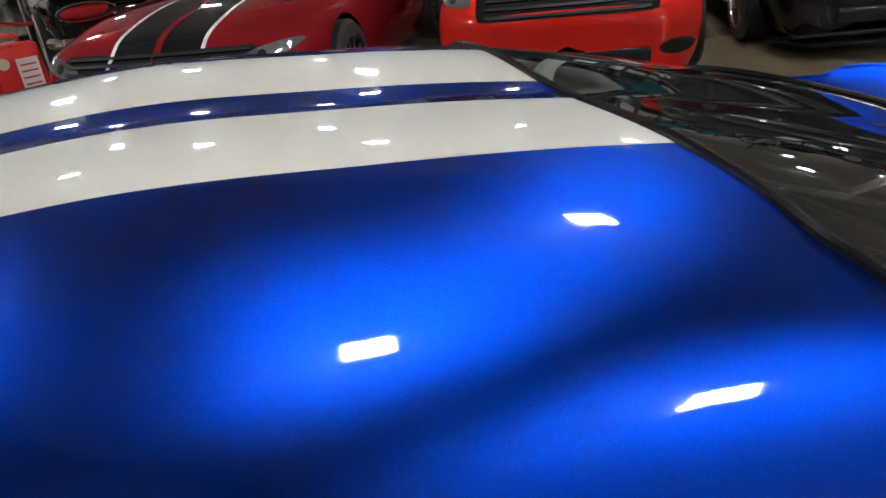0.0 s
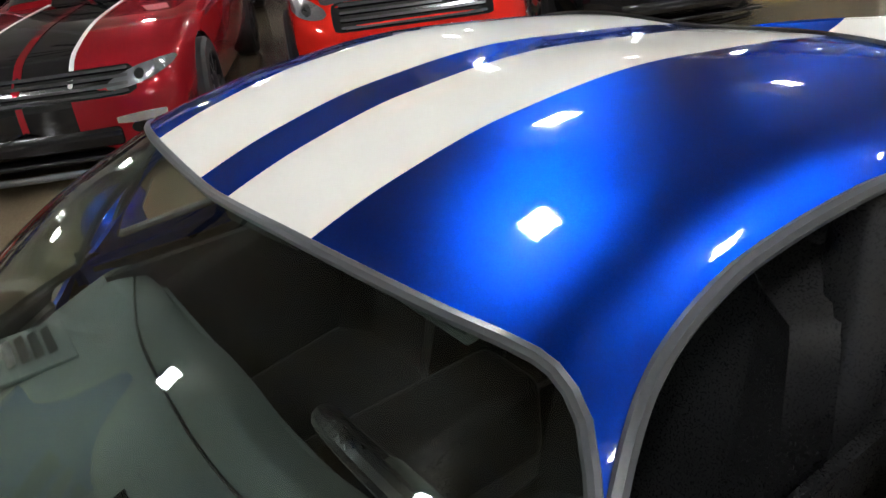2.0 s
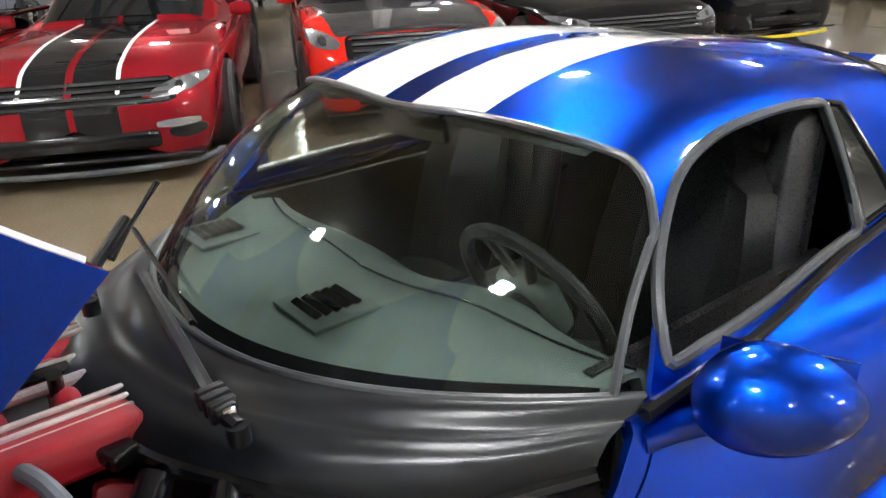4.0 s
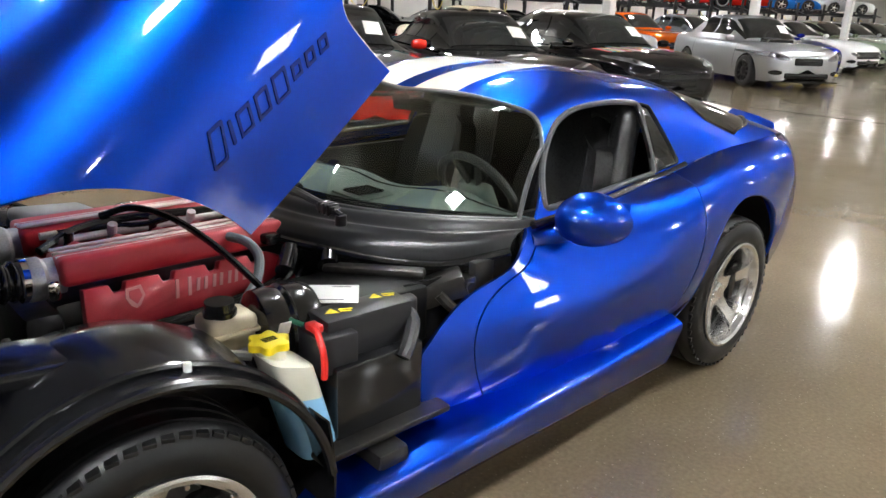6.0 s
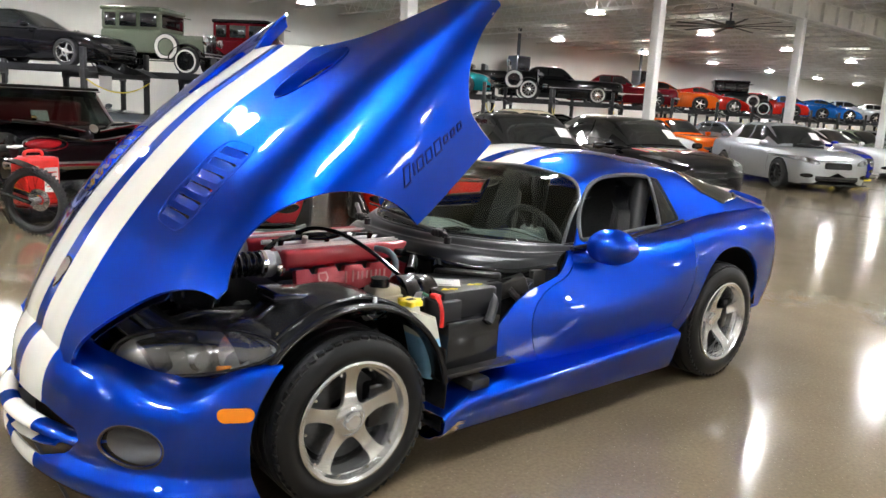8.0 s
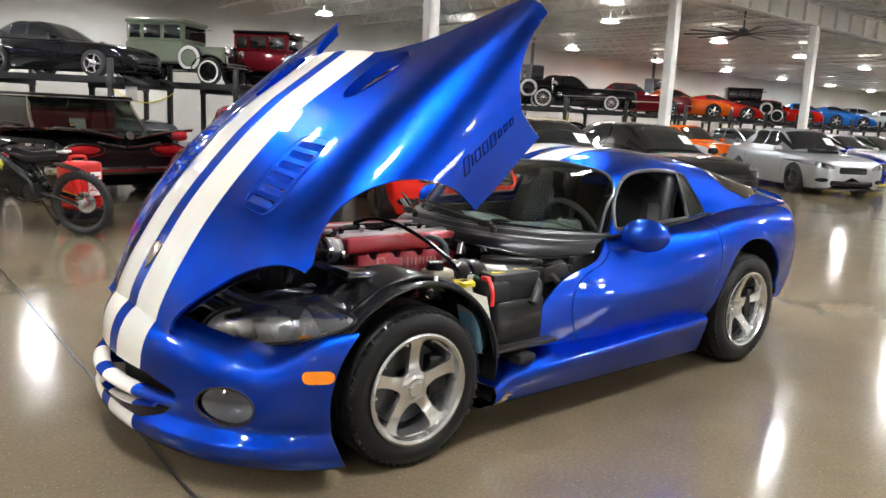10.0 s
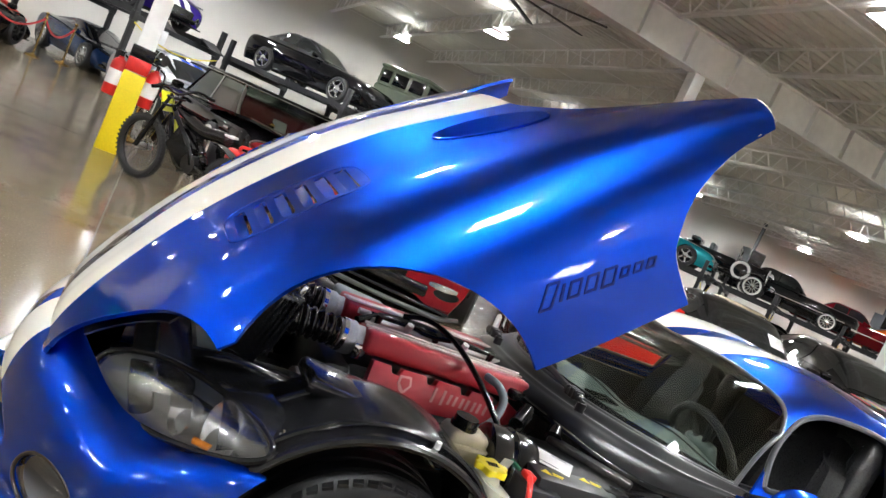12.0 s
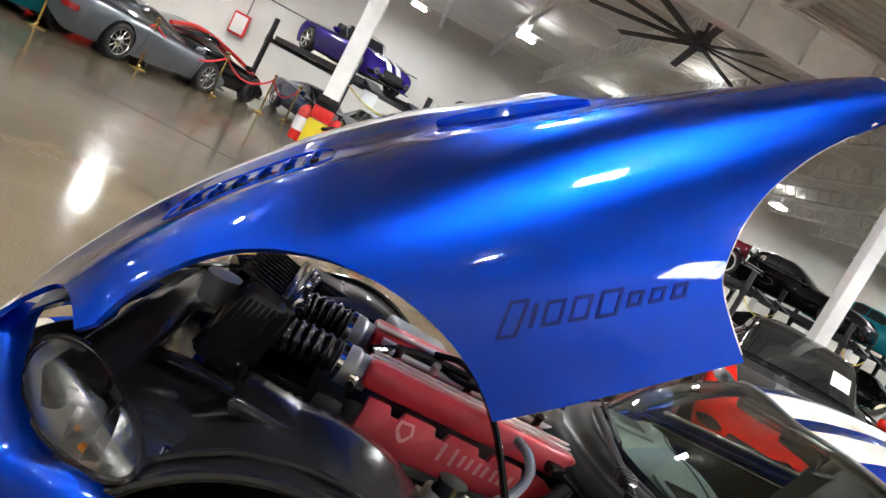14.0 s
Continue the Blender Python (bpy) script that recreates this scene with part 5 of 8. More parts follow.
# ---- engine bay ----
def build_engine():
    eng = thing("engine", None)
    eng.parent = HERO
    for sgn in (-1, 1):
        # lower cover with notched upper edge
        top = []
        for k in range(4):
            x = 0.17 + 0.13 * k
            top += [(x - 0.022, 0.735), (x - 0.014, 0.712), (x + 0.014, 0.712), (x + 0.022, 0.735)]
        outline_pts = [(0.075, 0.600), (0.085, 0.735)] + top + [(0.60, 0.735), (0.675, 0.70), (0.685, 0.600)]
        bm = plate(outline_pts, 0.035, "y", 0.005)
        moved(bm, Matrix.Translation((0, sgn * 0.268, 0)) @ Matrix.Translation((0, 0, 0.66)) @ pose(0, 0, 0, -sgn * -16, 0, 0) @ Matrix.Translation((0, 0, -0.66)))
        cov = part("valve_cover", bm, REDCOVER, eng, "red wrinkle-painted valve cover")
        if sgn < 0:
            # badge and script, as plain pale shapes
            tilt = Matrix.Translation((0, -0.268, 0.66)) @ pose(0, 0, 0, -16, 0, 0) @ Matrix.Translation((0, 0, -0.66))
            badge = plate([(0.185, 0.715), (0.225, 0.718), (0.232, 0.69), (0.215, 0.665), (0.205, 0.66), (0.193, 0.668), (0.182, 0.69)], 0.003, "y")
            part("badge", moved(badge, tilt @ Matrix.Translation((0, -0.019, 0))), material("badge_pink", (0.55, 0.2, 0.2), 0.4, 0.4), cov, "pale shield badge")
            hole = plate([(0.192, 0.708), (0.219, 0.710), (0.224, 0.69), (0.207, 0.670), (0.19, 0.69)], 0.003, "y")
            part("badge_field", moved(hole, tilt @ Matrix.Translation((0, -0.0205, 0))), REDCOVER, cov)
            for k, w in enumerate((0.05, 0.012, 0.036, 0.036, 0.036)):
                x = 0.31 + sum((0.05, 0.012, 0.036, 0.036, 0.036)[:k]) + 0.010 * k
                h = 0.05 if k == 0 else 0.034
                fr = join(*[plate([(x + a * w, 0.685 + b * h), (x + a * w + 0.009, 0.685 + b * h), (x + c * w + 0.009 + 0.008, 0.685 + d * h), (x + c * w + 0.008, 0.685 + d * h)], 0.003, "y") for a, b, c, d in ((0, -0.5, 0, 0.5), (0.7, -0.5, 0.7, 0.5))][: 1 if w < 0.02 else 2])
                part("script_bar", moved(fr, tilt @ Matrix.Translation((0, -0.0185, 0))), material("script_pink", (0.5, 0.18, 0.18), 0.4, 0.4) if k == 0 else bpy.data.materials["script_pink"], cov, "worn raised bar")
        # upper plenum with three bare ribs
        pl = box(0.63, 0.135, 0.075, (0.365, sgn * 0.165, 0.768), 0.016, 3, (sgn * 6, 0, 0))
        plen = part("plenum", pl, REDCOVER, eng, "red intake plenum with bare ribs")
        for k in range(3):
            part("rib", box(0.62, 0.012, 0.009, (0.365, sgn * (0.128 + 0.027 * k), 0.810 - 0.0035 * k), 0.003, 2, (sgn * 6, 0, 0)), STRIP, plen, "bare metal rib")
        for k in range(5):
            x = 0.14 + 0.115 * k
            part("runner", tube([(x, sgn * 0.10, 0.765), (x, sgn * 0.05, 0.775), (x, -sgn * 0.02, 0.735), (x, -sgn * 0.06, 0.68)], 0.024, 12, 5), REDCOVER, eng)
        part("throttle_body", join(lathe([(0.001, -0.05), (0.05, -0.05), (0.056, -0.03), (0.056, 0.0), (0.048, 0.01), (0.048, 0.05), (0.001, 0.05)], 24, "x")), CASTAL, eng).location = (0.02, sgn * 0.16, 0.752)
        part("clamp_block", box(0.03, 0.045, 0.05, (0.03, sgn * 0.215, 0.735), 0.008), CHROME, eng, "bright throttle linkage")
        hose = part("intake_hose", tube([(-0.02, sgn * 0.16, 0.755), (-0.09, sgn * 0.165, 0.76), (-0.17, sgn * 0.16, 0.755), (-0.215, sgn * 0.15, 0.75)], 0.044, 18, 26, 0.009, 0.026), BLACKP, eng, "ribbed black intake hose")
        part("hose_clamp", rod((-0.028, sgn * 0.16, 0.755), (-0.012, sgn * 0.16, 0.754), 0.056, 20), CHROME, hose)
    part("fuel_rail", join(rod((0.08, -0.03, 0.80), (0.64, -0.03, 0.80), 0.011), rod((0.08, 0.04, 0.80), (0.64, 0.04, 0.80), 0.011)), CASTAL, eng)
    part("wiring_loom", join(tube([(0.05, -0.06, 0.79), (0.16, 0.0, 0.815), (0.30, 0.02, 0.82), (0.46, -0.01, 0.82), (0.62, 0.02, 0.80)], 0.013, 8, 8), tube([(0.10, 0.05, 0.80), (0.22, 0.0, 0.81), (0.34, -0.05, 0.815), (0.40, -0.08, 0.83)], 0.009, 8, 8)), BLACKP, eng)
    for x in (0.13, 0.245, 0.36, 0.475, 0.59):
        part("injector", rod((x, -0.03, 0.78), (x, -0.05, 0.83), 0.013, 10), CASTAL if x in (0.245, 0.475) else BLACKP, eng)
    part("block", join(box(0.66, 0.40, 0.30, (0.36, 0, 0.54), 0.03), box(0.10, 0.46, 0.36, (0.0, 0, 0.50), 0.03)), GRIME, eng, "dark engine block")
    pulley = join(lathe([(0.001, -0.02), (0.075, -0.02), (0.075, -0.008), (0.062, 0.0), (0.075, 0.008), (0.075, 0.02), (0.001, 0.02)], 28, "x"))
    part("pulley", moved(pulley, pose(-0.08, -0.13, 0.52)), CASTAL, eng)
    part("oil_cap", join(rod((0.52, -0.36, 0.60), (0.52, -0.36, 0.655), 0.045, 20)), BLACKP, eng)
    part("black_tube", tube([(0.24, 0.03, 0.835), (0.31, -0.03, 0.862), (0.37, -0.15, 0.850), (0.42, -0.30, 0.80), (0.455, -0.44, 0.735), (0.47, -0.50, 0.70)], 0.010, 10, 8), BLACKP, eng, "black breather tube across the engine")
    part("grey_hose", tube([(0.50, -0.22, 0.79), (0.525, -0.29, 0.785), (0.535, -0.335, 0.75), (0.50, -0.38, 0.70), (0.44, -0.42, 0.665), (0.42, -0.45, 0.63)], 0.014, 10, 8), material("grey_rubber", (0.17, 0.19, 0.22), 0.45), eng, "grey rubber hose")
    for k in range(5):
        part("spark_lead", tube([(0.16 + 0.11 * k, -0.30, 0.60), (0.18 + 0.1 * k, -0.36, 0.605), (0.30 + 0.08 * k, -0.40, 0.615 + 0.005 * k), (0.58, -0.41 - 0.008 * k, 0.64 + 0.01 * k), (0.66, -0.36, 0.70)], 0.006, 6, 7), BLACKP, eng)
    for k in range(3):
        part("ignition_lead", tube([(0.02, -0.33 - 0.02 * k, 0.615), (0.20, -0.355 - 0.018 * k, 0.640), (0.40, -0.365 - 0.018 * k, 0.655), (0.58, -0.345 - 0.02 * k, 0.68), (0.66, -0.29 - 0.02 * k, 0.745), (0.665, -0.24 - 0.02 * k, 0.70)], 0.0075, 8, 7), BLACKP, eng, "black ignition lead")
    part("coil_clip", box(0.05, 0.06, 0.032, (0.625, -0.235, 0.765), 0.008, 2, (0, 0, 20)), BLACKP, eng, "black connector on the plenum")
    part("small_filler", join(rod((0.545, -0.415, 0.60), (0.545, -0.415, 0.665), 0.034, 18), rod((0.545, -0.415, 0.665), (0.545, -0.415, 0.690), 0.040, 18)), BLACKP, eng, "black filler cap")
    # air box ahead of the engine
    ab = part("air_box", join(box(0.13, 0.50, 0.24, (-0.29, 0, 0.735), 0.02, 2, (0, 14, 0)), box(0.05, 0.44, 0.20, (-0.225, 0, 0.745), 0.012, 2, (0, 14, 0))), BLACKP, HERO, "ribbed black air box")
    for k in range(13):
        part("rib", box(0.012, 0.008, 0.21, (-0.198, -0.21 + 0.035 * k, 0.752), 0.002, 1, (0, 14, 0)), BLACKP, ab)
    for k in range(11):
        part("rib", box(0.14, 0.006, 0.01, (-0.29, -0.20 + 0.04 * k, 0.860), 0.002, 1, (0, 14, 0)), BLACKP, ab)
    for k in range(8):
        for sgn in (-1, 1):
            part("rib", box(0.010, 0.012, 0.19, (-0.335 + 0.017 * k, sgn * 0.252, 0.735), 0.002, 1, (0, 14, 0)), BLACKP, ab)
    for k in range(9):
        part("rib", box(0.012, 0.008, 0.20, (-0.36, -0.20 + 0.05 * k, 0.735), 0.002, 1, (0, 14, 0)), BLACKP, ab)
    part("latch_rail", box(0.02, 0.47, 0.016, (-0.225, 0, 0.862), 0.005, 2, (0, 14, 0)), BLACKP, ab)
    for y in (-0.18, 0.0, 0.18):
        part("clip", box(0.016, 0.018, 0.05, (-0.192, y, 0.845), 0.004, 2, (0, 14, 0)), CHROME, ab, "bright wire clip")
    part("motor_can", rod((-0.42, 0.12, 0.66), (-0.42, 0.12, 0.745), 0.055, 20), CASTAL, HERO, "grey cast pump can")
    part("far_liner_disc", lathe([(0.001, 0.0), (0.17, 0.0), (0.20, 0.02), (0.20, 0.05)], 36, "z"), BLACKP, HERO).location = (-0.05, 0.52, 0.66)
    part("air_duct", join(tube([(-0.30, 0.26, 0.72), (-0.36, 0.30, 0.74), (-0.42, 0.27, 0.72)], 0.06, 16, 6)), BLACKP, HERO)
    part("radiator", join(box(0.06, 1.1, 0.32, (-0.52, 0, 0.45), 0.01, 2, (0, -20, 0)), box(0.10, 1.2, 0.05, (-0.50, 0, 0.615), 0.015)), BLACKP, HERO, "black radiator and crossmember")
    part("coolant_hose", tube([(-0.48, -0.28, 0.58), (-0.36, -0.32, 0.62), (-0.20, -0.30, 0.60), (-0.06, -0.24, 0.56)], 0.022, 12, 8), BLACKP, HERO)
    part("crossmember", join(box(0.10, 1.3, 0.08, (-0.30, 0, 0.40), 0.02), box(1.2, 0.09, 0.10, (0.2, -0.48, 0.36), 0.02), box(1.2, 0.09, 0.10, (0.2, 0.48, 0.36), 0.02), box(1.5, 1.0, 0.03, (0.15, 0, 0.27), 0.01)), GRIME, HERO, "grimy chassis rails")
    for sgn in (-1, 1):
        # inner fender: arched black liner with a rolled lip
        def arch(u, v):
            a = math.radians(172 - 164 * v)
            r = 0.415 + 0.012 * math.sin(math.pi * u) + (0.02 * u if 0.35 < v < 0.75 else 0)
            return r * math.cos(a) * (1 + 0.02 * u), sgn * (0.865 - 0.40 * u), 0.325 + r * math.sin(a) - 0.10 * max(0, u - 0.75)
        ln = part("wheel_liner", thick(sheet(arch, 16, 44), 0.006), BLACKP, HERO, "black plastic inner fender")
        part("lip", tube([arch(0, i / 44) for i in range(45)], 0.012, 8, 2), BLACKP, ln)
        part("ridge", tube([(p[0] * 1.02, p[1], 0.325 + (p[2] - 0.325) * 1.02) for p in (arch(0.14, i / 44) for i in range(45))], 0.009, 8, 2), BLACKP, ln)
        part("raised_pocket", box(0.26, 0.17, 0.045, (-0.09, sgn * 0.60, 0.735), 0.018, 3, (0, 6, 0)), BLACKP, ln)
        part("pocket_wing", box(0.16, 0.10, 0.03, (-0.24, sgn * 0.61, 0.69), 0.012, 3, (0, -34, 0)), BLACKP, ln)
        for x, y, z in ((-0.27, 0.80, 0.66), (0.10, 0.82, 0.735)):
            part("clip", rod((x, sgn * y, z), (x, sgn * y, z + 0.018), 0.008, 10), PAPER if x > 0 else CHROME, ln, "bright push clip")
        part("lamp_bucket", thick(sheet(lambda u, v: (-0.40 + 0.16 * u, sgn * (0.55 + 0.26 * v), 0.645 + 0.02 * u - 0.05 * v ** 3 - 0.02 * math.sin(math.pi * v) * -1 + 0.01 * math.sin(math.pi * u)), 10, 14), 0.006), BLACKP, HERO, "black panel behind the headlamp")
        part("splash_panel", thick(sheet(lambda u, v: (-0.50 + 0.58 * u, sgn * (0.20 + 0.44 * v), 0.585 + 0.02 * math.sin(math.pi * u) + 0.012 * v), 10, 10), 0.008), BLACKP, HERO, "flat black panel beside the radiator")
        part("panel_flange", box(0.012, 0.22, 0.03, (-0.20, sgn * 0.52, 0.612), 0.004, 2, (0, 0, sgn * 12)), BLACKP, HERO)
        part("bucket_edge", tube([(-0.235, sgn * (0.53 + 0.29 * t), 0.672 - 0.05 * t ** 3) for t in np.linspace(0, 1, 9)], 0.011, 8, 3), BLACKP, HERO)
        part("mud_flap", thick(sheet(lambda u, v: (0.405 + 0.02 * math.sin(3 * u), sgn * (0.86 - 0.3 * v), 0.18 + 0.34 * u), 8, 8), 0.006), BLACKP, HERO, "black splash shield")
        part("frame_side", thick(sheet(lambda u, v: (0.42 + 0.5 * u, sgn * 0.72, 0.26 + 0.16 * v), 8, 6), 0.01), GRIME, HERO)
    # near side: booster, reservoir, washer bottle, battery tray and fuse box
    bo = part("brake_booster", moved(lathe([(0.001, -0.085), (0.085, -0.085), (0.108, -0.07), (0.112, -0.03), (0.108, -0.01), (0.114, 0.0), (0.108, 0.01), (0.112, 0.05), (0.10, 0.08), (0.001, 0.085)], 36, "x"), pose(0.475, -0.545, 0.63, 0, 0, -8)), material("gloss_black_steel", (0.012, 0.012, 0.012), 0.2, coat=0.4), HERO, "gloss black brake booster")
    part("label_strip", box(0.03, 0.002, 0.075, (0.42, -0.648, 0.665), 0.0, 1, (28, 0, -8)), PAPER, bo)
    rs = part("brake_reservoir", join(box(0.13, 0.10, 0.055, (0.32, -0.55, 0.685), 0.02, 3), box(0.15, 0.115, 0.012, (0.32, -0.55, 0.672), 0.005), box(0.11, 0.085, 0.05, (0.325, -0.55, 0.645), 0.015, 3)), material("yellowed_plastic", (0.55, 0.48, 0.33), 0.4, grain=0.12, scale=18, stain=0.15, stain_scale=10), HERO, "yellowed translucent brake reservoir")
    part("cap", join(rod((0.305, -0.55, 0.71), (0.305, -0.55, 0.745), 0.036, 20), rod((0.305, -0.55, 0.71), (0.305, -0.55, 0.722), 0.041, 20)), BLACKP, rs, "black cap")
    part("master_cylinder", join(rod((0.24, -0.55, 0.61), (0.40, -0.55, 0.61), 0.034, 18), box(0.12, 0.06, 0.03, (0.32, -0.55, 0.635), 0.008)), CASTAL, HERO, "cast brake master cylinder")
    for k in range(3):
        part("brake_line", tube([(0.27 + 0.03 * k, -0.585, 0.61), (0.24, -0.62, 0.64 - 0.02 * k), (0.20, -0.56 - 0.02 * k, 0.62), (0.20, -0.48, 0.56)], 0.004, 6, 8), CHROME, HERO)
    def jug(u, v):
        a = 2 * math.pi * v
        z = 0.635 - 0.265 * u
        cx = 0.375 + 0.075 * u
        hx, hy = 0.058 - 0.004 * u, 0.062
        c, s = math.cos(a), math.sin(a)
        return cx + hx * math.copysign(abs(c) ** 0.45, c), -0.715 + hy * math.copysign(abs(s) ** 0.45, s), z + 0.03 * (1 - u) * (-0.6 * math.copysign(abs(c) ** 0.45, c)) * -1 * -1
    for lo, hi, mat, nm in ((0.0, 0.36, BOTTLE, "washer_bottle"), (0.36, 1.0, FLUID, "bottle_base")):
        bm = sheet(lambda u, v: jug(lo + (hi - lo) * u, v), 10, 40, wrap=True)
        bmesh.ops.holes_fill(bm, edges=[e for e in bm.edges if e.is_boundary], sides=0)
        if nm == "washer_bottle":
            wb = part(nm, bm, mat, HERO, "milky washer bottle with blue fluid")
            part("neck", join(rod((0.358, -0.70, 0.63), (0.352, -0.695, 0.668), 0.034, 20), tube([(0.32, -0.67, 0.64), (0.28, -0.64, 0.645), (0.25, -0.62, 0.642)], 0.012, 8, 5)), BOTTLE, wb)
            cp = plate([(0.352 + (0.046 + 0.007 * math.cos(6 * a)) * math.cos(a), -0.695 + (0.046 + 0.007 * math.cos(6 * a)) * math.sin(a)) for a in np.linspace(0, 2 * math.pi, 49)[:-1]], 0.02, "z", 0.003)
            moved(cp, pose(0, 0, 0.674))
            part("cap", cp, YELLOWP, wb, "yellow screw cap")
            part("cap_mark", join(*[box(0.035, 0.003, 0.002, (0.352, -0.705 + 0.008 * k, 0.685), 0, 1) for k in range(3)]), BLACKP, wb)
        else:
            part(nm, bm, mat, wb, "lower bottle with blue fluid")
    tray = part("control_box", box(0.34, 0.27, 0.17, (0.70, -0.545, 0.612), 0.012, 2, (0, 0, -4)), material("matt_black_lid", (0.006, 0.006, 0.006), 0.32, spec=0.22), HERO, "matt black control box")
    part("paper_label", moved(box(0.155, 0.125, 0.002, (0, 0, 0)), pose(0.605, -0.578, 0.699, 0, 0, -38)), PAPER, tray, "white paper label")
    part("label_print", moved(join(box(0.10, 0.004, 0.001, (-0.01, -0.045, 0.0015)), box(0.05, 0.003, 0.001, (0.03, 0.048, 0.0015))), pose(0.605, -0.578, 0.6995, 0, 0, -38)), SEAL, tray)
    fb = part("fuse_box", join(box(0.26, 0.10, 0.115, (0.625, -0.690, 0.642), 0.006, 2, (0, 0, -3)), box(0.11, 0.115, 0.10, (0.51, -0.705, 0.62), 0.006, 2, (0, 0, -3))), material("grey_black_cover", (0.016, 0.016, 0.018), 0.4, spec=0.35), HERO, "grey-black fuse box cover")
    for x, y in ((0.55, -0.685), (0.70, -0.67)):
        part("warning_mark", moved(join(plate([(-0.030, -0.014), (-0.012, 0.016), (0.006, -0.014)], 0.001), box(0.036, 0.006, 0.001, (0.026, 0.008, 0)), box(0.03, 0.006, 0.001, (0.024, -0.004, 0))), pose(x, y, 0.7006, 0, 0, -25)), YELLOWP, fb, "yellow warning mark")
    part("battery_terminal", join(box(0.03, 0.045, 0.02, (0.475, -0.70, 0.682), 0.006), tube([(0.475, -0.70, 0.685), (0.462, -0.735, 0.68), (0.455, -0.765, 0.65), (0.458, -0.768, 0.61), (0.455, -0.77, 0.575)], 0.009, 8, 5)), REDP, HERO, "red terminal strap")
    part("battery_case", box(0.28, 0.16, 0.20, (0.625, -0.70, 0.49), 0.008, 2), BLACKP, HERO, "black battery case")
    part("cable_boot", join(tube([(0.76, -0.69, 0.66), (0.755, -0.745, 0.64), (0.72, -0.775, 0.60), (0.69, -0.785, 0.565)], 0.020, 10, 6), box(0.06, 0.09, 0.07, (0.775, -0.67, 0.655), 0.015, 3)), material("grey_boot", (0.03, 0.031, 0.033), 0.4), HERO, "grey cable boot")
    part("green_wire", tube([(0.47, -0.66, 0.675), (0.45, -0.64, 0.685), (0.46, -0.61, 0.68)], 0.007, 6, 5), material("green_wire", (0.02, 0.16, 0.09), 0.4), HERO)
    part("tray_shelf", join(box(0.42, 0.22, 0.02, (0.62, -0.72, 0.385), 0.006), box(0.10, 0.14, 0.05, (0.60, -0.80, 0.34), 0.015)), GRIME, HERO)
    for piece in islands(join(box(0.16, 0.10, 0.07, (0.93, -0.655, 0.66), 0.012, 2, (0, -20, -35)), box(0.06, 0.05, 0.12, (0.99, -0.70, 0.64), 0.01, 2), rod((0.99, -0.735, 0.67), (0.99, -0.715, 0.67), 0.018, 12), tube([(0.90, -0.69, 0.66), (0.93, -0.72, 0.62), (0.99, -0.72, 0.59), (1.04, -0.71, 0.58)], 0.016, 8, 6), box(0.08, 0.03, 0.09, (1.06, -0.70, 0.69), 0.006))):
        part("hinge_bracket", piece, GRIME, HERO, "grimy latch bracket")
    part("cowl_motor", join(rod((0.66, -0.30, 0.74), (0.60, -0.36, 0.70), 0.028, 16), rod((0.74, -0.38, 0.73), (0.71, -0.42, 0.71), 0.03, 16)), BLACKP, HERO)
    part("screen_foam", box(0.30, 0.05, 0.03, (0.80, -0.52, 0.705), 0.012, 2, (0, 0, -48)), GRIME, HERO)
    # far side: grey cover, black filler, pale bracket
    part("grey_case", join(box(0.24, 0.17, 0.09, (0.24, 0.47, 0.715), 0.02, 3, (0, 6, 10)), box(0.28, 0.20, 0.05, (0.24, 0.47, 0.66), 0.015)), material("grey_casting", (0.22, 0.23, 0.24), 0.4, 0.5), HERO, "grey cast cover")
    part("black_filler", join(rod((0.46, 0.40, 0.66), (0.46, 0.40, 0.735), 0.075, 24), rod((0.46, 0.40, 0.72), (0.46, 0.40, 0.75), 0.055, 24)), BLACKP, HERO)
    part("far_box", box(0.30, 0.25, 0.18, (0.72, 0.50, 0.60), 0.015), GRIME, HERO)


build_engine()


# ---- other cars: each stands in its own frame, x forward, y to its left, on z = 0 ----
PAINTS = {}
GRILLE = material("dark_grille_bars", (0.012, 0.012, 0.013), 0.5)
CARLAMP = material("car_lamp_glass", (0.30, 0.31, 0.33), 0.16, 0.7, 0.8)


def paint(name, color, metal=0.3, rough=0.3, edges=(), stripe=(0.8, 0.8, 0.78)):
    if name not in PAINTS:
        PAINTS[name] = striped(name, color, stripe, edges, metal, rough)
    return PAINTS[name]


WHEELS = {}


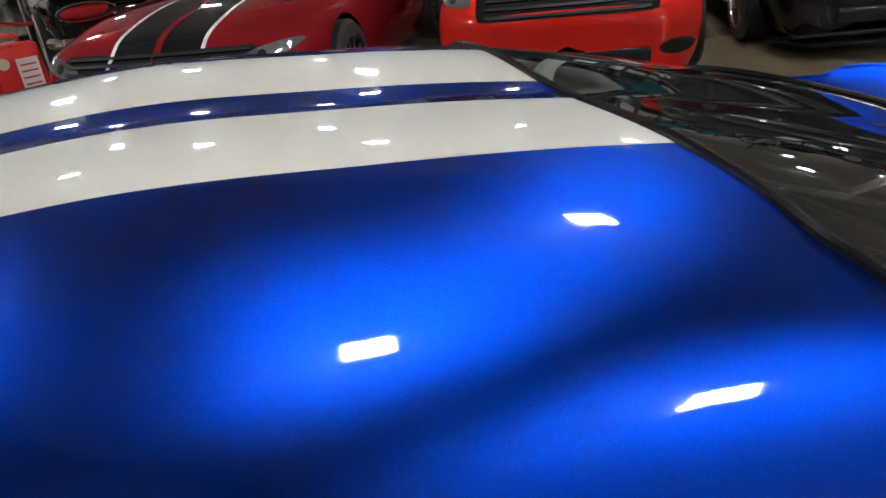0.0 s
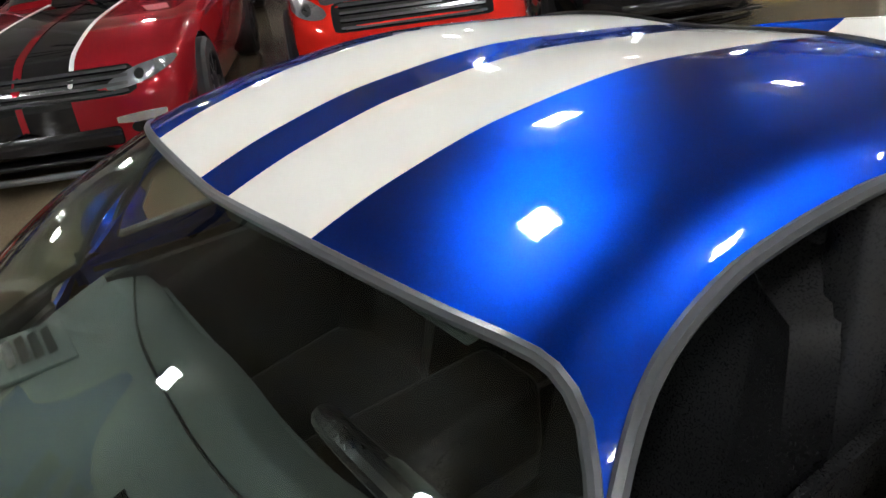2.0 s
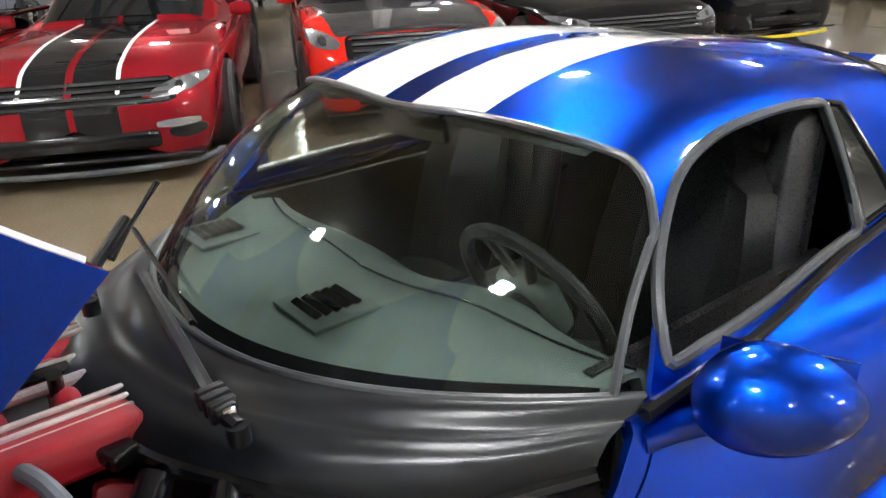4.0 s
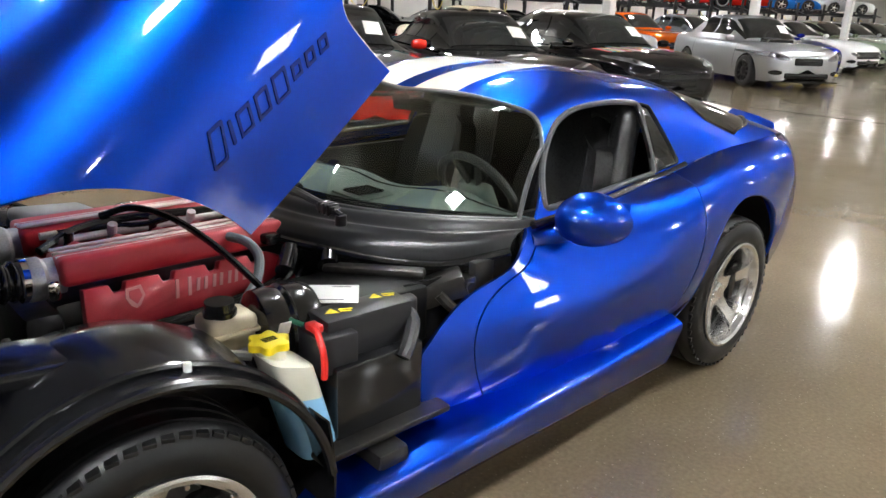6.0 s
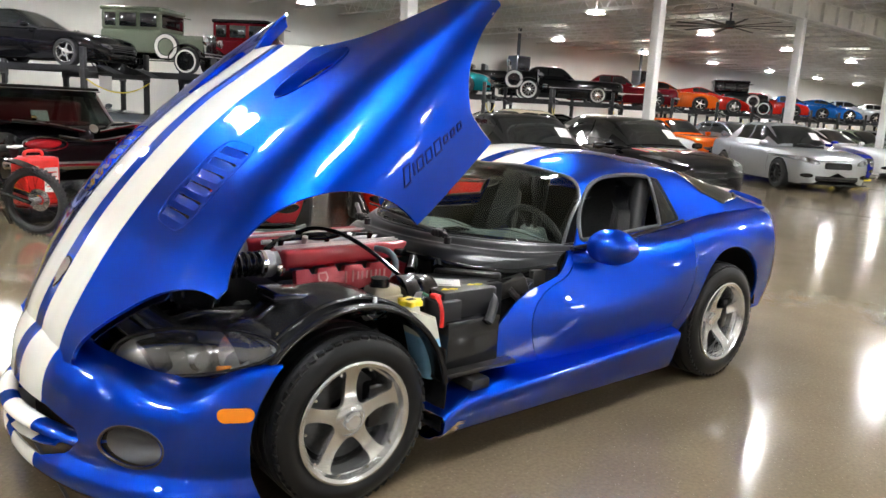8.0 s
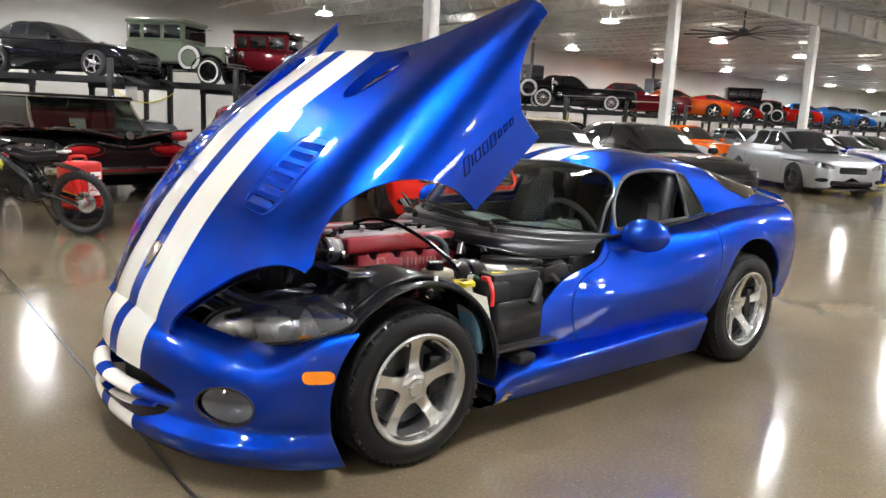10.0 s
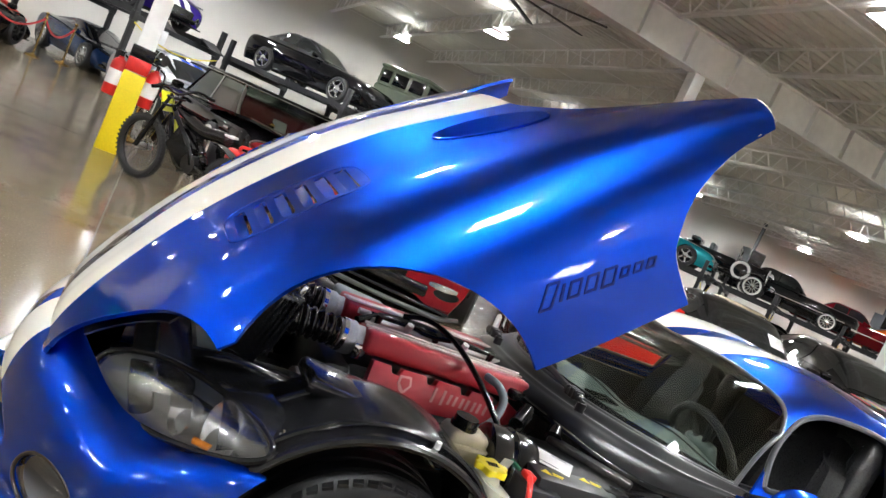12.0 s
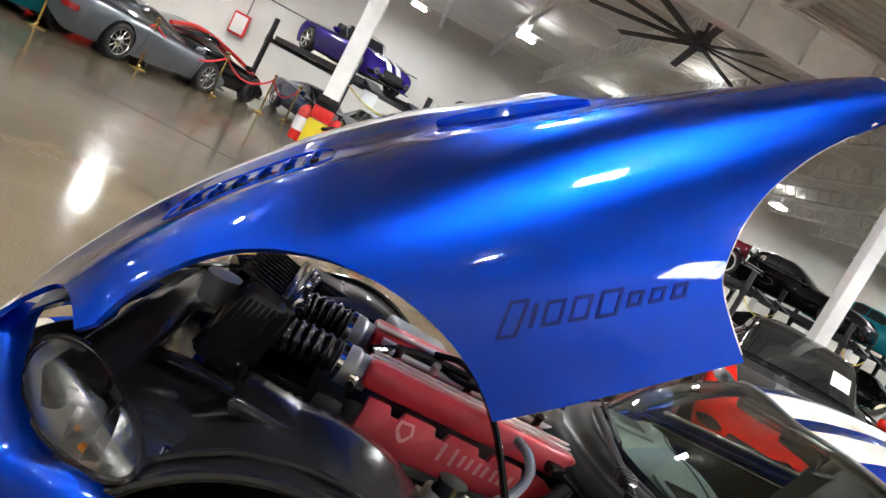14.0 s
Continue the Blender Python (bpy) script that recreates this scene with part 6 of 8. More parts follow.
def car_wheel(parent, x, y, r, width, rim_mat, spokes=5, white=0.0, cap=0.3):
    """Tyre, rim with spokes and hub; alike wheels share their meshes."""
    key = (r, width, rim_mat.name, spokes, white, cap)
    at = pose(x, y, r, 0, 0, 0 if y < 0 else 180)
    if key in WHEELS:
        w = copy_thing(WHEELS[key], at)
        w.parent = parent
        return
    w = thing("wheel")
    w.parent = parent
    w.matrix_basis = at
    WHEELS[key] = w
    h, rr = width / 2, r * 0.70
    part("tyre", lathe([(rr, -h), (rr + 0.02, -h - 0.006), (r * 0.93, -h + 0.004), (r, -h + 0.03), (r, h - 0.03), (r * 0.9, h), (rr, h)], 32), DARKTYRE, w)
    if white:
        part("whitewall", lathe([(rr + 0.005, -h - 0.008), (rr + 0.012, -h - 0.012), (rr + white, -h - 0.010), (rr + white + 0.004, -h - 0.002)], 32), WHITEWALL, w, "white sidewall band")
    part("rim", lathe([(rr + 0.006, -h + 0.0), (rr, -h - 0.006), (rr - 0.012, -h + 0.004), (rr - 0.02, -h + 0.05), (rr - 0.03, h - 0.02)], 32), rim_mat, w)
    part("hub", lathe([(0.001, -h - 0.004), (r * cap * 0.6, -h - 0.002), (r * cap, -h + 0.018), (r * cap, -h + 0.05)], 20), rim_mat, w)
    spoke = None
    for k in range(spokes):
        wide = min(0.5 * math.pi * rr / spokes, 0.05)
        turn = pose(0, 0, 0, 0, 360 * k / spokes, 0)
        if spoke is None:
            spoke = part("spoke", box(rr - r * 0.12, 0.022, wide, ((rr + r * 0.12) / 2, -h + 0.022, 0), 0.006, 1), rim_mat, w)
        else:
            s2 = copy_thing(spoke, turn)
    part("brake_disc", lathe([(0.02, -h + 0.07), (rr * 0.85, -h + 0.07), (rr * 0.85, -h + 0.085)], 20), DARK, w)


STYLES = {
    # lower body top line, cabin (base front, top front, top rear, base rear), shares of length and height
    "muscle": (((-0.5, -0.44, -0.2, 0.1, 0.32, 0.46, 0.5), (0.60, 0.69, 0.68, 0.66, 0.63, 0.55, 0.46)), (0.13, -0.04, -0.24, -0.40)),
    "sedan": (((-0.5, -0.45, -0.2, 0.1, 0.32, 0.46, 0.5), (0.58, 0.70, 0.66, 0.65, 0.63, 0.57, 0.50)), (0.21, 0.04, -0.22, -0.40)),
    "classic": (((-0.5, -0.46, -0.2, 0.1, 0.32, 0.48, 0.5), (0.56, 0.68, 0.66, 0.65, 0.64, 0.62, 0.56)), (0.12, 0.00, -0.22, -0.33)),
    "wagon": (((-0.5, -0.46, -0.2, 0.1, 0.32, 0.48, 0.5), (0.56, 0.66, 0.64, 0.63, 0.62, 0.60, 0.54)), (0.14, 0.02, -0.40, -0.47)),
    "super": (((-0.5, -0.44, -0.2, 0.1, 0.3, 0.44, 0.5), (0.74, 0.80, 0.78, 0.70, 0.62, 0.48, 0.34)), (0.22, -0.02, -0.16, -0.42)),
    "roadster": (((-0.5, -0.44, -0.2, 0.1, 0.32, 0.46, 0.5), (0.58, 0.74, 0.72, 0.70, 0.70, 0.58, 0.46)), (0.08, 0.01, 0.0, -0.02)),
}


def make_car(label, at, L, W, H, style, mat, rim=ALLOY, spokes=5, roof=None, glassy=True, grille=(0.62, 0.30, 0.44, 0.60), lamps=(0.62, 0.60, 0.10, 0.05), white=0.0, sheet_paper=False, group="", lip=None, round_lamps=False, rear_view=False, chrome=False, wheel_r=0.335, top_kind="closed", intake=True, hood_mat=None, scoop=False, name="car"):
    (tx, tz), (cf, ctf, ctr, cr) = STYLES[style]
    th = thing(name, at, label, "car", group)
    top = curve_of([a * L for a in tx], [b * H for b in tz])
    zb = 0.17 if style != "wagon" else 0.22
    wx, wr = (0.31 * L, -0.29 * L), wheel_r

    def half(x):
        t = abs(x) / (L / 2)
        return W / 2 * (1 - 0.10 * t ** 3) * (1 - (0.0 if t < 0.93 else 0.16 * ((t - 0.93) / 0.07) ** 2))

    def section(x, v):
        zt, w = top(x), half(x)
        pts = [(0, zt + 0.018), (0.45 * w, zt + 0.012), (0.80 * w, zt - 0.012), (0.965 * w, zt - 0.09), (w, 0.55 * zt + 0.45 * zb), (0.97 * w, 0.25 * zt + 0.75 * zb), (0.90 * w, zb)]
        return along(pts, v)

    def shell(u, v):
        e = 0.5 - 0.5 * math.cos(math.pi * u)
        x = -L / 2 + L * (0.6 * e + 0.4 * u)
        s = 2 * v - 1
        y, z = section(x, abs(s))
        return x, math.copysign(y, s) if s else 0.0, z

    bm = sheet(shell, 36, 32)
    # close nose and tail with a rounded cap
    caps = []
    for end in (0, 1):
        x0 = -L / 2 if end == 0 else L / 2
        sx = -1 if end == 0 else 1

        def cap(u, v):
            s = 2 * v - 1
            y, z = section(x0, abs(s))
            zc = 0.5 * (zb + top(x0))
            k = 1 - u
            return x0 + sx * 0.075 * math.sqrt(max(0, 1 - k ** 3)), math.copysign(y, s) * k, zc + (z - zc) * k
        caps.append(sheet(cap, 8, 32))
    bm = join(bm, *caps)
    bmesh.ops.remove_doubles(bm, verts=bm.verts[:], dist=1e-4)
    full = tree_of(bm)
    for x in wx:
        trim(bm, lambda p: math.hypot(p.x - x, p.z - wr) - wr * 1.13)
    body = part("body", bm, mat, th)
    part("underbody", box(L * 0.9, W * 0.72, 0.30, (0, 0, 0.33), 0.05), DARK, th)

    def lay(nm, g, lo, hi, n, put, way, m, parent=th, lift=0.006, lab=""):
        fl = patch(g, lo, hi, n, put)
        if not fl.faces:
            fl.free()
            return None
        drape(full, fl, way, lift)
        if not fl.faces:
            fl.free()
            return None
        first = None
        for piece in islands(fl):
            ob = part(nm, piece, m, parent, lab)
            first = first or ob
        return first

    front = lambda a, b: (L / 2 + 1, a, b)
    back = lambda a, b: (-L / 2 - 1, a, b)
    zf = top(L / 2 * 0.96)
    gw, g0, g1, _ = grille
    rr = lambda w, a, b, r=0.03: (lambda p, q: math.hypot(max(abs(p) - w + r, 0), max(abs(q - (a + b) / 2) - (b - a) / 2 + r, 0)) - r)
    if gw:
        gp = lay("grille", rr(gw * W / 2, g0 * H, g1 * H), (-W / 2, 0.1), (W / 2, H * 0.75), 46, front, (-1, 0, 0), BLACKP, lift=0.004, lab="black grille")
        if gp:
            for k in range(4):
                z = (g0 + (g1 - g0) * (k + 0.5) / 4) * H
                lay("grille_bar", lambda p, q, z=z: max(abs(q - z) - 0.008, abs(p) - gw * W / 2 * 0.94), (-W / 2, z - 0.012), (W / 2, z + 0.012), 40, front, (-1, 0, 0), CHROME if chrome else GRILLE, gp, 0.012)
    if intake:
        part("lower_intake", box(0.10, 0.56 * W, 0.12, (L / 2 + 0.035, 0, 0.31), 0.03, 3), BLACKP, th, "black lower intake")
        part("front_splitter", box(0.16, 0.84 * W, 0.03, (L / 2 - 0.01, 0, 0.185), 0.012, 2), BLACKP, th, "black splitter edge")
    ly, lz, lw, lh = lamps
    for sgn in (-1, 1):
        if round_lamps:
            g = lambda p, q: math.hypot(p - sgn * ly * W / 2, q - lz * zf) - lh * 1.6
        else:
            g = lambda p, q: math.hypot((p - sgn * ly * W / 2) / lw / 1.6, (q - lz * zf * 1.25 - sgn * (p - sgn * ly * W / 2) * 0.22) / lh) - 1
        hl = lay("headlamp", g, (sgn * ly * W / 2 - 0.25, 0.2), (sgn * ly * W / 2 + 0.25, H * 0.75), 34, front, (-1, 0, 0), CARLAMP, lift=0.008, lab="clear headlamp")
        g2 = lambda p, q: math.hypot(p - sgn * ly * W / 2, q - lz * zf * (1 if round_lamps else 1.25)) - lh * 0.6
        if hl:
            lay("lamp_core", g2, (sgn * ly * W / 2 - 0.15, 0.2), (sgn * ly * W / 2 + 0.15, H * 0.75), 26, front, (-1, 0, 0), CARGLASS, hl, 0.012)
        if not rear_view:
            tl = lambda p, q: math.hypot(max(abs(p - sgn * 0.66 * W / 2) - 0.13, 0), max(abs(q - 0.50 * H) - 0.03, 0)) - 0.02
            lay("tail_lamp", tl, (sgn * 0.66 * W / 2 - 0.2, 0.3), (sgn * 0.66 * W / 2 + 0.2, 0.65 * H), 26, back, (1, 0, 0), REDLAMP, lift=0.008, lab="red tail lamp")
        lay("side_intake", lambda p, q: math.hypot((p - sgn * 0.74 * W / 2) / 0.12, (q - 0.25 * H) / 0.05) - 1, (sgn * 0.74 * W / 2 - 0.2, 0.15), (sgn * 0.74 * W / 2 + 0.2, 0.5), 26, front, (-1, 0, 0), BLACKP, lift=0.004) if intake else None
        # door gap lines as dark grooves, handle
        side = lambda a, b: (a, sgn * (W / 2 + 1), b)
        dx0, dx1 = cf * L - 0.05, ctr * L - 0.02
        for xg in (dx0, dx1):
            gap = sheet(lambda u, v: (xg + 0.12 * (0.42 * H * v - 0.2) + 0.010 * u, sgn * (W / 2 + 1), 0.24 * H + (top(xg) - 0.27 * H) * v), 1, 14)
            part("door_gap", drape(full, gap, (0, -sgn, 0), 0.003), DARK, th)
        lay("door_handle", lambda p, q: max(abs(p - dx1 - 0.16) - 0.08, abs(q - top(dx1) + 0.17) - 0.014), (dx1, top(dx1) - 0.25), (dx1 + 0.35, top(dx1) - 0.1), 30, side, (0, -sgn, 0), CHROME if chrome else mat, lift=0.014)
        if chrome:
            lay("side_trim", lambda p, q: max(abs(q - 0.40 * H) - 0.012, abs(p) - 0.42 * L), (-L / 2, 0.38 * H), (L / 2, 0.42 * H), 60, side, (0, -sgn, 0), CHROME, lift=0.01)
        mir = lathe([(0.001, -0.1), (0.05, -0.085), (0.065, 0.0), (0.05, 0.085), (0.001, 0.1)], 14)
        part("door_mirror", moved(mir, pose(cf * L - 0.22, sgn * (W / 2 * 0.97 + 0.07), top(cf * L) + 0.06)), mat, th)
        for x in wx:
            car_wheel(th, x, sgn * (W / 2 - 0.105), wr, 0.24, rim, spokes, white)
            part("wheel_well", thick(sheet(lambda u, v: (x + wr * 1.16 * math.cos(math.pi * v), sgn * (W / 2 - 0.06 - 0.28 * u), wr + wr * 1.16 * math.sin(math.pi * v)), 2, 14), 0.004), DARK, th)
    if chrome:
        for x, sg in ((L / 2 + 0.09, 1), (-L / 2 - 0.09, -1)):
            part("bumper", tube([(x - sg * 0.25, -W / 2 * 0.97, 0.43), (x - sg * 0.03, -W / 2 * 0.8, 0.43), (x, 0, 0.43), (x - sg * 0.03, W / 2 * 0.8, 0.43), (x - sg * 0.25, W / 2 * 0.97, 0.43)], 0.055, 10, 5), CHROME, th, "chrome bumper")
    if lip:
        part("front_lip", tube([(L / 2 - 0.25, -W / 2 * 0.93, 0.13), (L / 2 + 0.02, -W / 2 * 0.7, 0.12), (L / 2 + 0.10, 0, 0.115), (L / 2 + 0.02, W / 2 * 0.7, 0.12), (L / 2 - 0.25, W / 2 * 0.93, 0.13)], 0.022, 8, 6), lip, th, "front splitter lip")
    # cabin
    if top_kind == "closed":
        rw = 0.56 * W / 2 if style == "super" else 0.64 * W / 2

        def line(u):
            """Roof line from windscreen foot to tail of the cabin."""
            xs = (cf * L, ctf * L + 0.02, 0.5 * (ctf + ctr) * L, ctr * L, cr * L)
            zs = (top(cf * L) - 0.005, H - 0.045, H, H - 0.03, top(cr * L) + 0.0)
            return along([(a, b) for a, b in zip(xs, zs)], u)

        def cab(u, v, grow=0.0):
            s = 2 * v - 1
            x, z = line(u)
            zb2 = top(x) - 0.03
            h = max(z - zb2, 0.0)
            y = along([(0, z + 0.012), (0.55 * rw, z + 0.004), (rw * 0.96, z - 0.09 * h), (rw * 1.10, z - 0.5 * h), (0.93 * half(x), zb2)], abs(s))
            return np.array((x, math.copysign(y[0], s), y[1]))
        cm = roof or mat
        cabin = part("cabin", sheet(lambda u, v: tuple(cab(u, v)), 26, 30), cm, th)

        def pane(nm, u0, u1, v0, v1, lab, push):
            bm2 = sheet(lambda u, v: tuple(cab(u0 + (u1 - u0) * u, v0 + (v1 - v0) * v) + np.array(push)), 9, 10)
            part(nm, bm2, CARGLASS, th, lab)
        pane("windshield", 0.03, 0.235, 0.13, 0.87, "dark windshield", (0.006, 0, 0.006))
        pane("rear_window", 0.77, 0.96, 0.2, 0.8, "dark rear window", (-0.006, 0, 0.006))
        for sgn in (-1, 1):
            va, vb = (0.058, 0.235) if sgn < 0 else (0.765, 0.942)
            pane("side_window", 0.20, 0.47, va, vb, "dark side window", (0, sgn * 0.008, 0))
            pane("side_window", 0.49, 0.74, va, vb, "dark side window", (0, sgn * 0.008, 0))
        if sheet_paper:
            bm2 = sheet(lambda u, v: tuple(cab(0.08 + 0.075 * u, 0.62 + 0.10 * v) + np.array((0.012, 0, 0.012))), 3, 3)
            part("window_sheet", bm2, PAPER, th, "white paper sheet behind the windshield")
    elif top_kind == "open":
        part("cockpit", thick(sheet(lambda u, v: (-0.20 * L + 0.30 * L * u, 0.36 * W * (2 * v - 1), top(-0.1 * L) + 0.02 - 0.02 * abs(2 * v - 1)), 6, 6), 0.004), LEATHER, th, "dark open cockpit")
        part("windshield", thick(sheet(lambda u, v: (0.09 * L - 0.16 * u, 0.40 * W * (2 * v - 1) * (1 - 0.12 * u), top(0.08 * L) - 0.02 + 0.36 * u), 6, 8), 0.006), CARGLASS, th, "low windshield")
        part("windshield_frame", tube([(0.09 * L, -0.40 * W, top(0.08 * L) - 0.02), (0.09 * L - 0.16, -0.35 * W, top(0.08 * L) + 0.35), (0.09 * L - 0.16, 0.35 * W, top(0.08 * L) + 0.35), (0.09 * L, 0.40 * W, top(0.08 * L) - 0.02)], 0.014, 6, 5), CHROME, th)
        for sgn in (-1, 1):
            part("seat_back", box(0.12, 0.42, 0.40, (-0.12 * L, sgn * 0.2 * W, top(-0.1 * L) + 0.10), 0.05, 3), LEATHER, th)
    if hood_mat:
        g = polygon([(cf * L - 0.02, -0.40 * W), (cf * L - 0.02, 0.40 * W), (0.46 * L, 0.33 * W), (0.46 * L, -0.33 * W)], 0.03)
        lay("hood", g, (cf * L - 0.1, -W / 2), (L / 2, W / 2), 40, lambda a, b: (a, b, 3), (0, 0, -1), hood_mat, lift=0.006, lab="contrasting hood")
    if scoop:
        part("hood_scoop", join(box(0.34, 0.62, 0.06, (0.24 * L, 0, top(0.24 * L) + 0.035), 0.025, 3, (0, 3, 0)), box(0.03, 0.5, 0.035, (0.24 * L + 0.17, 0, top(0.24 * L) + 0.035), 0.01)), BLACKP if scoop == "black" else mat, th, "hood scoop")
    return th, full, top


def make_antique(label, at, body_mat, fender_mat, closed=True, white=0.05, group=""):
    """An upright car of about 1930 with separate fenders."""
    th = thing("vintage_car", at, label, "car", group)
    part("chassis", join(box(3.6, 0.8, 0.12, (0, 0, 0.48), 0.02)), BLACKP, th)
    part("hood", join(box(1.05, 0.74, 0.42, (1.05, 0, 0.84), 0.12, 4), box(1.0, 0.62, 0.1, (1.05, 0, 1.03), 0.04, 3)), body_mat, th, "narrow hood")
    for sgn in (-1, 1):
        for k in range(7):
            part("louvre", box(0.035, 0.012, 0.24, (0.75 + 0.09 * k, sgn * 0.374, 0.84), 0.005), body_mat, th)
    part("grille_shell", box(0.09, 0.66, 0.62, (1.60, 0, 0.84), 0.06, 4), CHROME, th, "chrome radiator shell")
    part("radiator_core", box(0.02, 0.54, 0.48, (1.648, 0, 0.83), 0.01), BLACKP, th)
    if closed:
        cb = part("cabin", join(box(1.85, 1.42, 0.62, (-0.42, 0, 0.86), 0.10, 4), box(1.80, 1.36, 0.56, (-0.43, 0, 1.42), 0.10, 4)), body_mat, th)
        part("roof", join(box(1.86, 1.38, 0.12, (-0.42, 0, 1.72), 0.055, 4), box(0.24, 1.30, 0.03, (0.56, 0, 1.60), 0.01)), body_mat if body_mat is OLIVE else fender_mat, th, "roof with sun visor")
        for sgn in (-1, 1):
            for x, w in ((0.14, 0.50), (-0.48, 0.52), (-1.02, 0.34)):
                part("side_window", box(w, 0.012, 0.36, (x, sgn * 0.686, 1.42), 0.004), CARGLASS, th, "dark side window")
        part("windshield", box(0.012, 1.10, 0.36, (0.475, 0, 1.42), 0.004), CARGLASS, th)
        part("rear_window", box(0.012, 0.7, 0.24, (-1.335, 0, 1.45), 0.004), CARGLASS, th)
    else:
        part("tub", join(box(1.75, 1.30, 0.46, (-0.45, 0, 0.80), 0.12, 4), box(0.7, 1.2, 0.3, (-1.25, 0, 0.92), 0.13, 4)), body_mat, th)
        part("seat_back", box(0.16, 1.1, 0.34, (-0.55, 0, 1.10), 0.05, 3), LEATHER, th)
        part("windshield", join(box(0.01, 1.1, 0.40, (0.42, 0, 1.24), 0.002)), CARGLASS, th)
        part("windshield_frame", tube([(0.44, -0.56, 1.03), (0.40, -0.56, 1.45), (0.40, 0.56, 1.45), (0.44, 0.56, 1.03)], 0.014, 6, 2), CHROME, th)
        part("folded_top", box(0.36, 1.24, 0.20, (-1.18, 0, 1.18), 0.08, 3), BLACKP, th, "folded dark top")
    for sgn in (-1, 1):
        for x, r in ((1.30, 0.42), (-1.28, 0.42)):
            def fen(u, v):
                a = math.radians(-6 + 190 * u) if x > 0 else math.radians(-20 + 205 * u)
                s = 2 * v - 1
                return x + (r + 0.03) * math.cos(a) * (1.1 if math.cos(a) < 0 else 1.0), sgn * (0.70 + 0.15 * s), 0.40 + (r + 0.02 - 0.05 * s * s) * math.sin(a)
            part("fender", thick(sheet(fen, 22, 8), 0.02), fender_mat, th, "swept fender")
            car_wheel(th, x, sgn * 0.72, 0.365, 0.14, BLACKP if closed else CHROME, 12, white, 0.22)
        part("running_board", box(1.75, 0.26, 0.035, (0.0, sgn * 0.72, 0.40), 0.012), fender_mat, th)
        part("headlamp", moved(lathe([(0.001, -0.09), (0.07, -0.07), (0.11, 0.0), (0.115, 0.05), (0.10, 0.055), (0.001, 0.065)], 20, "x"), pose(1.70, sgn * 0.42, 0.93)), CHROME, th, "chrome drum headlamp")
        part("side_lamp_lens", moved(lathe([(0.001, 0.075), (0.06, 0.07), (0.10, 0.055)], 16, "x"), pose(1.70, sgn * 0.42, 0.93)), CLEARLAMP, th)
    part("spare_wheel", moved(lathe([(0.22, -0.06), (0.30, -0.075), (0.36, -0.05), (0.36, 0.05), (0.22, 0.06)], 28), pose(0.72, -0.74, 0.72)), DARKTYRE, th, "side-mounted spare wheel")
    part("spare_band", moved(lathe([(0.24, -0.07), (0.27, -0.082), (0.33, -0.078), (0.335, -0.06)], 28), pose(0.72, -0.74, 0.72)), WHITEWALL, th)
    part("spare_hub", moved(lathe([(0.001, -0.075), (0.12, -0.07), (0.24, -0.05)], 24), pose(0.72, -0.74, 0.72)), body_mat, th)
    part("front_bumper", join(tube([(1.86, -0.80, 0.50), (1.98, -0.4, 0.50), (2.0, 0, 0.50), (1.98, 0.4, 0.50), (1.86, 0.80, 0.50)], 0.03, 8, 5), tube([(1.86, -0.80, 0.58), (1.98, -0.4, 0.58), (2.0, 0, 0.58), (1.98, 0.4, 0.58), (1.86, 0.80, 0.58)], 0.025, 8, 5)), CHROME, th, "chrome double bumper")
    return th


def face(x, y, az, z=0.0):
    """A pose at a place, heading az degrees clockwise from +y."""
    return pose(x, y, z, 0, 0, 90 - az)


def nose(x, y, az, L, z=0.0):
    """As face(), for the middle of the nose."""
    a = radians(az)
    return face(x - L / 2 * math.sin(a), y - L / 2 * math.cos(a), az, z)


ROW = "cars parked along the aisle"
DEEP_RED = paint("deep_red_paint", (0.30, 0.012, 0.02), 0.35, 0.28)
BRIGHT_RED = paint("bright_red_paint", (0.62, 0.02, 0.012), 0.1, 0.3)
BLACK = paint("black_paint", (0.006, 0.006, 0.007), 0.0, 0.2)
GREYHOOD = paint("dark_grey_paint", (0.05, 0.05, 0.052), 0.3, 0.35)
SILVER = paint("silver_paint", (0.52, 0.54, 0.57), 0.75, 0.32)
ROYAL = paint("royal_blue_paint", (0.012, 0.02, 0.28), 0.5, 0.3)
WHITE = paint("white_paint", (0.78, 0.78, 0.76), 0.0, 0.3)
CREAM = paint("cream_paint", (0.58, 0.50, 0.36), 0.0, 0.3)
MAROON = paint("maroon_paint", (0.16, 0.008, 0.015), 0.2, 0.25)
ORANGE = paint("orange_paint", (0.70, 0.12, 0.01), 0.1, 0.3)
SKY = paint("light_blue_paint", (0.02, 0.16, 0.55), 0.3, 0.3)
TEAL = paint("teal_paint", (0.01, 0.22, 0.26), 0.4, 0.3)
OLIVE = paint("grey_green_paint", (0.20, 0.23, 0.17), 0.0, 0.4)
NAVY = paint("navy_paint", (0.015, 0.035, 0.10), 0.5, 0.3)
GREY = paint("mid_grey_paint", (0.16, 0.17, 0.19), 0.5, 0.3)
PURPLE = paint("purple_blue_paint", (0.03, 0.015, 0.20), 0.4, 0.3, ((0.08, 0.26),), (0.8, 0.8, 0.8))
MUSCLE_RED = paint("deep_red_paint_black_stripe", (0.30, 0.012, 0.02), 0.35, 0.28, ((0.02, 0.30),), (0.012, 0.012, 0.013))
DARKRIM = material("dark_rim", (0.03, 0.03, 0.032), 0.3, 0.6)


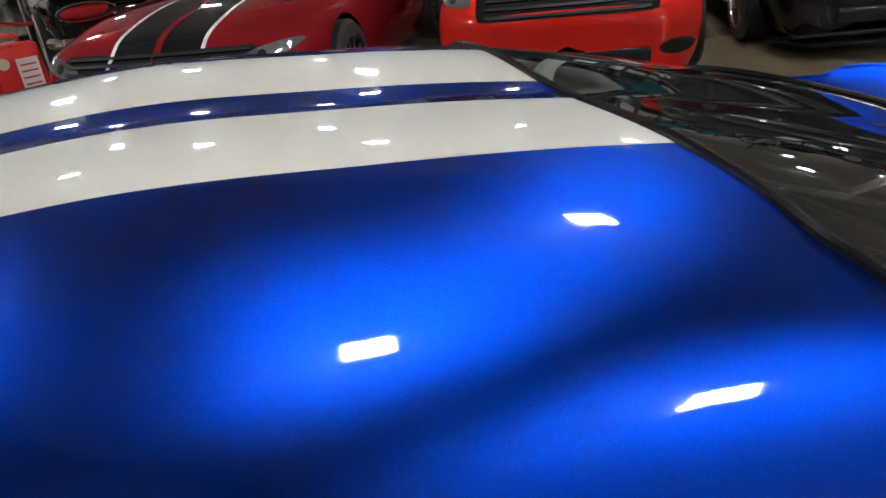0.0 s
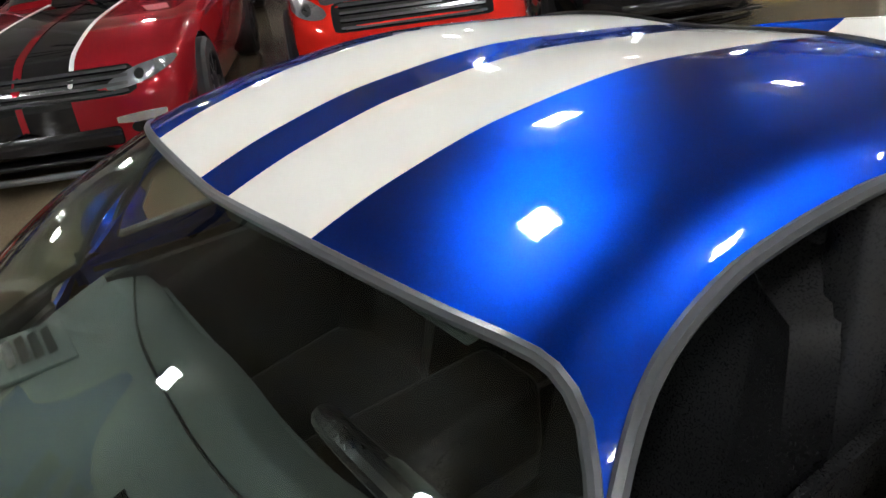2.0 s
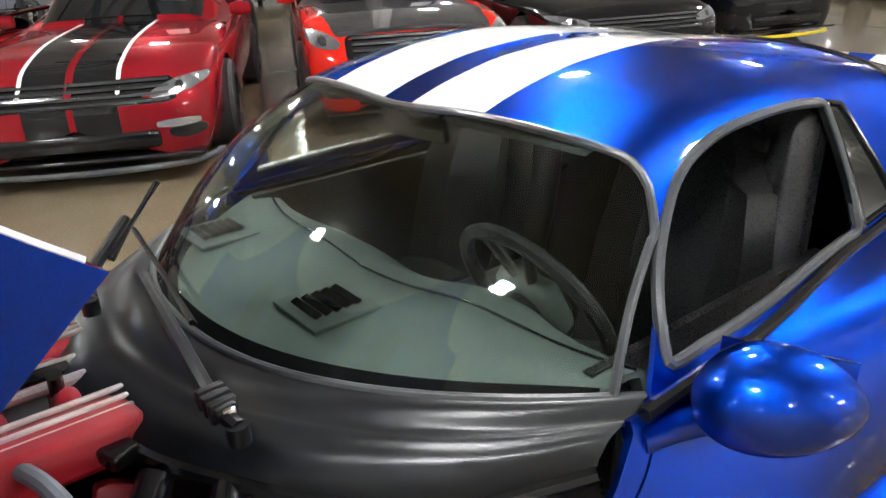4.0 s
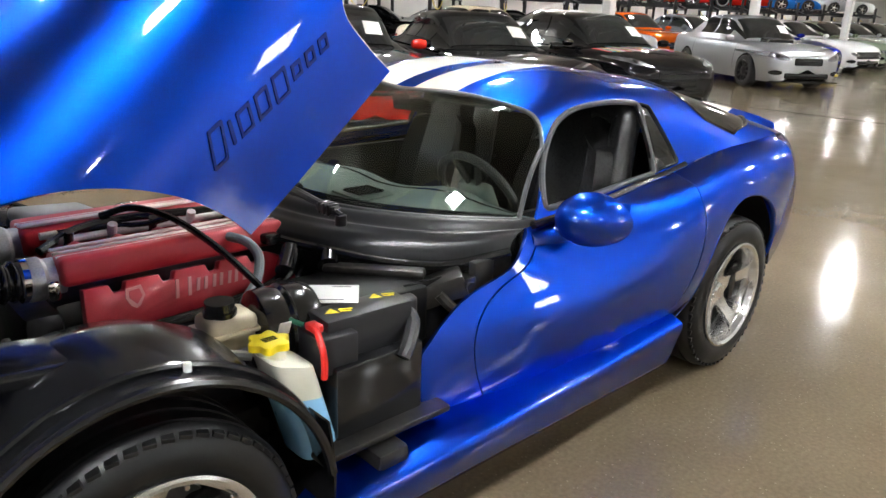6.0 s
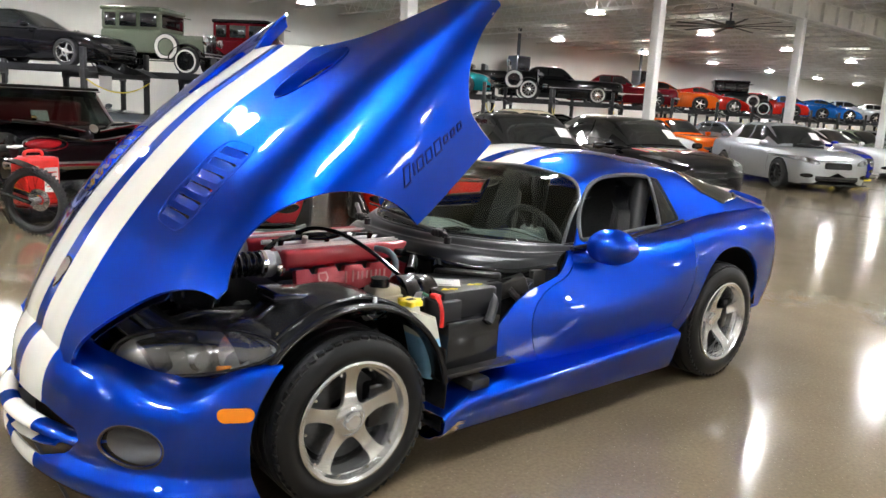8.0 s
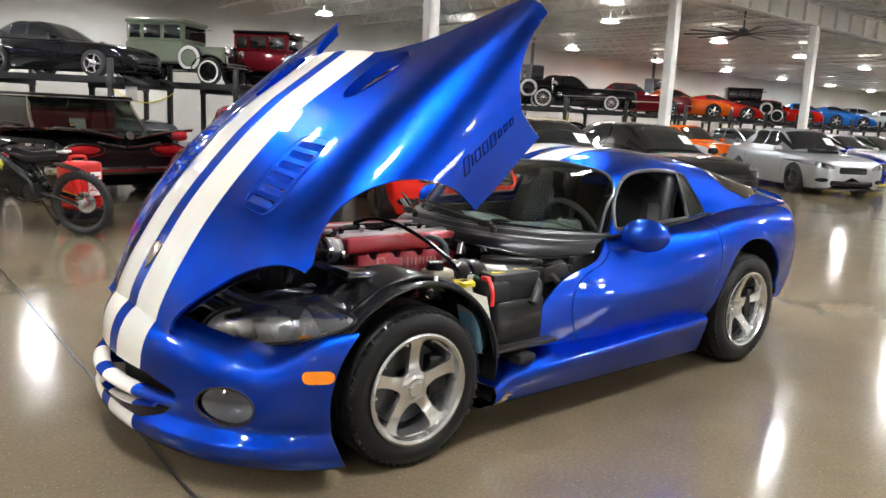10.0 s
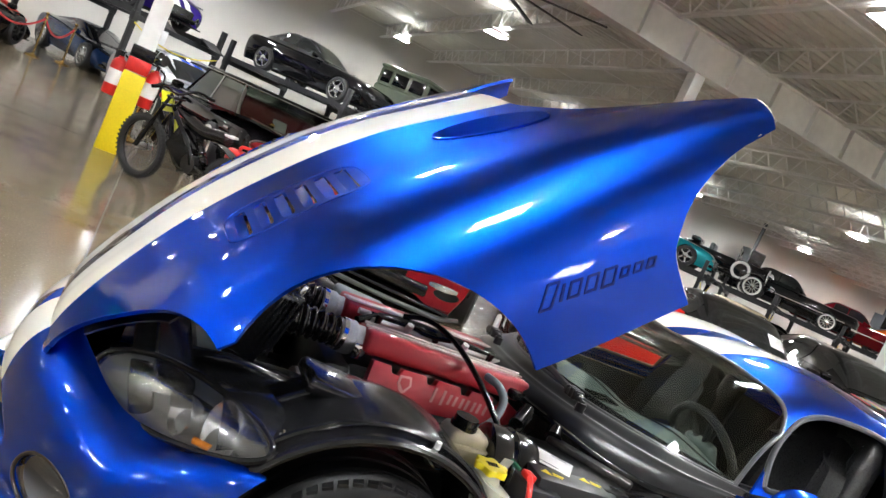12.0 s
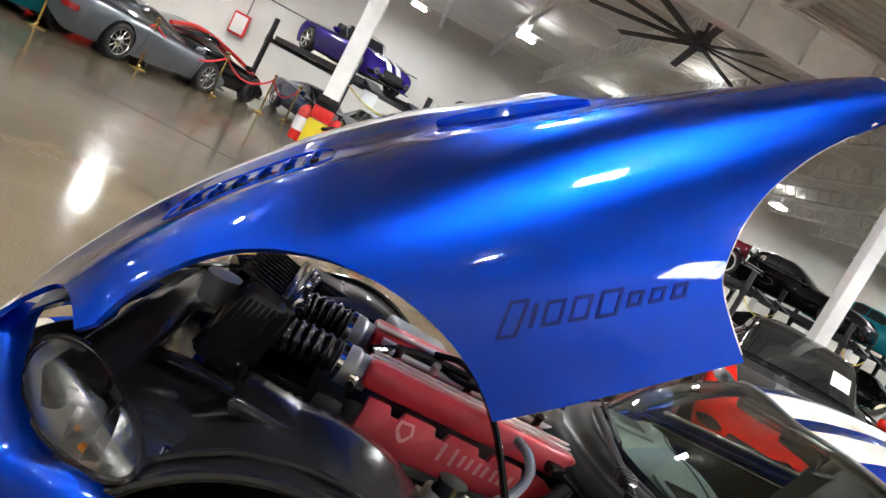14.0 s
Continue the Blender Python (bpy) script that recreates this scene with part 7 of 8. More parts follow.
def aisle_row():
    t, full, top = make_car("deep red muscle coupe with black hood stripes", nose(1.50, 4.05, 208, 4.80), 4.80, 1.92, 1.37, "muscle", MUSCLE_RED, DARKRIM, 10, grille=(0.70, 0.395, 0.505, 0), lamps=(0.72, 0.72, 0.115, 0.045), sheet_paper=True, group=ROW, lip=SEAL)
    # thin white outlines and the red centre line of the stripe
    for y, w, m in ((-0.31, 0.014, PAPER), (0.31, 0.014, PAPER), (0.0, 0.025, DEEP_RED)):
        fl = patch(lambda a, b: max(abs(b - y) - w, abs(a - 1.5) - 0.95), (0.5, y - w - 0.01), (2.5, y + w + 0.01), 60, lambda a, b: (a, b, 3))
        drape(full, fl, (0, 0, -1), 0.004)
        part("stripe_line", fl, m, t)
    fl = patch(lambda a, b: math.hypot((abs(a) - 0.66) / 0.17, (b - 0.40) / 0.028) - 1, (-0.95, 0.35), (0.95, 0.45), 70, lambda a, b: (4, a, b))
    drape(full, fl, (-1, 0, 0), 0.006)
    for piece in islands(fl):
        part("daytime_lamp", piece, CLEARLAMP, t)
    make_car("bright red muscle coupe with a dark grey hood", nose(4.06, 3.66, 206, 4.78), 4.78, 1.88, 1.40, "muscle", BRIGHT_RED, DARKRIM, 5, grille=(0.62, 0.42, 0.545, 0), lamps=(0.80, 0.82, 0.085, 0.055), hood_mat=GREYHOOD, roof=BLACK, sheet_paper=True, group=ROW)
    t, full, top = make_car("black muscle coupe with pale line art on its hood", nose(6.55, 3.35, 203, 4.84), 4.84, 1.92, 1.36, "muscle", BLACK, ALLOY, 5, grille=(0.66, 0.40, 0.50, 0), lamps=(0.74, 0.75, 0.11, 0.04), sheet_paper=True, group=ROW, lip=BLACK)
    art = material("pale_line_art", (0.42, 0.42, 0.40), 0.35, coat=0.6)
    for k in range(11):
        sy, r, cx = (-1, 1)[k % 2], 0.16 + 0.05 * (k // 2), 1.10 + 0.09 * (k // 2)
        fl = patch(lambda a, b: max(abs(math.hypot(a - cx, (b - sy * 0.36) * 1.2) - r) - 0.007, cx - 0.3 * r - a), (cx - 0.5, sy * 0.36 - 0.5), (cx + 0.5, sy * 0.36 + 0.5), 64, lambda a, b: (a, b, 3))
        drape(full, fl, (0, 0, -1), 0.005)
        if fl.faces:
            part("hood_art", fl, art, t)
    t, full, top = make_car("black sport sedan with coloured hood graphics and a yellow lip", nose(9.85, 3.75, 200, 4.70), 4.70, 1.84, 1.40, "sedan", BLACK, DARKRIM, 7, grille=(0.40, 0.20, 0.46, 0), lamps=(0.74, 0.80, 0.11, 0.04), sheet_paper=True, group=ROW, lip=YELLOWP)
    rnd = random.Random(5)
    cols = [material("graphic_" + n, c, 0.35, coat=0.6) for n, c in (("red", (0.6, 0.03, 0.03)), ("teal", (0.03, 0.4, 0.5)), ("yellow", (0.7, 0.5, 0.03)), ("white", (0.7, 0.7, 0.7)), ("pink", (0.6, 0.1, 0.3)))]
    for k in range(26):
        y = -0.72 + 1.44 * k / 25
        x1 = 1.22 + rnd.uniform(0.0, 0.3)
        fl = patch(lambda a, b: max(abs(b - y) - 0.026, abs(a - x1) - 0.26), (x1 - 0.3, y - 0.03), (x1 + 0.3, y + 0.03), 16, lambda a, b: (a, b, 3))
        drape(full, fl, (0, 0, -1), 0.005)
        if fl.faces:
            part("hood_graphic", fl, cols[k % 5], t)
    make_car("silver sport sedan with a hood scoop and black wheels", nose(15.97, 4.28, 214, 4.60), 4.60, 1.80, 1.475, "sedan", SILVER, DARKRIM, 10, grille=(0.36, 0.355, 0.455, 0), lamps=(0.74, 0.70, 0.15, 0.06), scoop="black", sheet_paper=True, group=ROW)
    make_car("royal blue muscle coupe with a yellow lip", nose(19.3, 5.4, 212, 5.0), 5.0, 1.92, 1.45, "muscle", ROYAL, DARKRIM, 8, grille=(0.80, 0.38, 0.48, 0), lamps=(0.72, 0.75, 0.08, 0.05), round_lamps=True, group=ROW, lip=YELLOWP, sheet_paper=True, scoop=True)
    for k, (x, m, lab) in enumerate(((23.6, WHITE, "white muscle coupe parked in the row"), (27.0, OLIVE, "pale green muscle coupe parked in the row"), (30.4, SILVER, "silver coupe parked in the row"), (34.0, BLACK, "black coupe parked in the row"), (37.8, WHITE, "white sedan parked in the row"))):
        make_car(lab, nose(x, 5.6 + 0.3 * k, 192, 4.8), 4.8, 1.9, 1.40, "muscle", m, ALLOY, 5, group=ROW, sheet_paper=True)
    second = "cars parked in the second row"
    for x, y, az, m, st, lab, rf in ((8.6, 11.4, 205, BLACK, "classic", "black classic coupe with a pale roof in the second row", GREY), (5.4, 12.2, 200, GREYHOOD, "muscle", "dark grey coupe in the second row", None), (13.6, 11.2, 100, CREAM, "classic", "cream classic sedan in the second row", None), (17.6, 11.6, 120, WHITE, "sedan", "white hatchback in the second row", None), (21.8, 12.2, 200, ORANGE, "muscle", "orange coupe in the second row", None), (25.6, 12.4, 200, GREY, "sedan", "grey sedan in the second row", None), (30.0, 12.8, 200, BLACK, "sedan", "black sedan in the second row", None)):
        make_car(lab, face(x, y, az), 4.7, 1.82, 1.45, st, m, ALLOY, 5, roof=rf, group=second, chrome=st == "classic", round_lamps=st == "classic")


aisle_row()


# ---- parking lifts along the wall, each with a car ----
DECK_Z = 1.90


def make_lift(at):
    th = thing("parking_lift", at, "black steel four-post parking lift", "car lift", "parking lifts")
    for x in (-2.2, 2.2):
        for y in (-1.30, 1.30):
            part("post", join(box(0.12, 0.12, 2.35, (x, y, 1.175), 0.01), box(0.24, 0.24, 0.02, (x, y, 0.01), 0.004), box(0.15, 0.15, 0.22, (x, y, DECK_Z - 0.16), 0.01)), STEEL, th)
        part("cross_beam", box(0.16, 2.6, 0.12, (x, 0, DECK_Z - 0.17), 0.01), STEEL, th)
    for y in (-0.78, 0.78):
        part("runway", join(box(4.75, 0.48, 0.10, (0, y, DECK_Z - 0.06), 0.008), box(4.75, 0.02, 0.14, (0, y + 0.24, DECK_Z - 0.05)), box(4.75, 0.02, 0.14, (0, y - 0.24, DECK_Z - 0.05)), box(0.5, 0.46, 0.03, (2.55, y, DECK_Z - 0.05), 0.004, 1, (0, 22, 0))), STEEL, th)
    part("sign_plate", box(0.012, 0.50, 0.34, (2.28, -0.6, DECK_Z - 0.36), 0.003), PAPER, th, "white paper sign")
    return th


AZ = 140
UP = "cars on the parking lifts"
first_lift = make_lift(face(3.0, 19.0, AZ))
LIFTS = (-2.2, 3.0, 6.2, 9.4, 12.6, 15.9, 19.3, 23.0, 27.2, 30.9, 34.2, 37.4, 40.6, 44.2, 48.0, 52.0, 57.0)
for x in LIFTS:
    if x != 3.0:
        copy_thing(first_lift, face(x, 19.0, AZ))


def on(x, az=AZ, ahead=0.0):
    a = radians(az)
    return face(x + ahead * math.sin(a), 19.0 + ahead * math.cos(a), az, DECK_Z - 0.008)


make_car("purple-blue roadster with white stripes on a lift", on(-2.2), 3.9, 1.72, 1.18, "roadster", PURPLE, ALLOY, 6, top_kind="open", round_lamps=True, grille=(0.4, 0.30, 0.44, 0), group=UP)
make_car("black convertible with its dark top up, on a lift", on(3.0), 4.65, 1.86, 1.36, "muscle", BLACK, ALLOY, 5, roof=GREYHOOD, group=UP)
make_antique("grey-green vintage sedan with black fenders on a lift", on(6.2, AZ, -0.2), OLIVE, BLACK, group=UP)
make_antique("maroon vintage sedan with black fenders on a lift", on(9.4, AZ, -0.2), MAROON, BLACK, group=UP)
make_car("black coupe on a lift", on(12.6), 4.7, 1.85, 1.35, "muscle", BLACK, ALLOY, 5, group=UP)
make_car("teal coupe on a lift", on(15.9), 4.5, 1.8, 1.30, "muscle", TEAL, ALLOY, 5, group=UP)
make_antique("black vintage roadster with whitewall tyres on a lift", on(19.3), BLACK, BLACK, False, 0.06, UP)
make_car("black classic hardtop with chrome trim on a lift", on(23.0), 5.1, 1.95, 1.42, "classic", BLACK, CHROME, 12, white=0.05, chrome=True, round_lamps=True, group=UP)
make_car("maroon classic hardtop on a lift", on(27.2), 4.9, 1.9, 1.38, "classic", MAROON, CHROME, 8, chrome=True, round_lamps=True, group=UP)
make_car("orange muscle coupe on a lift", on(30.9), 4.7, 1.88, 1.32, "muscle", ORANGE, ALLOY, 5, group=UP)
make_car("red sports coupe on a lift", on(34.2), 4.4, 1.8, 1.25, "super", BRIGHT_RED, ALLOY, 5, group=UP)
make_antique("black vintage sedan on a lift", on(37.4), BLACK, BLACK, group=UP)
make_car("red coupe on a lift", on(40.6), 4.5, 1.8, 1.28, "muscle", BRIGHT_RED, ALLOY, 5, group=UP)
make_car("light blue coupe on a lift", on(44.2), 4.5, 1.8, 1.28, "muscle", SKY, ALLOY, 5, group=UP)
make_car("blue sports coupe on a lift", on(48.0), 4.5, 1.8, 1.28, "super", SKY, ALLOY, 5, group=UP)
make_car("silver coupe on a lift", on(52.0), 4.6, 1.85, 1.35, "muscle", SILVER, ALLOY, 5, group=UP)
make_car("white coupe on a lift", on(57.0), 4.7, 1.85, 1.35, "muscle", WHITE, ALLOY, 5, group=UP)
# cars stored under the lifts
for x, m, st, lab in ((0.2, SILVER, "muscle", "silver coupe under a lift"), (3.4, GREY, "sedan", "grey sedan under a lift"), (9.6, BLACK, "sedan", "black sedan under a lift"), (13.0, GREYHOOD, "muscle", "dark grey coupe under a lift"), (16.4, BLACK, "muscle", "black coupe under a lift"), (19.8, WHITE, "sedan", "white sedan under a lift"), (23.6, BLACK, "muscle", "black coupe under a lift"), (28.0, GREY, "sedan", "grey sedan under a lift")):
    make_car(lab, face(x, 18.8, AZ), 4.6, 1.82, 1.38, st, m, ALLOY, 5, group="cars under the parking lifts")


def droop(a, b, sag, r, mat, nm, lab, group, n=9):
    a, b = Vector(a), Vector(b)
    pts = [tuple(a.lerp(b, i / n) - Vector((0, 0, sag * 4 * (i / n) * (1 - i / n)))) for i in range(n + 1)]
    return tagged(part(nm, tube(pts, r, 6, 3), mat, None), lab, nm.replace("_", " "), group)


def lift_front(x, side):
    """Head of a lift's front post."""
    return face(x, 19.0, AZ) @ Vector((2.28, side * 1.30, DECK_Z - 0.30))


for x in LIFTS:
    a, b = lift_front(x, 1), lift_front(x, -1)
    droop(a, b, 0.28, 0.016, CHAIN, "barrier_chain", "sagging yellow plastic chain between lift posts", "yellow chains")


# ---- the corner beyond the nose: motorbike, classic car, roped-off cars ----
def wire_wheel(parent, x, r, tyre_r, bm_at):
    w = thing("wheel")
    w.parent = parent
    w.matrix_basis = pose(x, 0, r)
    rim_r = r - tyre_r * 1.75
    circle = [((r - tyre_r) * math.cos(2 * math.pi * i / 40), 0, (r - tyre_r) * math.sin(2 * math.pi * i / 40)) for i in range(41)]
    part("tyre", tube(circle, tyre_r, 10, 1), DARKTYRE, w)
    knobs = []
    for i in range(44):
        a = 2 * math.pi * i / 44
        for s in (-0.6, 0.6):
            knobs.append(moved(box(0.02, 0.022, 0.016, (0, s * tyre_r, 0)), pose(0, 0, 0, 0, math.degrees(a), 0) @ pose(0, 0, r - 0.008)))
    tagged(part("tread", join(*knobs), DARKTYRE, w), kind="stuff")
    part("rim", tube([(rim_r * math.cos(2 * math.pi * i / 40), 0, rim_r * math.sin(2 * math.pi * i / 40)) for i in range(41)], 0.012, 6, 1), BLACKP, w)
    part("hub", rod((0, -0.05, 0), (0, 0.05, 0), 0.035, 16), CASTAL, w)
    part("disc", lathe([(0.05, -0.055), (0.11, -0.055), (0.11, -0.05), (0.05, -0.05)], 28), ALLOY, w)
    for k in range(28):
        a = 2 * math.pi * k / 28
        s = 0.04 if k % 2 else -0.04
        part("wire", rod((0.03 * math.cos(a), s, 0.03 * math.sin(a)), (rim_r * math.cos(a + 0.25), 0, rim_r * math.sin(a + 0.25)), 0.0018, 4), BLACKP, w)


def build_bike():
    # front wheel towards +x of its own frame
    b = thing("electric_dirt_bike", None, "black and yellow electric dirt bike on its side stand", "motorbike")
    v = Vector((-0.72 - 0.14, 5.92 - 4.95, 0))
    b.matrix_basis = Matrix.Translation((0.14, 4.97, 0)) @ pose(0, 0, 0, 0, 0, math.degrees(math.atan2(v.y, v.x))) @ pose(0, 0, 0, -6, 0, 0)
    wire_wheel(b, 0.0, 0.33, 0.042, None)
    wire_wheel(b, 1.26, 0.34, 0.040, None)
    yel, red = material("bike_yellow", (0.72, 0.70, 0.02), 0.35), material("bike_red", (0.65, 0.06, 0.02), 0.35)
    part("swingarm", join(tube([(0.0, -0.07, 0.33), (0.25, -0.07, 0.40), (0.47, -0.05, 0.43)], 0.022, 8, 5), tube([(0.0, 0.07, 0.33), (0.25, 0.07, 0.40), (0.47, 0.05, 0.43)], 0.022, 8, 5)), BLACKP, b)
    part("swingarm_decal", join(box(0.34, 0.006, 0.022, (0.20, -0.094, 0.392), 0.002, 1, (0, -14, 0))), yel, b, "yellow and red decal")
    part("frame", join(tube([(0.47, -0.06, 0.42), (0.55, -0.09, 0.60), (0.80, -0.07, 0.78), (0.98, 0, 0.86)], 0.026, 8, 6), tube([(0.47, 0.06, 0.42), (0.55, 0.09, 0.60), (0.80, 0.07, 0.78), (0.98, 0, 0.86)], 0.026, 8, 6), tube([(0.50, 0, 0.32), (0.75, 0, 0.36), (0.90, 0, 0.60), (0.98, 0, 0.80)], 0.024, 8, 6)), BLACKP, b)
    part("frame_decal", join(tube([(0.58, -0.105, 0.62), (0.72, -0.10, 0.72), (0.90, -0.06, 0.82)], 0.012, 6, 5), tube([(0.70, -0.06, 0.40), (0.86, -0.055, 0.56), (0.95, -0.045, 0.74)], 0.022, 6, 5)), yel, b, "yellow frame decal")
    part("side_panel", box(0.22, 0.05, 0.24, (0.78, -0.085, 0.56), 0.02, 2, (0, -35, 0)), red, b, "red side panel")
    part("battery_case", box(0.34, 0.14, 0.30, (0.68, 0, 0.54), 0.03, 3, (0, -28, 0)), BLACKP, b)
    part("motor", join(rod((0.50, -0.08, 0.42), (0.50, 0.08, 0.42), 0.09, 20), box(0.2, 0.12, 0.14, (0.58, 0, 0.40), 0.03)), GRIME, b)
    part("chain_ring", lathe([(0.05, -0.075), (0.10, -0.075), (0.10, -0.07), (0.05, -0.07)], 24), CASTAL, b).location = (0.0, 0, 0.33)
    part("seat", tube([(0.16, 0, 0.80), (0.30, 0, 0.79), (0.50, 0, 0.765), (0.70, 0, 0.80)], 0.065, 12, 6), BLACKP, b, "flat black seat")
    part("seat_decal", box(0.10, 0.10, 0.02, (0.14, 0, 0.845), 0.006), PAPER, b)
    part("shock", tube([(0.36, 0, 0.46), (0.46, 0, 0.60), (0.52, 0, 0.70)], 0.035, 10, 10, 0.012, 0.03), BLACKP, b)
    for s in (-0.075, 0.075):
        part("fork_leg", join(rod((1.26, s, 0.34), (1.12, s, 0.66), 0.026, 10), rod((1.12, s, 0.66), (0.97, s, 0.98), 0.019, 10)), BLACKP, b)
    part("fork_clamp", join(box(0.07, 0.20, 0.03, (1.02, 0, 0.86), 0.01), box(0.07, 0.20, 0.03, (0.98, 0, 0.95), 0.01)), BLACKP, b)
    part("number_plate", box(0.02, 0.16, 0.20, (1.08, 0, 0.88), 0.02, 2, (0, 22, 0)), yel, b, "yellow front plate")
    part("handlebar", tube([(0.90, -0.37, 1.03), (0.95, -0.22, 1.06), (0.98, -0.06, 1.00), (0.98, 0.06, 1.00), (0.95, 0.22, 1.06), (0.90, 0.37, 1.03)], 0.013, 8, 6), BLACKP, b)
    for s in (-1, 1):
        part("grip", rod((0.91, s * 0.30, 1.04), (0.89, s * 0.40, 1.025), 0.019, 10), BLACKP, b)
    part("rear_fender", thick(sheet(lambda u, v: (0.28 - 0.50 * u, 0.07 * (2 * v - 1) * (1 - 0.3 * u), 0.72 - 0.02 * u - 0.16 * u * u), 10, 6), 0.006), BLACKP, b)
    part("side_stand", join(rod((0.52, -0.06, 0.34), (0.50, -0.24, 0.012), 0.011, 8), box(0.05, 0.03, 0.012, (0.50, -0.245, 0.008), 0.003)), STEEL, b)
    part("foot_peg", rod((0.52, -0.18, 0.34), (0.52, 0.18, 0.34), 0.012, 8), STEEL, b)
    part("cable", tube([(0.95, -0.15, 1.05), (1.05, -0.12, 1.0), (1.08, -0.06, 0.9), (1.0, -0.05, 0.75)], 0.006, 6, 6), BLACKP, b)
    can = thing("fuel_can", pose(0.30, 5.85, 0.0, 0, 0, 24), "red fuel can with a worn white label", "fuel can")
    part("body", box(0.38, 0.30, 0.52, (0, 0, 0.42), 0.045, 3), REDP, can, "red plastic body")
    part("stand_box", box(0.44, 0.36, 0.16, (0, 0, 0.08), 0.02), BLACKP, can, "black crate under the can")
    part("label", box(0.16, 0.004, 0.26, (0.07, -0.152, 0.44), 0.0), PAPER, can, "worn white label")
    for k in range(4):
        part("label_line", box(0.12, 0.004, 0.012, (0.07, -0.155, 0.52 - 0.05 * k), 0.0), REDP, can)
    part("emblem", rod((-0.10, -0.150, 0.55), (-0.10, -0.155, 0.55), 0.045, 18), CREAM, can, "pale round emblem")
    part("handle", tube([(-0.12, 0, 0.67), (-0.10, 0, 0.73), (0.06, 0, 0.73), (0.08, 0, 0.67)], 0.018, 8, 5), REDP, can)
    part("spout_cap", rod((0.13, 0, 0.66), (0.13, 0, 0.72), 0.04, 16), BLACKP, can)


build_bike()


def build_classic():
    th, full, top = make_car("gloss black finned classic hardtop seen from its tail", face(0.62, 10.2, -14), 5.4, 2.02, 1.36, "wagon", BLACK, CHROME, 12, chrome=True, round_lamps=True, white=0.05, wheel_r=0.35, top_kind="none", rear_view=True)
    L, W = 5.4, 2.02
    for sgn in (-1, 1):
        # flat wing-like fin
        part("fin", thick(sheet(lambda u, v: (-L / 2 - 0.08 + 1.9 * u, sgn * (0.10 + 0.88 * v), 0.86 + 0.13 * v * (1 - 0.7 * u) + 0.02 * math.sin(math.pi * v)), 10, 12), 0.03), BLACK, th, "gull-wing tail fin")
        part("fin_edge", tube([(-L / 2 - 0.09, sgn * (0.10 + 0.88 * t), 0.86 + 0.13 * t + 0.02 * math.sin(math.pi * t)) for t in np.linspace(0, 1, 8)], 0.014, 6, 3), CHROME, th, "chrome fin edge")
        eye = lathe([(0.001, -0.03), (0.07, -0.025), (0.10, 0.0), (0.11, 0.01)], 24, "x")
        moved(eye, Matrix.Diagonal((1, 2.3, 0.58, 1)))
        part("tail_lens", moved(eye, pose(-L / 2 - 0.07, sgn * 0.60, 0.70, 0, 0, sgn * 6)), REDLAMP, th, "red teardrop tail lens")
        part("tail_bezel", tube([(-L / 2 - 0.075, sgn * 0.60 + 0.27 * math.cos(a), 0.70 + 0.085 * math.sin(a)) for a in np.linspace(0, 2 * math.pi, 25)], 0.012, 6, 2), CHROME, th)
    part("tail_emblem", join(rod((-L / 2 - 0.08, 0, 0.88), (-L / 2 - 0.12, 0, 0.90), 0.06, 14), tube([(-L / 2 - 0.10, -0.45, 0.80), (-L / 2 - 0.11, 0, 0.74), (-L / 2 - 0.10, 0.45, 0.80)], 0.018, 6, 6)), CHROME, th, "chrome emblem and vee")
    # flat overhanging roof on thin pillars, wrapped rear glass, maroon cabin
    clear = glass("clear_car_glass", (0.8, 0.84, 0.8), 0.8)
    trim_red = material("maroon_vinyl", (0.16, 0.012, 0.018), 0.4, grain=0.1, scale=60)
    part("roof", box(1.95, 1.52, 0.05, (-0.62, 0, 1.385), 0.022, 3), BLACK, th, "flat black overhanging roof")
    edge = [(-1.60, -0.76), (-1.60, 0.76), (0.36, 0.76), (0.36, -0.76)]
    part("roof_trim", join(*[rod((a[0], a[1], 1.362), (b[0], b[1], 1.362), 0.011, 8) for a, b in zip(edge, edge[1:] + edge[:1])]), CHROME, th, "chrome strip under the roof edge")
    for sgn in (-1, 1):
        part("pillar", tube([(-1.86, sgn * 0.82, 0.90), (-1.66, sgn * 0.78, 1.12), (-1.50, sgn * 0.72, 1.37)], 0.026, 8, 5), CHROME, th, "slim chrome rear pillar")
        part("pillar", tube([(0.78, sgn * 0.80, 0.90), (0.52, sgn * 0.76, 1.14), (0.32, sgn * 0.70, 1.37)], 0.028, 8, 5), BLACK, th, "slim front pillar")
        part("pillar", rod((-0.45, sgn * 0.81, 0.90), (-0.47, sgn * 0.72, 1.37), 0.018, 8), CHROME, th)
        part("side_window", thick(sheet(lambda u, v: (-1.74 + 0.22 * v + (2.40 - 0.62 * v) * u, sgn * (0.82 - 0.10 * v), 0.90 + 0.46 * v), 6, 4), 0.004), clear, th, "clear side window")
    part("rear_window", thick(sheet(lambda u, v: (-1.90 + 0.06 * (2 * u - 1) ** 2 + (0.36 - 0.02 * (2 * u - 1) ** 2) * v, 0.80 * (2 * u - 1) * (1 - 0.1 * v), 0.90 + 0.46 * v), 16, 6), 0.004), clear, th, "large clear rear window")
    part("windshield", thick(sheet(lambda u, v: (0.86 - 0.50 * v, 0.80 * (2 * u - 1) * (1 - 0.12 * v), 0.90 + 0.46 * v), 8, 6), 0.004), clear, th, "clear windshield")
    for x in (-1.15, -0.10):
        part("seat_back", box(0.20, 1.36, 0.46, (x, 0, 0.98), 0.07, 3, (0, -10, 0)), trim_red, th, "maroon vinyl bench back")
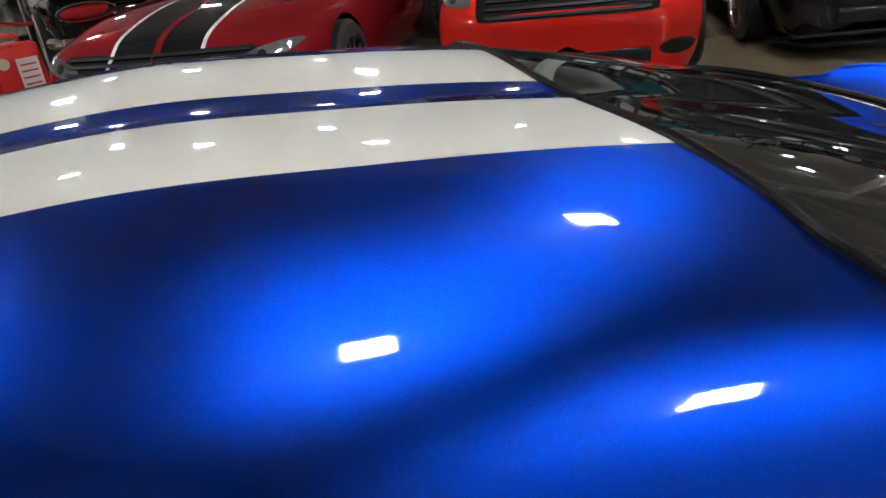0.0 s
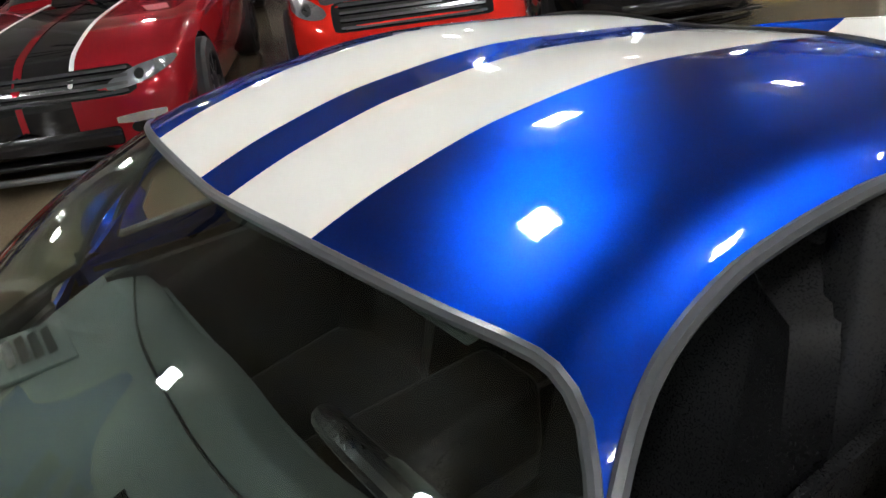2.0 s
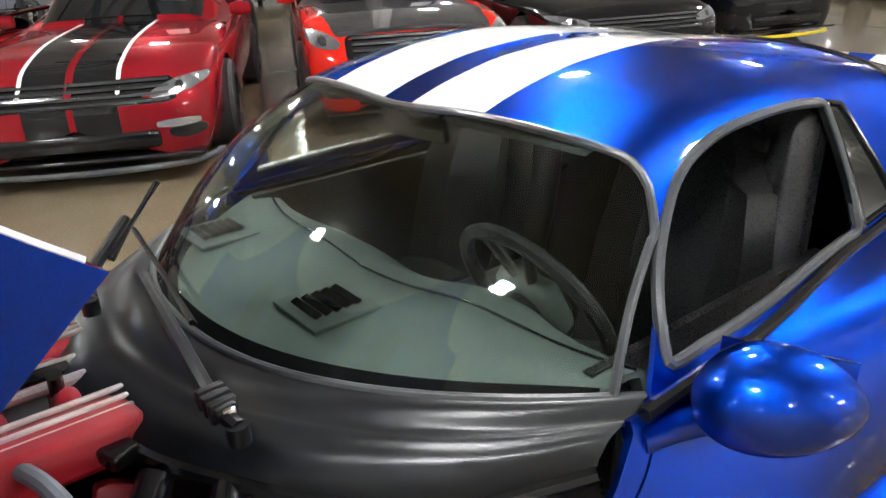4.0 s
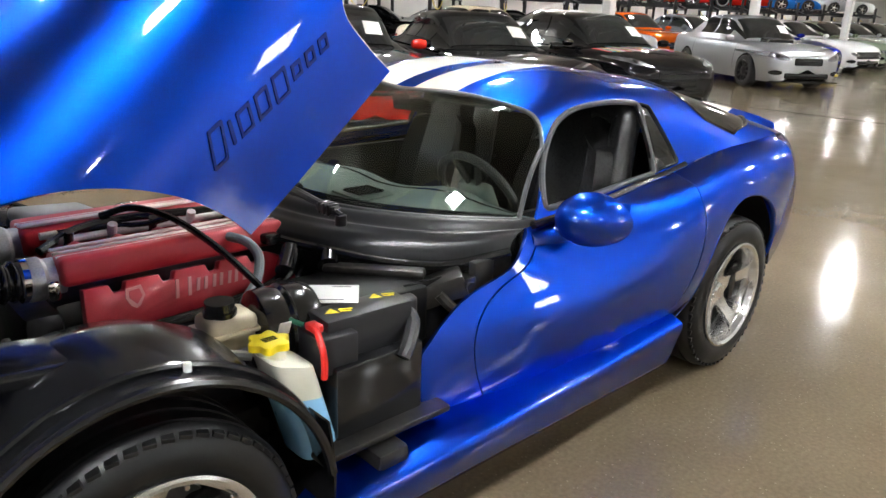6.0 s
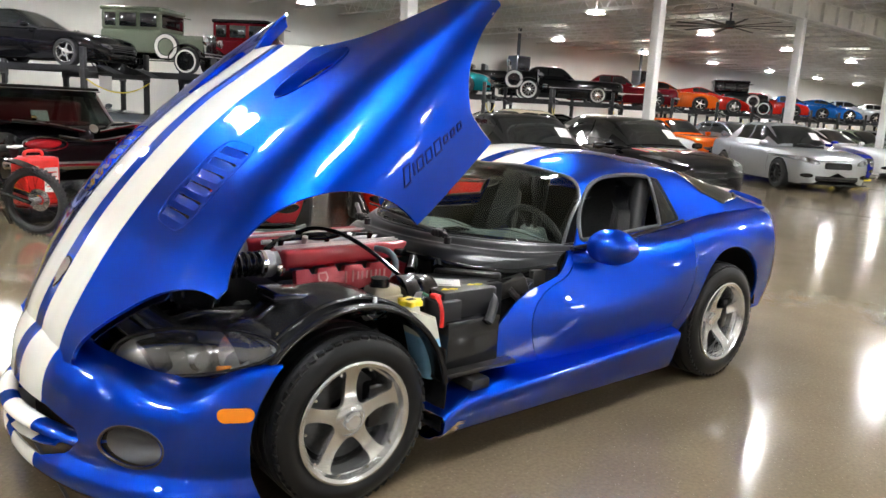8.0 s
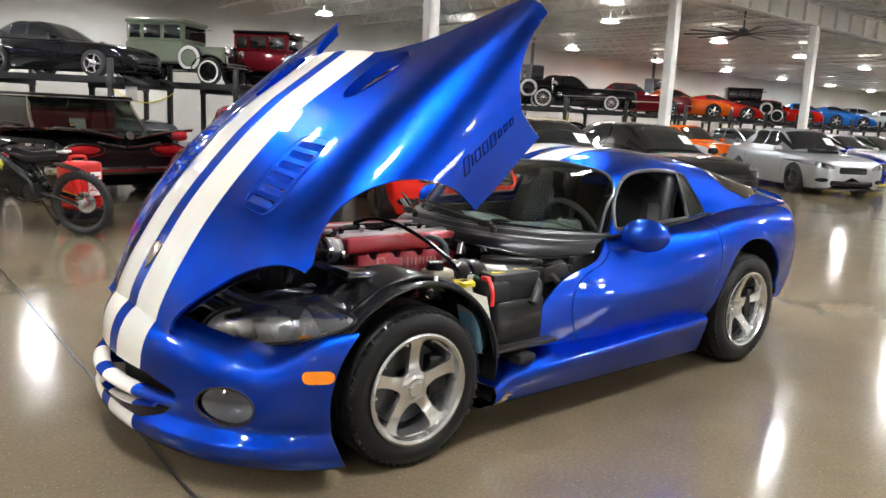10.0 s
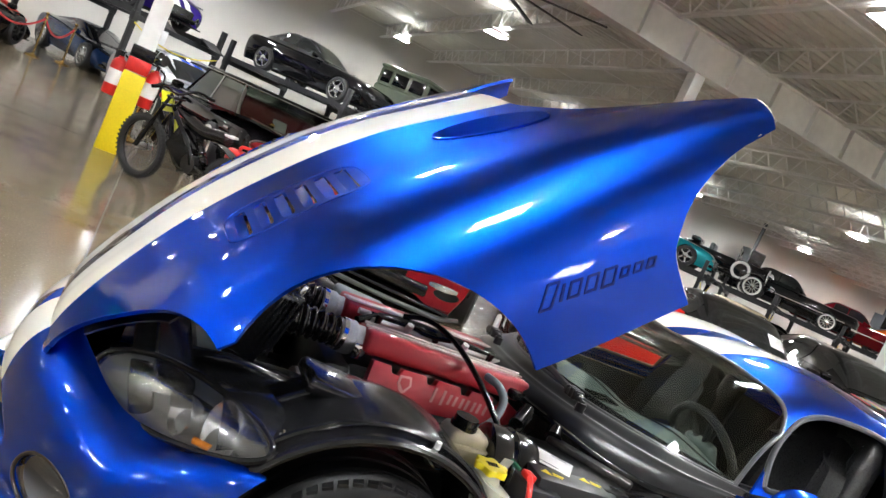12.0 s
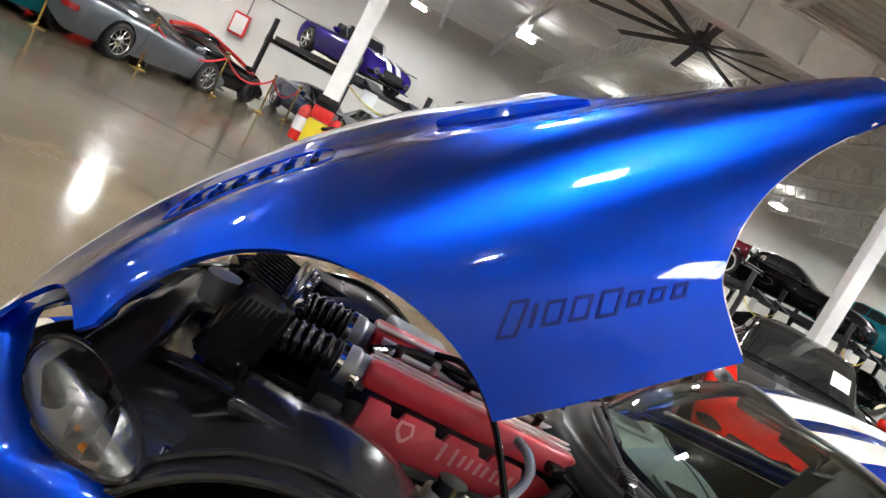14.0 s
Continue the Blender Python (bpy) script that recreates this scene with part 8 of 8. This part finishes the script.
    part("parcel_shelf", box(0.55, 1.42, 0.03, (-1.52, 0, 0.905), 0.01), trim_red, th, "maroon parcel shelf")
    part("price_card", box(0.012, 0.22, 0.16, (-1.60, 0.10, 1.00), 0.0, 1, (0, 25, 0)), PAPER, th, "white card behind the rear glass")


build_classic()


def build_roped():
    grp = "brass rope stanchions"
    spots = ((-7.4, 9.2), (-6.1, 10.6), (-4.95, 12.2), (-4.07, 14.3), (-3.33, 16.2), (-2.9, 17.6), (-0.9, 8.6), (0.75, 8.2), (2.6, 8.0))
    first = None
    for x, y in spots:
        if first is None:
            first = thing("rope_stanchion", pose(x, y, 0), "polished brass rope stanchion", "stanchion", grp)
            part("base", lathe([(0.001, 0.0), (0.16, 0.0), (0.165, 0.015), (0.14, 0.035), (0.05, 0.05), (0.03, 0.08)], 32, "z"), BRASS, first)
            part("pole", rod((0, 0, 0.05), (0, 0, 0.93), 0.024, 16), BRASS, first)
            part("collar", rod((0, 0, 0.86), (0, 0, 0.90), 0.04, 16), BRASS, first)
            part("finial", lathe([(0.001, 1.02), (0.03, 1.01), (0.042, 0.985), (0.03, 0.955), (0.016, 0.94), (0.03, 0.925), (0.03, 0.915)], 20, "z"), BRASS, first)
        else:
            copy_thing(first, pose(x, y, 0))
    for (ax, ay), (bx, by) in list(zip(spots, spots[1:]))[:5] + [(spots[6], spots[7]), (spots[7], spots[8])]:
        droop((ax, ay, 0.87), (bx, by, 0.87), 0.30, 0.022, ROPE, "velvet_rope", "sagging red velvet rope between stanchions", "velvet ropes")
    g = "cars behind the ropes"
    make_car("teal coupe behind the rope barrier", nose(-6.3, 12.6, 35, 4.6), 4.6, 1.85, 1.30, "muscle", TEAL, ALLOY, 10, group=g)
    make_car("grey sports car behind the rope barrier", nose(-4.75, 15.1, 22, 4.4), 4.4, 1.90, 1.12, "super", GREY, ALLOY, 10, group=g)
    t, full, top = make_car("matt black race car with an orange-red spine", nose(-4.55, 18.3, 18, 4.6), 4.6, 1.95, 1.15, "super", paint("matt_black_wrap", (0.012, 0.012, 0.013), 0.0, 0.5), DARKRIM, 8, group=g)
    part("red_spine", tube([(-1.9, -0.5, 1.0), (-0.8, -0.45, 1.15), (0.6, -0.6, 0.95), (1.9, -0.8, 0.6)], 0.05, 8, 6), REDP, t, "red trim line")
    make_car("navy blue sports car by the wall", face(-2.6, 20.6, 150), 4.3, 1.80, 1.15, "super", NAVY, ALLOY, 10, group=g)
    make_car("silver coupe with blue stripes by the wall", face(-0.2, 15.6, 150), 4.5, 1.82, 1.28, "muscle", paint("silver_blue_stripe", (0.52, 0.54, 0.57), 0.6, 0.3, ((0.05, 0.28),), (0.02, 0.08, 0.5)), ALLOY, 5, group=g)
    for x, y, az, m, lab in ((-10.5, 12.0, 30, SILVER, "silver coupe behind the ropes"), (-9.0, 16.5, 25, BRIGHT_RED, "red sports car behind the ropes"), (-13.5, 14.0, 30, BLACK, "black coupe behind the ropes")):
        make_car(lab, face(x, y, az), 4.5, 1.85, 1.25, "super", m, ALLOY, 5, group=g)


build_roped()


FANGREY = material("dull_fan_grey", (0.05, 0.047, 0.042), 0.5, grain=0.1, scale=20)


def build_fittings():
    # extinguishers on the guarded column
    for dx, dy, ang in ((-0.19, -0.05, 0), (0.20, -0.04, 0)):
        e = thing("fire_extinguisher", pose(-1.05 + dx, 7.0 + dy, 0.62), "red fire extinguisher hung on the column", "extinguisher", "fire extinguishers")
        part("cylinder", lathe([(0.001, 0.0), (0.075, 0.0), (0.082, 0.02), (0.082, 0.36), (0.06, 0.41), (0.03, 0.43), (0.03, 0.45), (0.001, 0.45)], 24, "z"), REDP, e)
        part("valve", join(rod((0, 0, 0.44), (0, 0, 0.49), 0.02, 12), box(0.12, 0.02, 0.02, (-0.03, 0, 0.50), 0.004)), BLACKP, e)
        part("hose", tube([(0.03, 0, 0.48), (0.10, -0.02, 0.42), (0.10, -0.03, 0.22), (0.085, -0.04, 0.10)], 0.012, 8, 6), BLACKP, e)
        part("label", lathe([(0.0825, 0.12), (0.0835, 0.13), (0.0835, 0.28), (0.0825, 0.29)], 24, "z"), PAPER, e, "white instruction label")
    # ceiling fans
    for i, (x, y, z) in enumerate(((3.2, 9.0, 4.5), (21.4, 10.5, 4.5))):
        f = thing("ceiling_fan", pose(x, y, z), "large dark industrial ceiling fan at rest", "ceiling fan", "ceiling fans")
        part("motor", join(rod((0, 0, -0.08), (0, 0, 0.14), 0.14, 24), rod((0, 0, 0.1), (0, 0, DECK - z), 0.03, 12)), GREY, f)
        blade = None
        for k in range(10):
            turn = pose(0, 0, 0, 0, 0, 36 * k + 8)
            if blade is None:
                blade = part("blade", box(1.75, 0.13, 0.018, (1.0, 0, -0.02), 0.005, 1, (8, 0, 0)), FANGREY, f)
                blade.matrix_basis = turn
            else:
                copy_thing(blade, turn)
    # heater units and pipes on the north wall
    for x in (24.0, 33.5):
        h = thing("unit_heater", pose(x, 22.6, 3.55), "dark unit heater hung near the wall", "heater", "unit heaters")
        part("case", box(0.9, 0.6, 0.8, (0, 0, 0), 0.03), GREY, h)
        part("louvre_face", box(0.8, 0.03, 0.7, (0, -0.31, 0), 0.01), BLACKP, h)
        part("flue", rod((0, 0.1, 0.4), (0, 0.1, DECK - 3.55), 0.08, 12), GREY, h)
    c = thing("alarm_cabinet", pose(-6.4, Y1 - 0.09, 1.75), "red alarm cabinet on the wall", "alarm cabinet")
    part("case", box(0.55, 0.16, 0.75, (0, 0, 0), 0.015), REDP, c)
    part("door_panel", box(0.44, 0.02, 0.6, (0, -0.09, 0), 0.005), PAPER, c)
    part("conduit", join(rod((0.1, 0.02, 0.37), (0.1, 0.02, DECK - 1.8), 0.02, 8), rod((0.1, 0.02, 1.2), (6.0, 0.02, 1.2), 0.02, 8)), GREY, c)
    # saw-cut joints in the floor
    for k, x in enumerate((-0.8, 12.0, 18.4, 24.8, -7.2)):
        ob = tagged(part("floor_joint", box(0.012, Y1 - Y0, 0.004, (x, (Y0 + Y1) / 2, 0.0018)), GRIME, None), "dark saw-cut joint in the concrete", "floor joint", "floor joints", **S)
    for y in (7.4, 14.0, -6.0):
        ob = tagged(part("floor_joint", box(X1 - X0, 0.012, 0.004, ((X0 + X1) / 2, y, 0.0022)), GRIME, None), "dark saw-cut joint in the concrete", "floor joint", "floor joints", **S)
    cable = tagged(part("floor_cable", tube([(2.8, 6.0, 0.012), (3.0, 6.5, 0.012), (3.3, 6.3, 0.012), (3.15, 6.8, 0.012), (2.9, 7.0, 0.012), (3.3, 7.4, 0.012)], 0.012, 6, 8), BLACKP, None), "black cable lying on the floor", "cable")


build_fittings()
